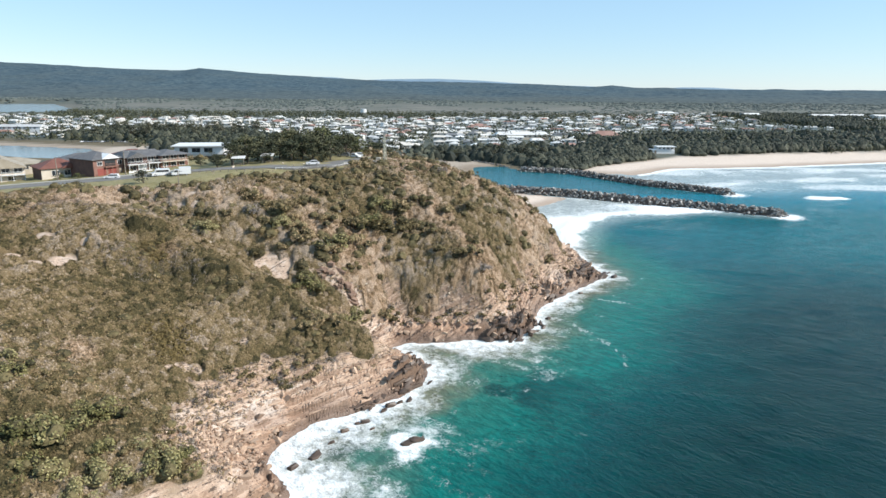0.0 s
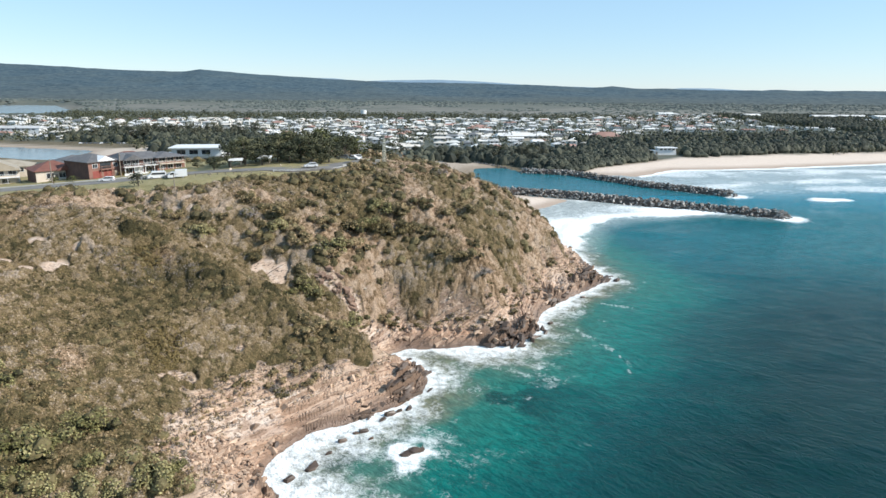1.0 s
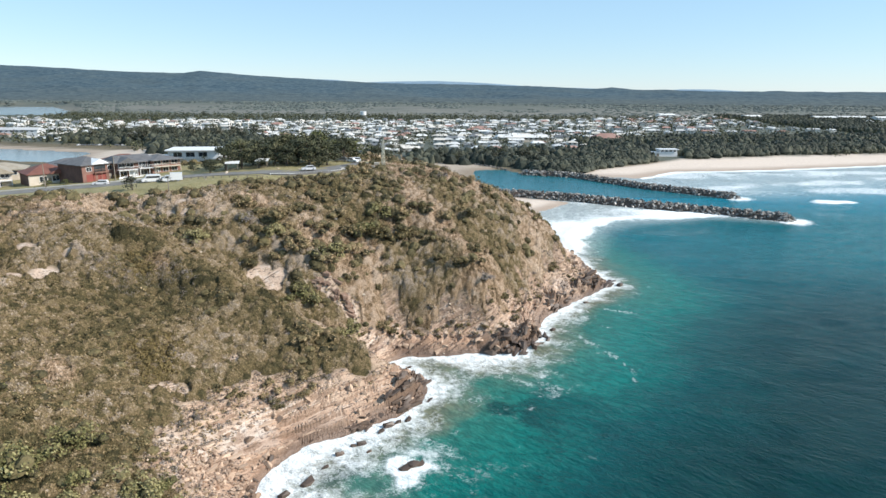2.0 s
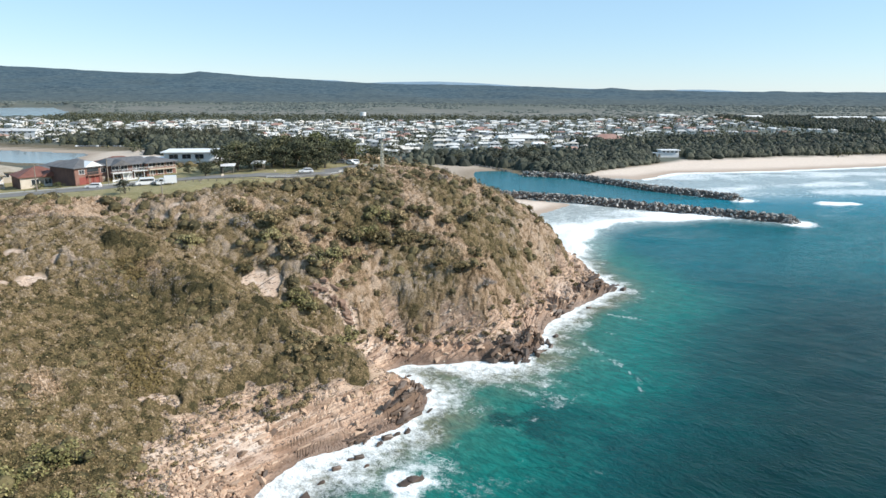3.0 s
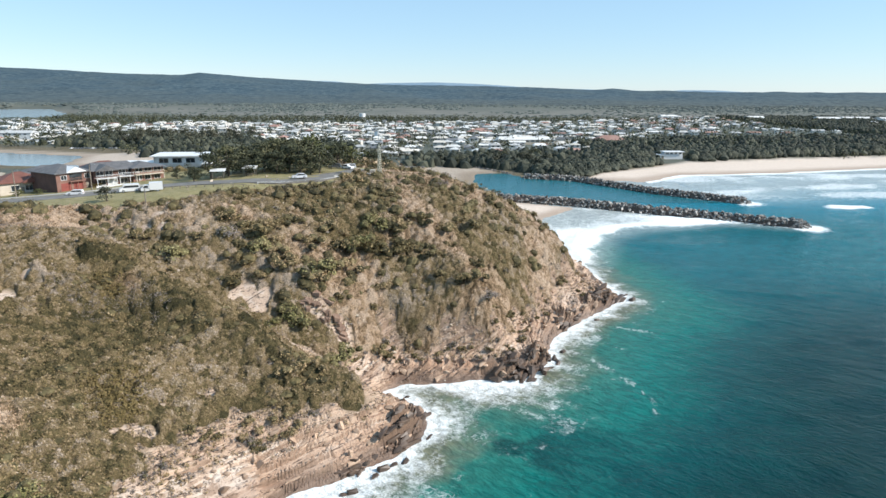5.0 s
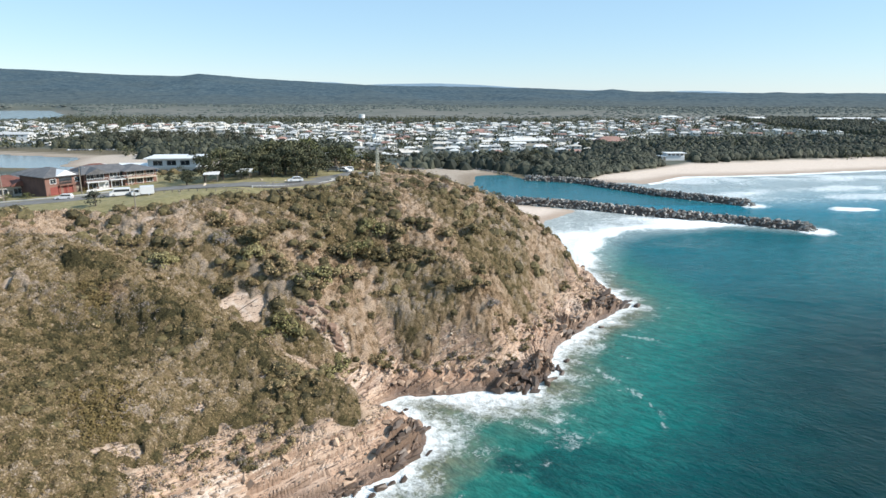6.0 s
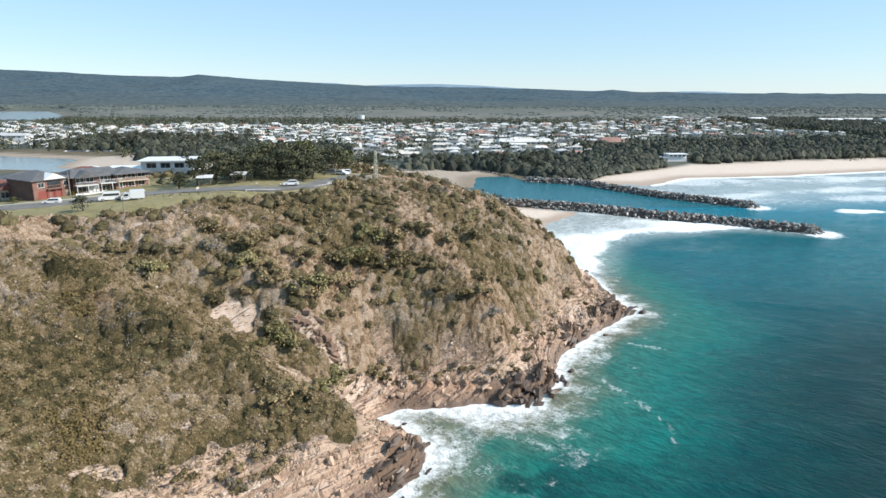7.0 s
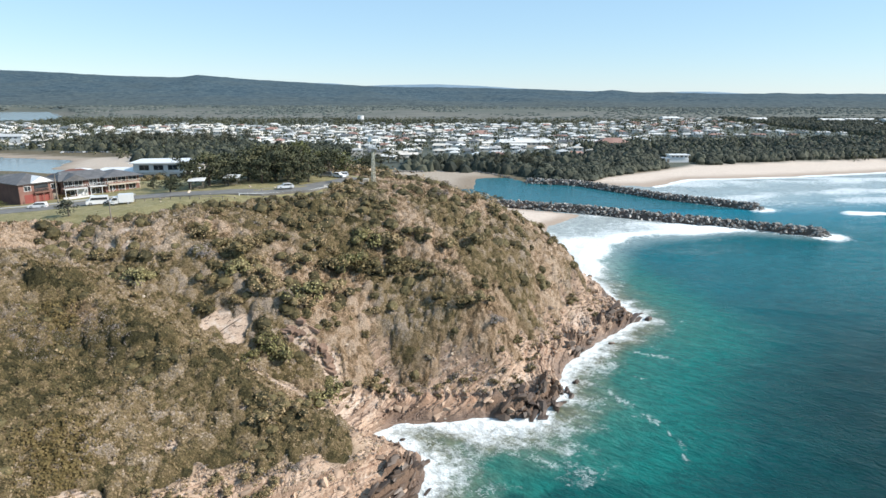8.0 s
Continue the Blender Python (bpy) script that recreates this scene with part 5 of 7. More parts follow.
# taller thickets: the upper headland, the gully, the spur and the edge of the lawn
kx, ky, kd = scrub_sites(30000, 19, -110, 46, 84, 250)
zone = 0.72 * smooth(158, 178, ky) * smooth(16, 30, kd) + 1.3 * np.exp(-(line_distance(kx, ky, [(-70, 141), (-60, 137), (-48, 134), (-36, 132), (-26, 131)]) / 4.5) ** 2)
zone = zone + 0.7 * np.exp(-(line_distance(kx, ky, [(-24, 153), (-40, 158), (-58, 168)]) / 4) ** 2) + 1.0 * (ky < 101) + 0.12
ok = rng.random(len(kx)) < zone * smooth(0.45, 0.56, fbm(kx, ky, 9, 3, 191)) * 0.24
low = ~ok & (rng.random(len(kx)) < 0.04 * smooth(0.42, 0.6, fbm(kx, ky, 15, 2, 192)))
small = low[ok | low]
kx, ky = kx[ok | low], ky[ok | low]
kr = rng.uniform(0.8, 2.5, len(kx)) * np.where(ky < 150, 0.75, 1.0) * np.where(small, 0.62, 1.0)
kh = kr * rng.uniform(0.9, 1.4, len(kx)) * np.where(ky < 150, 0.62, 1.0)
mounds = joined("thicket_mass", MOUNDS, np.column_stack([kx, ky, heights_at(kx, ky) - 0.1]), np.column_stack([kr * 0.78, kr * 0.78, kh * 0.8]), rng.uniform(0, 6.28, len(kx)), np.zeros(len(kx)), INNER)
stuff("thicket_mass", mounds, "dense inner growth of the slope thickets, painted dark for shade", "scrub")
v, f = leaves(np.column_stack([kx, ky, heights_at(kx, ky) + 0.1]), kr, kh, 70, kr * 0.075 + 0.08, 37, 0.8, 0.74, False, 0.42)
stuff("slope_thicket", mesh_of("slope_thicket", v, f, THICKET), "dark olive thickets on the upper headland slope", "scrub")


def shrub_variant(seed, material, bare=False):
    """A dome of leaves on short forked stems, about 1 m in radius."""
    r = np.random.default_rng(seed)
    n = 13
    c = np.column_stack([r.normal(0, 0.4, n), r.normal(0, 0.4, n), r.uniform(0.15, 0.8, n)])
    v, f = leaves(c, r.uniform(0.28, 0.5, n), r.uniform(0.25, 0.45, n), 58, np.full(n, 0.084), seed, 0.8, 0.72, False, 0.42)
    v, f = [v], [f.tolist()]
    outer = len(f[0])
    for k in range(6):
        mv, mf = mound_variant(seed * 20 + k)
        f.append((mf + sum(len(q) for q in v)).tolist())
        v.append(mv * (0.34, 0.34, 0.40) + c[k] - (0, 0, 0.14))
    v, f = np.concatenate(v), sum(f, [])
    stem = Shape()
    for k in range(4):
        stem.rod((0, 0, -0.2), tuple(c[k] * (0.8, 0.8, 0.9)), 0.07, 0.03, 5)
    crown = mesh_of("crown", v, f, material)
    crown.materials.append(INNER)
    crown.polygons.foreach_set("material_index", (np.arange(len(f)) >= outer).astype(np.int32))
    return crown, mesh_of("stem", stem.v, stem.f, BARK)


KINDS = [[shrub_variant(200 + k, SHRUB) for k in range(6)], [shrub_variant(220 + k, BRIGHT) for k in range(4)], [shrub_variant(240 + k, GREYTWIG) for k in range(3)]]
SHRUB_LABELS = ["dark olive-green rounded shrub on the headland slope", "bright yellow-green shrub above the rocks", "grey half-bare shrub on the headland slope"]
SHRUB_GROUPS = ["dark shrubs on the slope", "bright shrubs on the slope", "bare shrubs on the slope"]


def shrub(x, y, r, h, sort):
    crown, stem = KINDS[sort][int(rng.integers(0, len(KINDS[sort])))]
    ob = thing("shrub", SHRUB_LABELS[sort], "shrub", pose(x, y, gz(x, y) - 0.05, 0, 0, rng.uniform(0, 360)) @ Matrix.Diagonal((r, r, h, 1)), SHRUB_GROUPS[sort])
    part("crown", crown, None, ob)
    part("stem", stem, None, ob)


for x, y, r in [(-56.5, 80.3, 3.4), (-59.2, 79.1, 2.7), (-54.9, 82.3, 2.3), (-53.3, 87, 2.8), (-51.9, 89.9, 2.5), (-55.3, 87.6, 1.9), (-44.1, 84.3, 2), (-39.8, 82.3, 3), (-41.9, 81.7, 2.3), (-39, 84.7, 2.1), (-65.6, 88.8, 2.3), (-68.2, 91.6, 2.1), (-52.9, 75.6, 2.6), (-49.5, 74.7, 2.3), (-56, 76, 2.3), (-48, 77.7, 2.7), (-45.2, 79, 2.1), (-48.7, 81.7, 2.3), (-34.5, 151.9, 3.3), (-31.3, 151.7, 3.1), (-36.7, 148.1, 2.1), (-21.7, 152, 2.5), (-23, 147, 3), (-28.8, 162.6, 4), (-21.2, 176.1, 3.9), (-18.2, 184.2, 3.8), (-42.7, 163, 3.5), (-60.4, 156.1, 3.3)]:
    shrub(x, y, r, r * rng.uniform(0.85, 1.1), 1)
FACE_SHRUBS = [(-46.9, 159.8, 3), (-46.7, 155.2, 3.1), (-29, 161, 3.3), (-23.6, 168.4, 3.7), (-12.4, 179.2, 4.2), (-12.9, 185, 4.6), (3.5, 171.9, 3), (8.4, 173.4, 3.1), (-36, 161.5, 3), (-41.4, 157.9, 2.3), (8.1, 179.1, 2.7), (-24.7, 173.8, 3.8), (-18.6, 176, 3.9), (-32.6, 170.2, 3.5), (-39.3, 163.3, 3.1), (-46.1, 167.1, 3.8), (-42.6, 171.5, 3.2), (-51.8, 170.1, 3.2), (-29.1, 178.1, 3.6), (-38.4, 174.5, 3), (-5.9, 179.8, 2.9), (0.8, 189.7, 3.6), (-27.8, 203.7, 3.6), (-18.8, 196.9, 2.9), (-6.2, 188, 3.3), (5.1, 194.3, 3.5), (-1.9, 178.4, 2.6), (-24.1, 132.3, 2.2), (-27.1, 131.2, 2.4), (-29.6, 129.9, 2), (-24.7, 128.2, 1.6), (-29.3, 121.8, 1.7)]
NEAR_SHRUBS = [(-49, 96.4, 1.1), (-46.2, 92.6, 1.5), (-43.4, 91, 1.1), (-48.2, 89.4, 0.9), (-54.2, 84.1, 1.7), (-53.2, 80.7, 1.3), (-46.1, 83.1, 1.5), (-43.3, 116.4, 1.1), (-42.1, 114.2, 1.1), (-39, 114.9, 1.3), (-31, 115.5, 1.1), (-41.8, 80.3, 1.3), (-58.5, 77.2, 2), (-63.1, 91.4, 1.4), (-60.4, 89.6, 1.6), (-67.6, 160.3, 2.3), (-56.5, 161.9, 1.8)]
for x, y, r in FACE_SHRUBS + NEAR_SHRUBS:
    shrub(x, y, r, r * 0.85, 0)
for sites, low, high, y0, y1, seed in ((62, 5.5, 14, 150, 215, 23), (24, 8, 17, 92, 132, 24)):
    for x, y in zip(*shore_sites(sites, low, high, seed, y0, y1)):
        r = rng.uniform(0.55, 1.25)
        shrub(x, y, r, r * rng.uniform(0.8, 1.1), 2 if rng.random() < 0.3 else 0)
ux, uy, ud = scrub_sites(9000, 17, -62, 42, 128, 260)
want = 0.05 + 0.55 * (ud < 17) * (uy > 152) + 0.9 * smooth(0.45, 0.6, fbm(ux, uy, 12, 3, 141)) * smooth(15, 30, ud) * smooth(150, 172, uy)
ok = rng.random(len(ux)) < want * 0.28
ux, uy = ux[ok], uy[ok]
taken = []
for x, y in zip(ux, uy):
    if len(taken) < 105 and all((x - a) ** 2 + (y - b) ** 2 > 5.0 for a, b in taken):
        taken.append((x, y))
        r = rng.uniform(1.2, 2.7)
        shrub(x, y, r, r * rng.uniform(0.75, 1.1), 2 if rng.random() < 0.14 else 0)


# ---- houses along the headland road ----
def window(wall, x0, z0, x1, z1, y=0.0, bars=1):
    f = Shape()
    t = 0.09
    f.box(x0 - t, y - 0.07, z0 - t, x1 + t, y + 0.02, z0).box(x0 - t, y - 0.07, z1, x1 + t, y + 0.02, z1 + t)
    f.box(x0 - t, y - 0.07, z0, x0, y + 0.02, z1).box(x1, y - 0.07, z0, x1 + t, y + 0.02, z1)
    for k in range(bars):
        c = x0 + (x1 - x0) * (k + 1) / (bars + 1)
        f.box(c - 0.03, y - 0.06, z0, c + 0.03, y + 0.02, z1)
    ob = part("window", f, WHITE, wall, "white framed window")
    part("pane", Shape().box(x0, y - 0.03, z0, x1, y + 0.01, z1), GLASS, ob)


def garage_door(wall, x0, x1, h, material=None):
    s = Shape()
    n = 5
    for k in range(n):
        s.add([(x0, -0.06, 0.02 + h * k / n), (x1, -0.06, 0.02 + h * k / n), (x1, -0.02, h * (k + 1) / n), (x0, -0.02, h * (k + 1) / n)], [(0, 1, 2, 3)])
    s.box(x0, -0.03, 0, x1, 0.01, h)
    part("garage_door", s, material or DOORRED, wall, "maroon panelled garage door" if material is None else "pale panelled garage door")


def balcony(wall, x0, x1, z, depth=1.8, material=None, rail=1.0):
    b = part("balcony", Shape().box(x0, -depth, z - 0.22, x1, 0.01, z), material or WHITE, wall, "balcony with railing")
    r = Shape()
    r.box(x0, -depth, z + rail - 0.08, x1, -depth + 0.07, z + rail)
    n = int((x1 - x0) / 0.45)
    for k in range(n + 1):
        x = x0 + (x1 - x0 - 0.05) * k / n
        r.box(x, -depth + 0.01, z, x + 0.05, -depth + 0.05, z + rail - 0.06)
    part("railing", r, material or WHITE, b)
    p = Shape()
    for x in (x0 + 0.05, (x0 + x1) / 2, x1 - 0.2):
        p.box(x, -depth + 0.08, 0, x + 0.14, -depth + 0.22, z - 0.22)
    part("post", p, material or WHITE, b)


def low_corner(x, y, angle, w, d):
    c, s = math.cos(radians(angle)), math.sin(radians(angle))
    return min(gz(x + a * c - b * s, y + a * s + b * c) for a in (0, w) for b in (0, d))


def house_base(name, label, x, y, angle, w, d, h, wall_material, side_material=None):
    z = low_corner(x, y, angle, w, d)
    front = max(gz(x, y), z)
    ob = thing(name, label, "house", pose(x, y, front - 0.1, 0, 0, angle))
    wall = part("wall", Shape().box(0, 0, z - front - 0.3, w, d, h), wall_material, ob)
    if side_material:
        # the side away from the sun takes a darker brick as painted shade
        part("shaded_side_wall", Shape().box(-0.05, 0.25, z - front - 0.3, 0.0, d, h), side_material, ob, "dark brick side wall with shade in its colour")
    return ob, wall


def brick_house():
    h, wall = house_base("brick_house", "two-storey orange brick house with grey hipped roof and two garage doors", -112.2, 202.6, 60, 10.4, 13, 5.5, BRICK, DARKBRICK)
    garage_door(wall, 1.2, 4.0, 2.5)
    garage_door(wall, 4.9, 7.7, 2.5)
    window(wall, 1.4, 3.5, 3.0, 4.7)
    window(wall, 8.4, 3.4, 9.8, 4.7)
    part("recess", Shape().box(3.9, -0.04, 3.1, 7.6, 0.02, 5.1), GLASS, wall, "shaded balcony doors")
    balcony(wall, 3.6, 7.9, 2.95, 0.9, BRICK)
    part("door", Shape().box(8.6, -0.07, 0.05, 9.6, 0.02, 2.2), TIMBER, wall)
    roof = part("roof", Shape().hip(0, 0, 10.4, 13, 5.5, 2.1, 0.7), GREYTILE, h)
    part("gable", Shape().add([(2.8, -0.75, 5.55), (8.8, -0.75, 5.55), (5.8, -0.6, 7.1), (5.8, 4.2, 7.15)], [(0, 1, 2), (1, 3, 2), (0, 2, 3)]), WHITE, roof, "white gable")
    for x, y in ((9.6, -2.2), (11.2, -2.6)):
        part("hedge", mesh_of("hedge", *leaves(np.array([[x, y, 0.9]]), np.array([0.9]), np.array([1.1]), 60, np.array([0.25]), 5), RUST), None, h)


def charcoal_house():
    h, wall = house_base("charcoal_house", "two-storey house with white balconies and charcoal gabled roof", -105.6, 210.4, 45, 13, 11, 5.0, DARKBRICK)
    balcony(wall, 0.4, 6.2, 2.7)
    balcony(wall, 6.8, 12.8, 2.9)
    for x in (0.8, 3.4, 7.2, 10.0):
        window(wall, x, 3.2, x + 2.0, 4.8)
    for x in (1.0, 7.4):
        window(wall, x, 0.6, x + 2.2, 2.1)
    garage_door(wall, 4.0, 6.4, 2.2, WHITE)
    roof = part("roof", Shape().hip(0, 0, 13, 11, 5.0, 1.9, 0.8, 2.0), GREYTILE, h, "charcoal tiled roof")
    part("front_gable", Shape().hip(0.8, -1.6, 6.0, 5, 5.05, 1.6, 0.5, 0.0), GREYTILE, roof)
    part("fence", Shape().box(-1.0, -5.2, 0, 6.5, -5.0, 1.0), WHITE, h, "low white front wall")


def end_house():
    h, wall = house_base("veranda_house", "two-storey tan brick house with a long veranda", -97.0, 217.2, 48, 9.6, 11, 4.6, BRICK)
    balcony(wall, 0.4, 9.2, 2.5, 1.6, CREAM)
    for x in (0.8, 3.6, 6.6):
        window(wall, x, 3.0, x + 2.2, 4.3)
        window(wall, x, 0.7, x + 1.8, 2.0)
    part("roof", Shape().hip(0, -1.0, 9.6, 11, 4.6, 1.4, 0.7), GREYTILE, h)


def bungalow():
    h, wall = house_base("bungalow", "cream bungalow with red tiled roof and front gable", -129.6, 203.2, 45, 12.5, 11, 3.7, CREAM, DARKBRICK)
    window(wall, 3.0, 1.2, 5.0, 2.8)
    window(wall, 6.6, 1.2, 9.4, 2.8, bars=2)
    window(wall, 10.6, 1.2, 12.0, 2.8)
    part("door", Shape().box(5.4, -0.07, 0.1, 6.3, 0.02, 2.3), TIMBER, wall)
    roof = part("roof", Shape().hip(0, 0, 12.5, 11, 3.7, 2.6, 0.6), REDTILE, h)
    part("front_gable", Shape().hip(6.0, -1.4, 10.4, 4, 3.72, 1.5, 0.3, 0.0), REDTILE, roof)
    part("gable_end", Shape().add([(6.2, -1.5, 3.8), (10.2, -1.5, 3.8), (8.2, -1.5, 5.0), (6.2, -1.35, 3.8), (10.2, -1.35, 3.8), (8.2, -1.35, 5.0)], [(0, 1, 2), (3, 5, 4), (0, 3, 4, 1), (1, 4, 5, 2), (2, 5, 3, 0)]), CREAM, roof)


def gable_house():
    h, wall = house_base("gabled_house", "tan-roofed two-storey gabled house with balcony", -148, 201.5, 38, 12, 13, 5.0, CREAM)
    balcony(wall, 5.0, 11.8, 2.7)
    for x in (5.6, 9.0):
        window(wall, x, 3.2, x + 2.2, 4.7)
    garage_door(wall, 1.0, 4.2, 2.3, DARKBRICK)
    window(wall, 7.0, 0.7, 9.0, 2.0)
    s = Shape().hip(0, -1.2, 12, 13, 5.0, 3.2, 0.6, 0.0)
    part("roof", s, TANTILE, h, "tan sheet roof")


def back_roof(x, y, angle, w, d, material, label):
    h, wall = house_base("back_house", label, x, y, angle, w, d, 4.6, CREAM)
    window(wall, 1.5, 2.8, 3.5, 4.0)
    window(wall, w - 4, 2.8, w - 2, 4.0)
    part("roof", Shape().hip(0, 0, w, d, 4.6, 2.0, 0.6), material, h)


def white_building():
    x, y, a, w, d = -128, 268, 10, 35, 15
    z = low_corner(x, y, a, w, d)
    h = thing("white_building", "modern white two-storey building with flat roofs and blue cladding", "building", pose(x, y, z, 0, 0, a))
    top = 35.3 - z
    part("wall", Shape().box(0, 0, -0.5, w, d, top), WHITE, h)
    upper = part("upper_storey", Shape().box(14, -1.0, top + 0.02, w - 1, d - 2, top + 3.4), WHITE, h)
    part("cladding", Shape().box(1, -0.1, top - 3.0, 17, 0.02, top - 0.4), BLUEGLASS, h, "blue-grey cladding")
    for k in range(3):
        window(upper, 16 + 5 * k, top + 0.9, 19.4 + 5 * k, top + 2.7, -1.0)
    for k in range(4):
        window(h, 18 + 4 * k, top - 2.8, 20.8 + 4 * k, top - 0.8)
    part("roof", Shape().box(13, -2.6, top + 3.42, w + 0.4, d - 1, top + 3.8), WHITE, h, "pale flat roof slab")
    part("low_roof", Shape().box(-1.2, -1.2, top + 0.03, 13.9, d + 0.6, top + 0.4), WHITE, h)
    s = Shape()
    n = 14
    for k in range(n):
        a0, a1 = math.pi * k / n, math.pi * (k + 1) / n
        p = [(-8 - 6 * math.cos(q), top - 1.6 + 2.4 * math.sin(q)) for q in (a0, a1)]
        s.add([(p[0][0], 2, p[0][1]), (p[1][0], 2, p[1][1]), (p[1][0], 12, p[1][1]), (p[0][0], 12, p[0][1])], [(0, 1, 2, 3)])
        s.add([(p[0][0], 2, p[0][1]), (p[1][0], 2, p[1][1]), (p[1][0], 2, top - 3), (p[0][0], 2, top - 3)], [(3, 2, 1, 0)])
    part("arched_roof", s, WHITE, h, "white arched roof")


brick_house(), charcoal_house(), end_house(), bungalow(), gable_house(), white_building()
back_roof(-116, 224, 34, 13, 10, REDTILE, "house with a dull red roof behind the street")
back_roof(-135, 222, 30, 14, 11, GREYTILE, "house with a grey roof behind the street")
back_roof(-160, 222, 25, 14, 11, TANTILE, "house with a tan roof behind the street")
back_roof(-175, 200, 22, 14, 11, REDTILE, "red-roofed house farther down the road")


# ---- vehicles ----
def wheels(ob, length, half, r):
    for x in (length * 0.2, length * 0.8):
        for y in (-half, half):
            s = 1 if y > 0 else -1
            w = part("wheel", Shape().rod((x, y - 0.2 * s, r), (x, y + 0.02 * s, r), r, r, 12), RUBBER, ob)
            part("rim", Shape().rod((x, y + 0.02 * s, r), (x, y + 0.035 * s, r), r * 0.6, r * 0.5, 10), METAL, w)


def car_body(ob, outline, glass, half, paint_material, length, r=0.33):
    body = part("body", Shape().profile(outline, -half, half), paint_material, ob)
    part("window", Shape().profile(glass, -half - 0.02, half + 0.02), GLASS, ob, "dark tinted windows")
    for y in (-half * 0.7, half * 0.7):
        part("headlight", Shape().box(-0.03, y - 0.17, 0.58, 0.05, y + 0.17, 0.75), WHITE, ob)
        part("tail_light", Shape().box(length - 0.05, y - 0.17, 0.6, length + 0.03, y + 0.17, 0.8), DOORRED, ob)
    wheels(ob, length, half, r)


def car(x, y, heading, material, label, wagon=False):
    ob = thing("car", label, "car", pose(x, y, gz(x, y) + 0.12, 0, 0, heading))
    back = 4.0 if wagon else 3.55
    outline = [(0.0, 0.28), (4.3, 0.28), (4.35, 0.85), (4.2, 0.95), (back, 1.45), (1.75, 1.47), (1.1, 0.95), (0.1, 0.78)]
    glass = [(1.25, 0.97), (4.0, 0.97), (back - 0.1, 1.37), (1.82, 1.39)]
    car_body(ob, outline, glass, 0.86, material, 4.35)
    return ob


def van(x, y, heading, label):
    ob = thing("van", label, "van", pose(x, y, gz(x, y) + 0.12, 0, 0, heading))
    outline = [(0.0, 0.32), (5.1, 0.32), (5.15, 2.0), (4.95, 2.25), (1.3, 2.25), (0.75, 1.35), (0.08, 1.05)]
    glass = [(0.95, 1.3), (4.9, 1.3), (4.85, 1.9), (1.35, 1.9)]
    car_body(ob, outline, glass, 0.95, CARWHITE, 5.15, 0.36)
    return ob


def box_truck(x, y, heading, label):
    ob = thing("box_truck", label, "truck", pose(x, y, gz(x, y) + 0.12, 0, 0, heading))
    part("cab", Shape().profile([(0, 0.4), (2.0, 0.4), (2.0, 1.95), (0.9, 1.95), (0.35, 1.2), (0, 1.05)], -0.95, 0.95), CARWHITE, ob)
    part("window", Shape().profile([(0.5, 1.2), (1.8, 1.2), (1.8, 1.8), (0.95, 1.8)], -0.97, 0.97), GLASS, ob)
    part("cargo_box", Shape().box(2.1, -1.0, 0.6, 5.4, 1.0, 2.6), CARWHITE, ob, "white cargo box")
    wheels(ob, 5.2, 0.9, 0.38)
    return ob


van(-88.6, 191.6, 28, "white minibus parked beside the lawn")
car(-83.8, 192.2, 26, CARGREY, "grey car parked beside the lawn", True)
box_truck(-81.5, 189.4, 22, "white camper truck parked on the verge")
car(-104.3, 193.6, 14, CARWHITE, "white car on the headland road", True)
car(-44.5, 205.2, 20, CARWHITE, "white car parked at the lookout")
car(-33.5, 230, 10, CARWHITE, "white car parked behind the lookout", True)
car(-30.0, 228.5, 150, CARWHITE, "white car parked behind the lookout")
car(-38.5, 231, 0, CARGREY, "dark car parked behind the lookout", True)


# ---- lookout furniture ----
MASTPAINT = paint("cream_mast_paint", (0.46, 0.45, 0.36), (0.56, 0.55, 0.46), 0.6, 1.0, 9)


def mast():
    z = gz(-20, 216.5)
    ob = thing("radio_mast", "pale steel lattice radio mast with antennas", "mast", pose(-20, 216.5, z))
    tri = [Vector((0.75 * math.cos(a), 0.75 * math.sin(a), 0)) for a in (0.5, 2.6, 4.7)]
    h = 10.4
    at = lambda k, q: tri[k] * (1 - 0.6 * q / h) + Vector((0, 0, q))
    for k in range(3):
        part("leg", Shape().rod(at(k, 0), at(k, h), 0.10, 0.08, 6), MASTPAINT, ob)
    for q in range(8):
        s = Shape()
        for k in range(3):
            a, b = at(k, q * 1.3), at((k + 1) % 3, q * 1.3 + 1.3)
            s.rod(a, b, 0.06, 0.06, 5).rod(at(k, q * 1.3 + 1.3), at((k + 1) % 3, q * 1.3 + 1.3), 0.06, 0.06, 5)
        part("brace", s, MASTPAINT, ob)
    part("platform", Shape().rod((0, 0, h), (0, 0, h + 0.35), 1.25, 1.35, 10), METAL, ob)
    part("pole", Shape().rod((0, 0, h), (-0.1, 0, h + 3.6), 0.13, 0.07, 6), METAL, ob)
    for dx in (-0.9, 0.9):
        part("antenna", Shape().rod((dx, 0, h + 0.3), (dx, 0, h + 2.2), 0.09, 0.09, 6), WHITE, ob)
    part("dish", Shape().rod((-0.3, -0.3, h + 2.6), (-0.7, -0.8, h + 2.8), 0.3, 0.75, 10), WHITE, ob, "white dish antenna")
    part("hut", Shape().box(-2.9, -0.9, 0, -1.3, 0.9, 2.1), CREAM, ob, "small cream equipment hut")


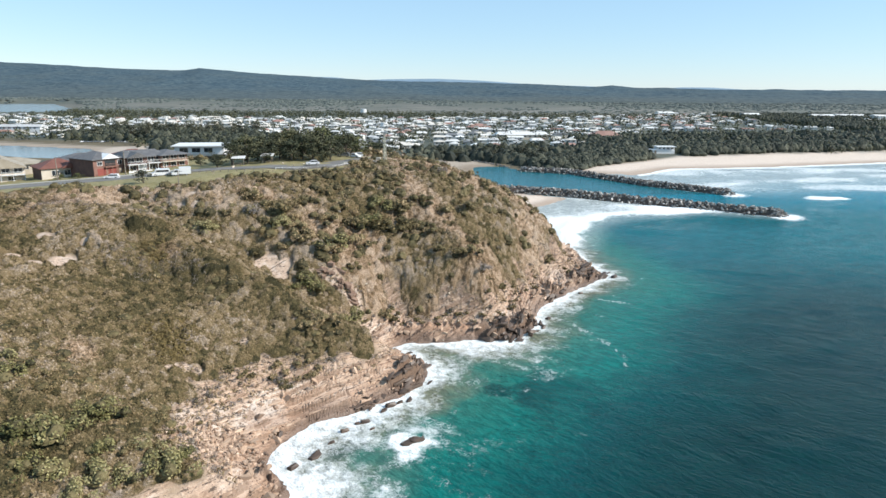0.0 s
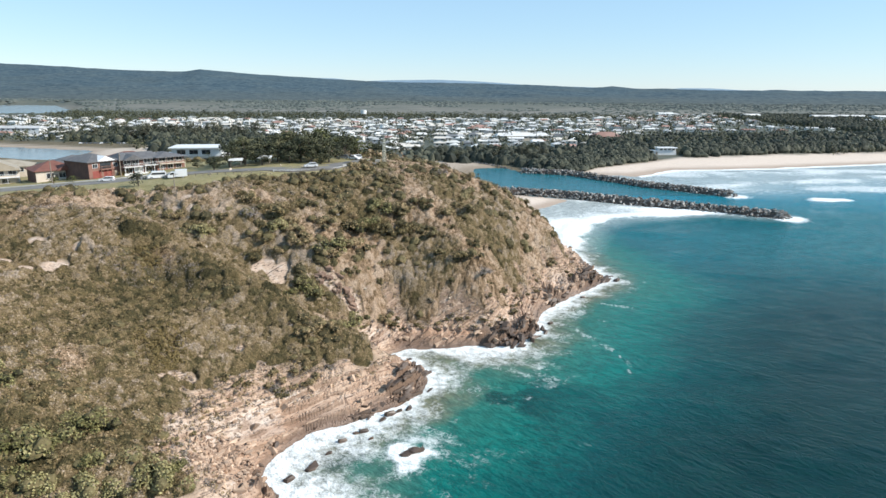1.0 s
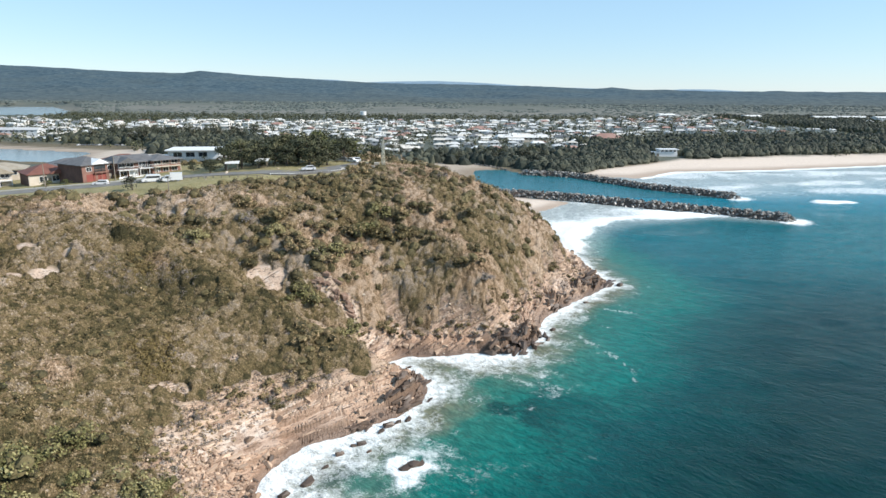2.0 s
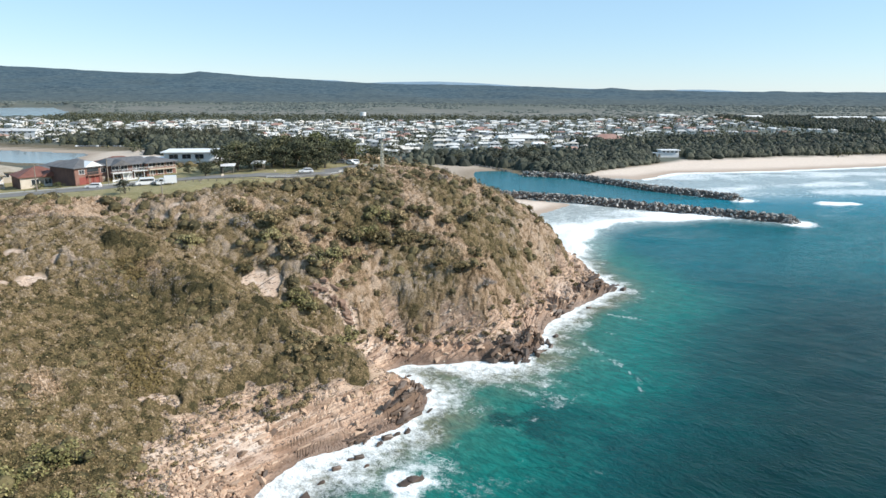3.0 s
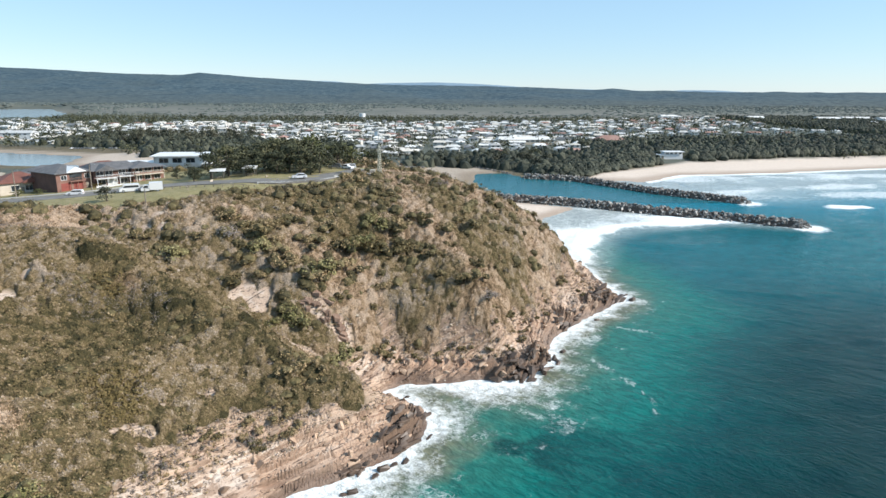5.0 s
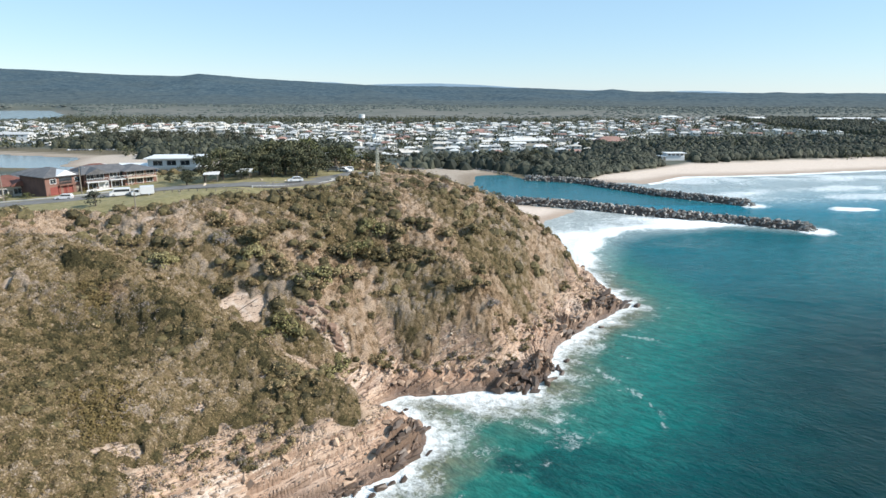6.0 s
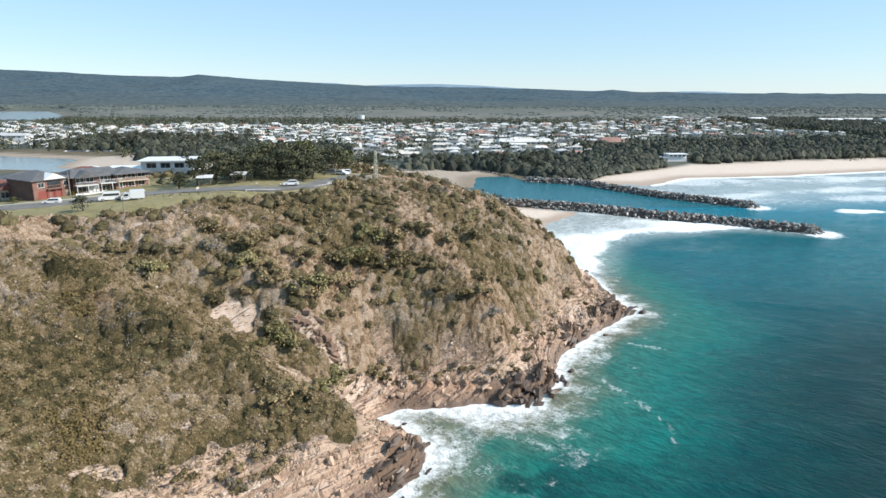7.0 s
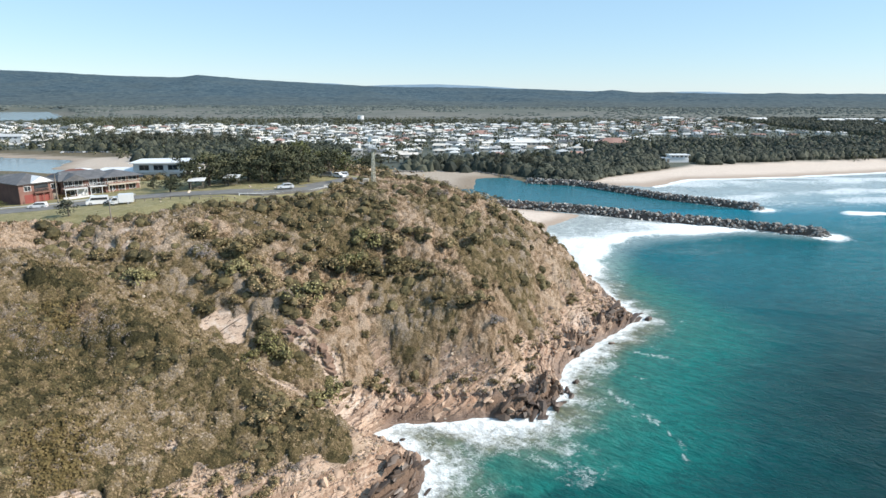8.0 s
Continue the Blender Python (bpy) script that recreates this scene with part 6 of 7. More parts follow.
def light_pole(x, y, h, arm):
    ob = thing("light_pole", "grey street light pole beside the road", "street light", pose(x, y, gz(x, y)), "street lights")
    part("pole", Shape().rod((0, 0, 0), (0, 0, h), 0.17, 0.11, 8), TIMBER, ob)
    part("arm", Shape().rod((0, 0, h - 0.4), (arm, -arm * 0.5, h + 0.1), 0.07, 0.05, 6), METAL, ob)
    part("lamp_head", Shape().box(arm - 0.1, -arm * 0.5 - 0.15, h, arm + 0.5, -arm * 0.5 + 0.15, h + 0.15), METAL, ob)


def shelter(x, y, angle, w, label):
    ob = thing("picnic_shelter", label, "shelter", pose(x, y, gz(x, y), 0, 0, angle), "picnic shelters")
    for px in (0.2, w - 0.2):
        for py in (0.2, 2.6):
            part("post", Shape().rod((px, py, -0.3), (px, py, 2.5), 0.09, 0.09, 6), TIMBER, ob)
    part("roof", Shape().add([(-0.4, -0.4, 2.45), (w + 0.4, -0.4, 2.45), (w + 0.4, 3.2, 2.9), (-0.4, 3.2, 2.9), (-0.4, -0.4, 2.57), (w + 0.4, -0.4, 2.57), (w + 0.4, 3.2, 3.02), (-0.4, 3.2, 3.02)],
         [(0, 3, 2, 1), (4, 5, 6, 7), (0, 1, 5, 4), (1, 2, 6, 5), (2, 3, 7, 6), (3, 0, 4, 7)]), WHITE, ob, "white sloping roof")
    t = part("table", Shape().box(0.8, 0.9, 0.7, w - 0.8, 1.7, 0.78), TIMBER, ob)
    part("bench", Shape().box(0.8, 0.4, 0.42, w - 0.8, 0.7, 0.48), TIMBER, ob)
    part("table_leg", Shape().box(1.1, 1.2, -0.2, 1.25, 1.4, 0.7).box(w - 1.25, 1.2, -0.2, w - 1.1, 1.4, 0.7), TIMBER, ob)


def rail_fence(line, name, label, gap=2.2, high=0.75, material=None):
    pts = [Vector((x, y, 0)) for x, y in line]
    ob = thing(name, label, "fence")
    for a, b in zip(pts, pts[1:]):
        n = max(1, int((b - a).length / gap))
        for k in range(n):
            p, q = a.lerp(b, k / n), a.lerp(b, (k + 1) / n)
            zp, zq = gz(p.x, p.y), gz(q.x, q.y)
            part("post", Shape().box(p.x - 0.09, p.y - 0.09, zp - 0.3, p.x + 0.09, p.y + 0.09, zp + high), material or TIMBER, ob)
            part("rail", Shape().rod((p.x, p.y, zp + high - 0.12), (q.x, q.y, zq + high - 0.12), 0.07, 0.07, 5), material or TIMBER, ob)


mast()
light_pole(-101.5, 201.5, 7.6, 1.6)
light_pole(-121, 197.5, 7.6, 1.6)
light_pole(-72.5, 172.5, 4.2, 0.8)
shelter(-60.6, 211.5, 5, 3.4, "white-roofed picnic shelter on the lawn")
shelter(-69.5, 209, 12, 3.6, "white-roofed picnic shelter among the trees")
rail_fence([(-77, 193.5), (-68, 193), (-60, 191), (-52, 192.5)], "lawn_fence", "low timber rail fence along the lawn")
rail_fence([(-52, 196.5), (-44, 199.5), (-36, 205), (-29, 213)], "lookout_barrier", "low white post barrier along the lookout", 2.0, 0.6, WHITE)


def parapet():
    ob = thing("lookout_wall", "low pale concrete wall round the lookout", "wall")
    line = [(-33, 209.5), (-28, 213.5), (-24, 215.5), (-22, 214)]
    for (ax, ay), (bx_, by_) in zip(line, line[1:]):
        a, b = Vector((ax, ay, gz(ax, ay))), Vector((bx_, by_, gz(bx_, by_)))
        d = (b - a).normalized()
        n = Vector((-d.y, d.x, 0)) * 0.2
        v = [a - n, b - n, b + n, a + n]
        part("wall_section", Shape().add([(p.x, p.y, p.z - 0.4) for p in v] + [(p.x, p.y, p.z + 0.8) for p in v], [(0, 3, 2, 1), (4, 5, 6, 7), (0, 1, 5, 4), (1, 2, 6, 5), (2, 3, 7, 6), (3, 0, 4, 7)]), CONCRETE, ob)


parapet()
sign = thing("notice_board", "small pale notice board on posts beside the lawn", "sign", pose(-93, 189.5, gz(-93, 189.5), 0, 0, 10))
part("board", Shape().box(0, -0.05, 0.7, 2.0, 0.05, 2.0), CREAM, sign)
for x in (0.15, 1.75):
    part("post", Shape().box(x, 0.06, -0.2, x + 0.1, 0.16, 2.0), TIMBER, sign)


# ---- trees ----
def tree_variant(seed, material, spread=0.34, lobes=20, count=64):
    """A tree 1 m high: tapered trunk, forked limbs, and an uneven crown of leaf clusters."""
    r = np.random.default_rng(seed)
    tops = np.column_stack([r.normal(0, spread * 0.5, lobes), r.normal(0, spread * 0.5, lobes), r.uniform(0.2, 0.86, lobes)])
    tops[:, :2] *= (1.25 - 0.8 * np.abs(tops[:, 2:3] - 0.45))
    v, f = leaves(tops, r.uniform(0.12, 0.22, lobes), r.uniform(0.10, 0.18, lobes), count, np.full(lobes, 0.034 if count > 60 else 0.045), seed, 0.9, 0.65, False, 0.4)
    t = Shape().rod((0, 0, -0.06), (0.01, 0, 0.45), 0.035, 0.02, 7)
    for k in range(6):
        t.rod((0.01, 0, r.uniform(0.22, 0.45)), tuple(tops[k]), 0.014, 0.005, 5)
    return mesh_of("crown", v, f, material), mesh_of("trunk", t.v, t.f, BARK)


BROAD = [tree_variant(300 + k, TREE) for k in range(6)]
CASUARINA = [tree_variant(320 + k, PINE, 0.27, 20, 34) for k in range(5)]
GREEN = [tree_variant(340 + k, MIDTREE, 0.36, 20, 64) for k in range(2)]


def tree(x, y, h, sort, label, group, wide=1.0):
    crown, trunk = sort[int(rng.integers(0, len(sort)))]
    ob = thing("tree", label, "tree", pose(x, y, gz(x, y) - 0.02, 0, 0, rng.uniform(0, 360)) @ Matrix.Diagonal((h * wide, h * wide, h, 1)), group)
    part("crown", crown, None, ob)
    part("trunk", trunk, None, ob)


for x, y, h in [(-74, 207, 6), (-71, 213, 9.5), (-67, 217, 10), (-62, 222, 10.5), (-57, 221, 8.5), (-53, 226, 11), (-49, 221, 9.5), (-45, 219, 9), (-43, 225, 11), (-39, 219, 8.5), (-52, 217, 8), (-47, 230, 11), (-58, 229, 10), (-66, 226, 10), (-41, 214.5, 5), (-60, 212.5, 6), (-36, 236, 9)]:
    tree(x, y, h, BROAD, "dark green broad-crowned tree on the headland top", "trees on the headland", 1.15)
for x, y, h in [(-70, 224, 9), (-56, 233, 10), (-34, 250, 10), (-46, 238, 11)]:
    tree(x, y, h, GREEN, "light green broad-crowned tree behind the lookout", "light trees on the headland", 1.2)
tree(-84.5, 177.2, 4.2, CASUARINA, "small windblown tree on the lawn", "lawn trees", 1.4)
tree(-84, 219, 3, BROAD, "low dark tree beside the veranda house", "garden trees", 1.5)
tree(-79, 221, 3.6, BROAD, "low dark tree beside the veranda house", "garden trees", 1.5)
tree(-122, 199.6, 2.2, GREEN, "clipped garden bush in front of a bungalow", "garden bushes", 1.6)
tree(-116, 199.5, 2.0, GREEN, "clipped garden bush in front of a bungalow", "garden bushes", 1.6)
for k in range(46):
    x, y = rng.uniform(-120, -24), rng.uniform(252, 345)
    if gz(x, y) > 4 and not (x < -78 and y < 305):
        tree(x, y, rng.uniform(7, 12), BROAD if rng.random() < 0.75 else GREEN, "green tree on the slope behind the lookout", "trees behind the headland", 1.15)
for k in range(70):
    x, y = rng.uniform(-70, 100), rng.uniform(522, 600)
    if shore_distance(np.array([x]), np.array([y]))[1][0] > 16 and (y > 568 or x > 62):
        tree(x, y, rng.uniform(7, 12), CASUARINA if rng.random() < 0.7 else BROAD, "dark casuarina on the river bank", "river bank trees", 1.1)
for k in range(50):
    x, y = rng.uniform(-430, -215), rng.uniform(728, 850)
    tree(x, y, rng.uniform(10, 17), CASUARINA, "tall dark casuarina along the foreshore", "foreshore trees", 1.0)
for x, y in [(20, 425), (28, 418), (34, 414), (40, 409), (31, 421), (48, 404)]:
    tree(x, y, rng.uniform(3.5, 5.5), CASUARINA, "thin grey-green tree beside the breakwater", "breakwater trees", 1.2)


DOMES = []
for k in range(6):
    r = np.random.default_rng(400 + k)
    n = 6
    a = np.arange(n) / n * 2 * np.pi
    v = np.concatenate([np.column_stack([np.cos(a), np.sin(a), np.zeros(n)]) * r.uniform(0.85, 1.15, (n, 1)), np.column_stack([0.62 * np.cos(a + 0.5), 0.62 * np.sin(a + 0.5), r.uniform(0.6, 0.9, n)]), [[0.05, 0, 1.05]]])
    f = [q for i in range(n) for q in ((i, (i + 1) % n, n + i), ((i + 1) % n, n + (i + 1) % n, n + i), (n + i, n + (i + 1) % n, 2 * n))]
    DOMES.append((v, np.array(f)))


def crowns(name, x, y, h, r, count, leaf, material, label, category="trees", seed=0, mass=""):
    z = heights_at(x, y)
    v, f = leaves(np.column_stack([x, y, z + h * 0.45]), r, h * 0.55, count, leaf, seed, 1.0, 0.88, False, 0.3)
    if mass:
        stuff(mass, joined(mass, MOUNDS if leaf[0] < 0.8 else DOMES, np.column_stack([x, y, z - 0.2]), np.column_stack([r * 1.35, r * 1.35, h * 0.86]), rng.uniform(0, 6.28, len(x)), np.zeros(len(x)), material), label, category)
    return stuff(name, mesh_of(name, v, f, material), label, category)


def wooded(x, y):
    dn = shore_distance(x, y)[1]
    a = (x > 150) & (y > beach_back(x) + 4 + 10 * vnoise(x, y, 40, 151)) & (dn < 255) & (np.hypot(x - 208, y - 606) > 17) & ((np.abs(x - 208) > 19) | (y > 616))
    b = (x > 72) & (x <= 150) & (y > beach_back(x) + 3) & (dn > 7) & (dn < 120)
    c = (x > -90) & (x <= 72) & (y > 556 - 0.6 * np.maximum(0, x - 30)) & (dn > 16) & (dn < 62 + 50 * vnoise(x, y, 60, 152))
    d = (x <= -90) & (x > -460) & (dn > 62) & (dn < 190) & (vnoise(x, y, 40, 153) > 0.35)
    e = (x > 620) & (dn > 88) & (dn < 900) & (fbm(x, y, 160, 2, 154) > 0.42)
    return a | b | c | d | e


fx, fy = rng.uniform(-460, 1250, 60000), rng.uniform(500, 1500, 60000)
ok = wooded(fx, fy) & (np.abs(fx / fy) < 0.8)
fx, fy = fx[ok][:7000], fy[ok][:7000]
mx, my = rng.uniform(70, 460, 9000), rng.uniform(496, 700, 9000)
front = wooded(mx, my) & (my < beach_back(mx) + 45)
mx, my = mx[front][:2200], my[front][:2200]
far_part = ~((fx > 70) & (fx < 460) & (fy < beach_back(fx) + 38))
fx, fy = fx[far_part], fy[far_part]
fh = rng.uniform(5, 11, len(fx))
crowns("coastal_forest", fx, fy, fh, rng.uniform(2.6, 5.0, len(fx)), 9, np.full(len(fx), 0.8), WOODTOP, "dense dark green coastal forest behind the beach", seed=31, mass="forest_canopy")
rise = smooth(0, 14, my - beach_back(mx))
mh = rng.uniform(3.0, 4.5, len(mx)) + rise * rng.uniform(2.0, 6.0, len(mx))
crowns("dune_forest", mx, my, mh, rng.uniform(2.0, 4.2, len(mx)), 20, np.full(len(mx), 0.5), WOODTOP, "rounded dark green banksia scrub along the back of the beach", seed=36, mass="dune_canopy")
# scrub on the slope behind the headland
qx, qy = rng.uniform(-250, 30, 3600), rng.uniform(240, 455, 3600)
qd = shore_distance(qx, qy)[0]
ok = (qd > 6) & ~inside(qx, qy, LAWN) & ~((qx < -70) & (qy < 300))
qx, qy = qx[ok], qy[ok]
crowns("back_slope_scrub", qx, qy, rng.uniform(2, 5.5, len(qx)), rng.uniform(1.5, 3.2, len(qx)), 18, np.full(len(qx), 0.6), THICKET, "grey-green scrub on the slope behind the lookout", "scrub", 33)


# ---- breakwaters ----
ARMOUR_MESHES = mesh_share("boulder", STONES, ARMOUR)


def breakwater(name, label, line, top, half, seed, n_rest, big=1.0, start=0.0):
    r = np.random.default_rng(seed)
    ob = thing(name, label, "breakwater")
    pts = [Vector((x, y, 0)) for x, y in line]
    lens = [(b - a).length for a, b in zip(pts, pts[1:])]
    core = Shape()
    for a, b in zip(pts, pts[1:]):
        d = (b - a).normalized()
        n = Vector((-d.y, d.x, 0))
        ring = [(-half, -1.5), (-half * 0.45, top - 0.7), (half * 0.45, top - 0.7), (half, -1.5)]
        v = [p + n * s + Vector((0, 0, z)) for p in (a, b) for s, z in ring]
        core.add(v, [(0, 1, 5, 4), (1, 2, 6, 5), (2, 3, 7, 6), (3, 0, 4, 7), (3, 2, 1, 0), (4, 5, 6, 7)])
    # the core's dark colour imitates shade in the gaps between boulders
    part("core", core, WETROCK, ob)

    def spot(q):
        q = q * sum(lens)
        for a, b, l in zip(pts, pts[1:], lens):
            if q <= l:
                d = (b - a) / l
                return a + d * q, Vector((-d.y, d.x, 0))
            q -= l
        return pts[-1], Vector((0, 1, 0))

    def sites(n):
        out = []
        for k in range(n):
            p, side = spot(r.random())
            s = r.uniform(-1, 1)
            z = np.interp(abs(s), [0, 0.4, 1], [top - 0.5, top - 0.6, -0.5])
            out.append((p.x + side.x * s * half, p.y + side.y * s * half, z + r.normal(0, 0.2)))
        for k in range(n // 14):
            a = r.uniform(0, 6.28)
            q = half * r.random() ** 0.5
            out.append((pts[-1].x + q * math.cos(a), pts[-1].y + q * math.sin(a), np.interp(q / half, [0, 0.4, 1], [top - 0.4, top - 0.7, -0.5])))
        return np.array(out)

    for p in sites(270):
        s = r.uniform(1.2, 2.4) * big
        stone = part("boulder", ARMOUR_MESHES[int(r.integers(0, 8))], None, ob)
        stone.matrix_basis = pose(*p, r.normal(0, 18), r.normal(0, 18), r.uniform(0, 360)) @ Matrix.Diagonal((s * 1.15, s, s * 0.85, 1))
    p = sites(n_rest)
    s = r.uniform(1.0, 2.1, len(p)) * big
    rest = part("armour_rest", joined("armour_rest", STONES, p, np.column_stack([s * 1.15, s, s * 0.85]), r.uniform(0, 6.28, len(p)), r.normal(0, 0.3, len(p)), ARMOUR_REST), None, ob)
    tagged(rest, kind="stuff")


breakwater("south_breakwater", "long breakwater of dark boulders running into the sea", SOUTH_ARM, 3.5, 5.5, 61, 820, 1.15)
breakwater("north_breakwater", "dark boulder breakwater on the far side of the river mouth", NORTH_ARM, 3.1, 4.9, 62, 700, 1.1)


def rock_bank(name, label, line, n, seed):
    r = np.random.default_rng(seed)
    ob = thing(name, label, "rock wall")
    places = []
    for (ax, ay), (bx_, by_) in zip(line, line[1:]):
        m = int(n * math.hypot(bx_ - ax, by_ - ay) / 100) + 3
        for k in range(m):
            q = r.random()
            places.append((ax + (bx_ - ax) * q + r.normal(0, 1.2), ay + (by_ - ay) * q + r.normal(0, 1.2)))
    for x, y in places[:260]:
        s = r.uniform(1.0, 2.2)
        stone = part("boulder", ARMOUR_MESHES[int(r.integers(0, 8))], None, ob)
        stone.matrix_basis = pose(x, y, max(gz(x, y), -0.3) - 0.1, r.normal(0, 15), r.normal(0, 15), r.uniform(0, 360)) @ Matrix.Diagonal((s * 1.2, s, s * 0.9, 1))


rock_bank("river_wall", "low boulder wall along the river bank", [(-62, 540), (-21.4, 548), (-3, 567.5), (20.5, 564), (38, 549), (52, 528), (62, 505)], 170, 64)


# ---- beach pavilion and the town ----
def pavilion():
    z = gz(205, 610)
    ob = thing("beach_pavilion", "white two-storey pavilion behind the beach", "building", pose(198, 608, z - 0.3, 0, 0, 4))
    part("wall", Shape().box(0, 0, 0, 22, 10, 3.6), WHITE, ob)
    up = part("upper_storey", Shape().box(5, 1, 3.62, 22, 9, 6.4), WHITE, ob)
    for k in range(4):
        window(up, 6.5 + 4 * k, 4.4, 9 + 4 * k, 5.8, 1.0)
    part("roof", Shape().box(4, -1.5, 6.42, 23, 10, 6.9), WHITE, ob)
    part("low_roof", Shape().box(-1, -1, 3.63, 4.9, 10.5, 4.0), WHITE, ob)
    part("door", Shape().box(2, -0.08, 0.1, 4.2, 0.02, 2.8), TIMBER, ob)


pavilion()
ROOFS = [paint("white_roof", (0.70, 0.68, 0.64), (0.80, 0.785, 0.75), 0.6, 0.1, 2, 0.25, bumpy=0), paint("pale_grey_roof", (0.46, 0.455, 0.44), (0.58, 0.57, 0.55), 0.6, 0.1, 2, 0.3, bumpy=0),
         paint("cream_roof", (0.58, 0.53, 0.46), (0.68, 0.63, 0.56), 0.7, 0.1, 2, 0.3, bumpy=0), paint("terracotta_roof", (0.30, 0.17, 0.135), (0.38, 0.23, 0.185), 0.8, 0.1, 2, 0.4, bumpy=0), paint("slate_roof", (0.13, 0.135, 0.14), (0.19, 0.195, 0.20), 0.7, 0.1, 2, 0.4, bumpy=0)]
ROOF_NAMES = ["white", "pale grey", "cream", "terracotta", "slate grey"]
TOWNWALL = paint("town_wall", (0.60, 0.56, 0.50), (0.72, 0.69, 0.64), 0.8, 0.1, 3, 0.4, bumpy=0)
TOWN_PLANS = [(12, 9, 3.0, 1.8, None), (15, 9, 3.0, 2.0, 3.0), (11, 10, 5.4, 1.9, None), (18, 10, 3.2, 1.6, 0.0), (13, 10, 5.2, 2.0, 2.0)]
town_walls, town_roofs, town_panes = [], [], []
for w, d, h, rise, ridge in TOWN_PLANS:
    town_walls.append(mesh_of("wall", *(lambda s: (s.v, s.f))(Shape().box(0, 0, -1, w, d, h)), TOWNWALL))
    town_roofs.append([mesh_of("roof", *(lambda s: (s.v, s.f))(Shape().hip(0, 0, w, d, h, rise, 0.6, ridge)), m) for m in ROOFS])
    s = Shape()
    town_panes.append([mesh_of("window", *(lambda s: (s.v, s.f))(Shape().box(x, -0.06, h - 1.9, x + 2.2, 0.02, h - 0.6)), GLASS) for x in (1.5, w - 4.2)])
town_sites = []
for row in range(26):
    y0 = 618 + row * 33
    for k in range(110):
        x, y = -820 + k * 19 + rng.normal(0, 4.5) + 8 * (row % 2), y0 + rng.normal(0, 5) + 0.03 * k
        px_ = x / y
        dn = float(shore_distance(np.array([x]), np.array([y]))[1][0])
        if not (-0.72 < px_ < 0.66) or dn < 60 or wooded(np.array([x]), np.array([y]))[0]:
            continue
        if px_ < -0.28 and y < 715 or px_ > 0.30 and y < 850 + 400 * (px_ - 0.30):
            continue
        if px_ > 0.42 and rng.random() < 0.72 or px_ < -0.46 and rng.random() < 0.25:
            continue
        if y > 1130 + 140 * vnoise(np.array([x]), np.array([y]), 200, 161)[0] + 1000 * max(0, px_ - 0.08) or rng.random() < 0.1 or vnoise(np.array([x]), np.array([y]), 90, 162)[0] < 0.17:
            continue
        town_sites.append((x, y))
town_sites.sort(key=lambda p: p[1])
far_v, far_f, far_roofs = Shape(), None, [Shape() for r in ROOFS]
for k, (x, y) in enumerate(town_sites):
    plan = int(rng.integers(0, len(TOWN_PLANS)))
    east = x / y > 0.2
    roof = int(rng.choice(5, p=[0.26, 0.26, 0.20, 0.16, 0.12] if east else [0.34, 0.25, 0.24, 0.09, 0.08]))
    turn = rng.normal(0, 6) + (0 if rng.random() < 0.7 else 90)
    z = gz(x, y)
    w, d, h, rise, ridge = TOWN_PLANS[plan]
    if k < 290:
        ob = thing("town_house", "small town house with a %s roof among trees" % ROOF_NAMES[roof], "house", pose(x, y, z, 0, 0, turn), "houses of the town")
        part("wall", town_walls[plan], None, ob)
        part("roof", town_roofs[plan][roof], None, ob)
        for pane in town_panes[plan]:
            part("window", pane, None, ob)
    else:
        m = pose(x, y, z, 0, 0, turn)
        s = Shape().box(0, 0, -1, w, d, h)
        far_v.add([tuple(m @ Vector(p)) for p in s.v], s.f)
        s = Shape().hip(0, 0, w, d, h, rise, 0.6, ridge)
        far_roofs[roof].add([tuple(m @ Vector(p)) for p in s.v], s.f)
town = stuff("distant_town", mesh_of("distant_town", far_v.v, far_v.f, TOWNWALL), "rows of distant pale-roofed town houses", "town")
for s, m, name in zip(far_roofs, ROOFS, ROOF_NAMES):
    if s.v:
        tagged(part("roofs", mesh_of("roofs", s.v, s.f, m), None, town, name + " roofs"), kind="stuff")

tx, ty = rng.uniform(-800, 1150, 14000), rng.uniform(640, 1420, 14000)
dn = shore_distance(tx, ty)[1]
ok = (dn > 40) & (np.abs(tx / ty) < 0.75) & (rng.random(14000) < 0.33 + 0.6 * smooth(0.5, 0.68, fbm(tx, ty, 120, 3, 171)) + 0.35 * (tx / ty < -0.48) + 0.5 * (ty > 1220))
crowns("town_trees", tx[ok], ty[ok], rng.uniform(5, 12, ok.sum()), rng.uniform(2.2, 4.8, ok.sum()), 12, np.full(ok.sum(), 1.3), TREE, "dark trees scattered through the town", seed=35)


def big_building(name, label, x, y, angle, w, d, h, rise, wall_material, roof_material, ridge=None):
    ob = thing(name, label, "building", pose(x, y, gz(x, y), 0, 0, angle))
    wall = part("wall", Shape().box(0, 0, -1.5, w, d, h), wall_material, ob)
    part("roof", Shape().hip(0, 0, w, d, h, rise, 0.8, ridge), roof_material, ob)
    for k in range(int(w / 6)):
        window(wall, 2 + 6 * k, h - 2.4, 5 + 6 * k, h - 0.9)


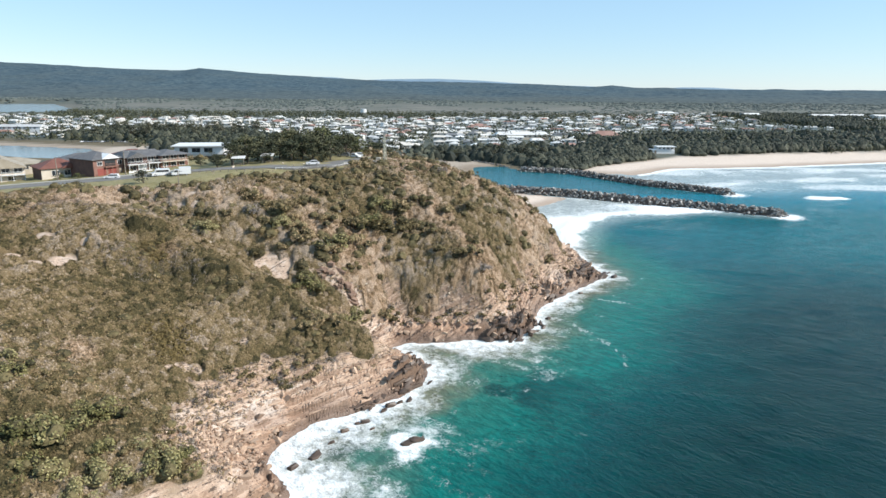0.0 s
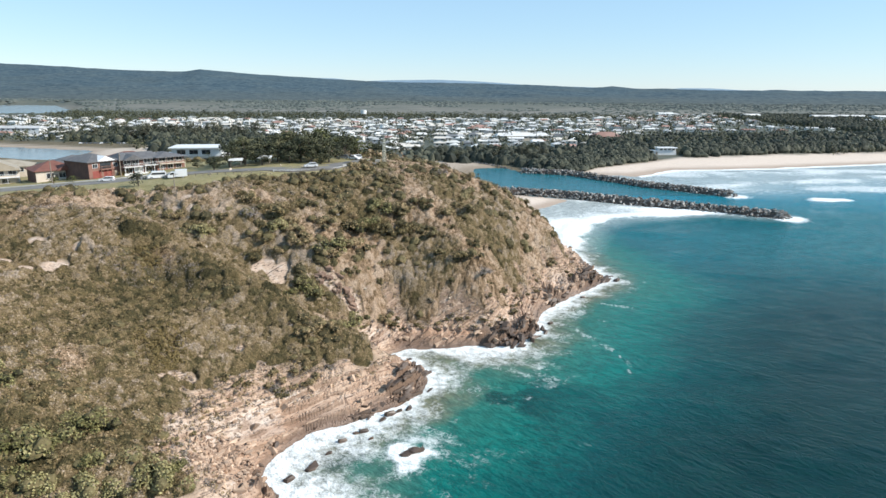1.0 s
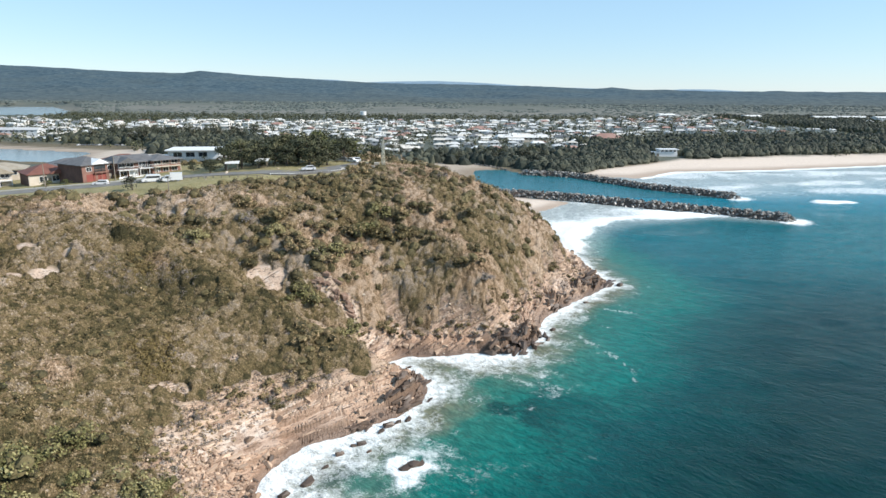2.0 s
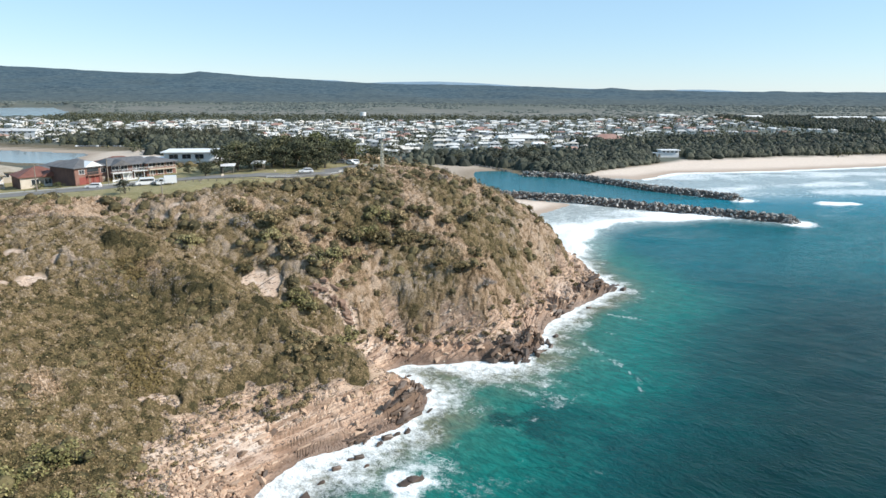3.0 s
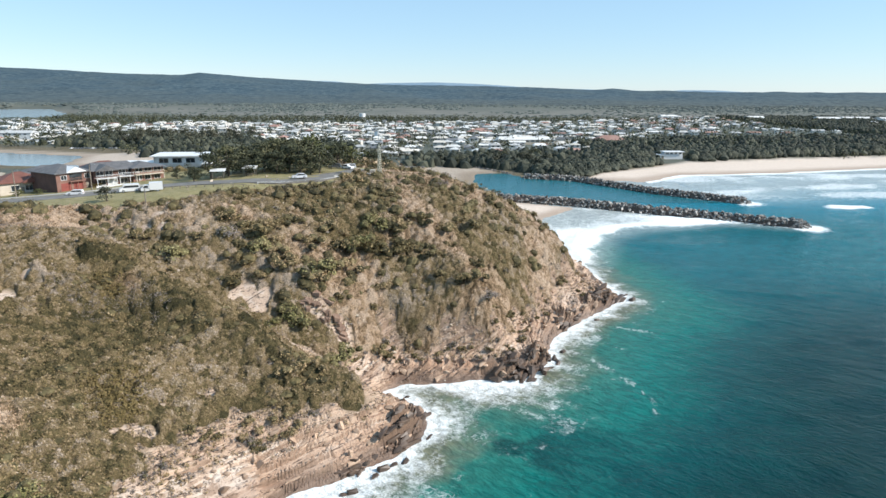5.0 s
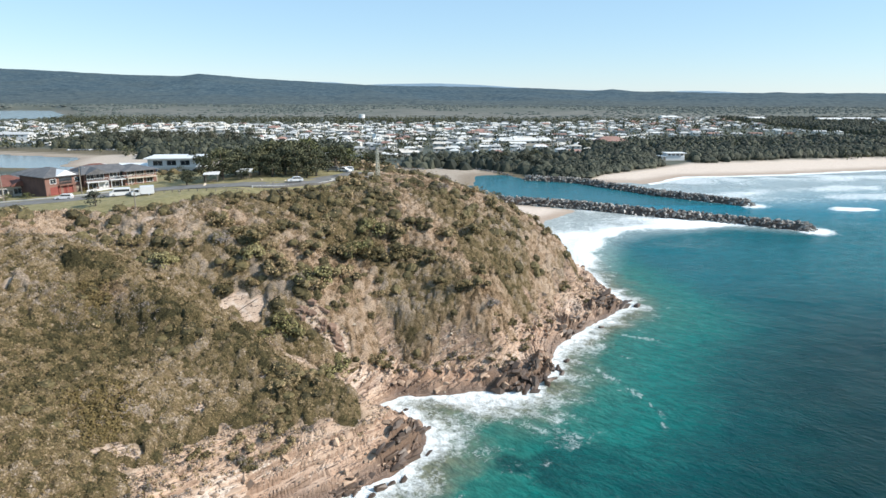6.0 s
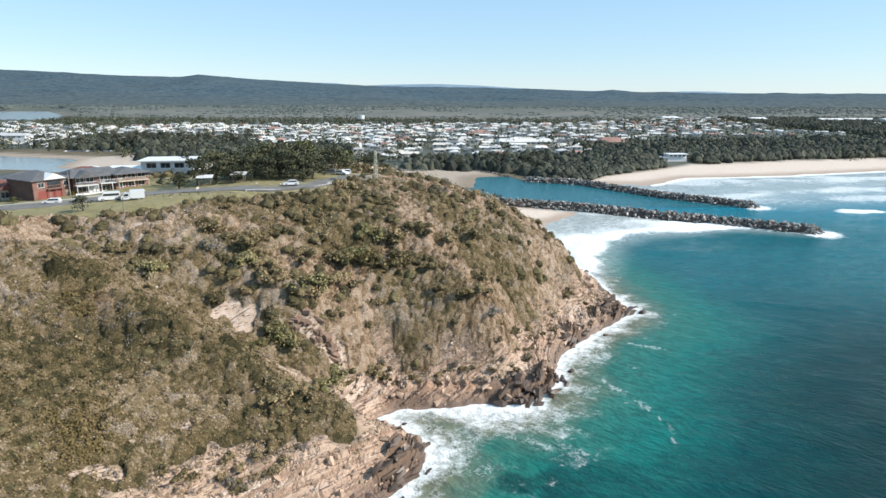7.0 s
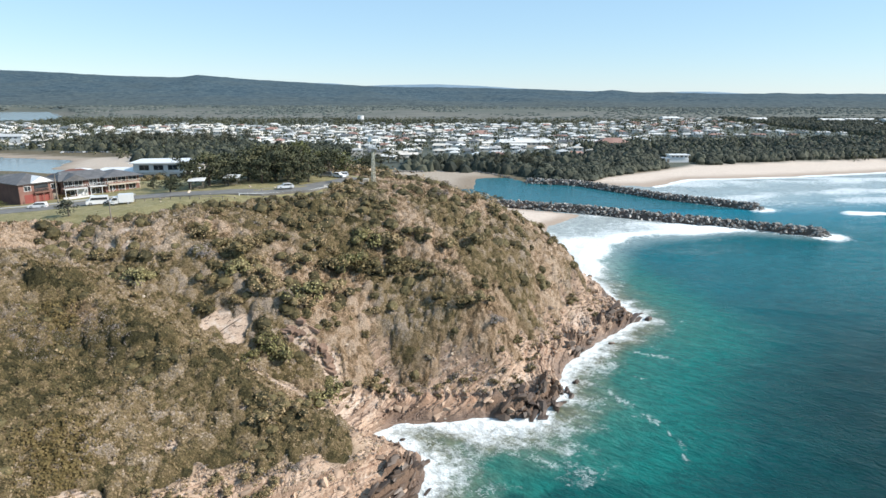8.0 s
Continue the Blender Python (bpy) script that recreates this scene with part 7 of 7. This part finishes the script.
big_building("red_roofed_hall", "large hall with a terracotta roof in the town", 172, 745, 5, 34, 18, 6.5, 5, CREAM, ROOFS[3])
big_building("long_hall", "long low hall with a white roof in the town", 62, 760, 3, 62, 22, 5.5, 3.0, CREAM, ROOFS[0], 3.0)
big_building("riverside_hall", "large white riverside hall", -560, 800, 6, 52, 20, 8, 2.5, WHITE, ROOFS[1], 2.0)
for x, y, w in [(770, 1350, 46), (830, 1365, 60), (900, 1350, 40), (640, 1380, 34), (470, 1420, 34)]:
    big_building("warehouse", "long pale-roofed warehouse beside the plain", x, y, 3, w, 26, 7, 3, WHITE, ROOFS[0], 0.0)
tank = thing("water_tower", "white water tower above the trees", "water tower", pose(-164, 1300, gz(-164, 1300)))
part("tank", Shape().rod((0, 0, 8.5), (0, 0, 15.5), 6.0, 6.0, 16), WHITE, tank)
for a in range(6):
    part("column", Shape().rod((5 * math.cos(a), 5 * math.sin(a), -1), (5 * math.cos(a), 5 * math.sin(a), 8.5), 0.5, 0.5, 6), CONCRETE, tank)

# cars along the far foreshore
first = car(-405, 709, 80, CARWHITE, "car parked in a row on the foreshore")
tagged(first, group="foreshore car park")
dark = car(-401, 709.3, 84, CARGREY, "dark car parked in a row on the foreshore")
tagged(dark, group="foreshore car park")
for k in range(44):
    x, y = -397 + 3.7 * k + rng.normal(0, 0.4), 709 + rng.normal(0, 0.6) + 0.02 * k
    if rng.random() < 0.85:
        copy_thing(first if rng.random() < 0.28 else dark, pose(x, y, gz(x, y) + 0.12, 0, 0, 82 + rng.normal(0, 5)))

# ---- woods of the far plain ----
y = 1240 + 2000 * rng.random(26000) ** 1.1
x = y * rng.uniform(-0.78, 0.78, len(y))
keep = (fbm(x, y, 260, 3, 181) + 0.5 * smooth(2200, 2600, y) > rng.uniform(0.35, 0.62, len(y))) & ((y < 1400) | (y > 1900) | (rng.random(len(y)) < 0.3)) & (y > 1240 + 1000 * np.maximum(0, x / y - 0.08))
x, y = x[keep], y[keep]
z = heights_at(x, y)
ok = z > 0.5
x, y, z = x[ok], y[ok], z[ok]
big = rng.uniform(3.0, 6, len(x)) * (y / 1900) ** 0.6
stuff("far_woods", joined("far_woods", DOMES, np.column_stack([x, y, z - 1]), np.column_stack([big * 1.4, big * 1.4, big * 0.7]), rng.uniform(0, 6.28, len(x)), np.zeros(len(x)), FARWOOD), "forest canopy stretching across the plain to the hills", "forest")
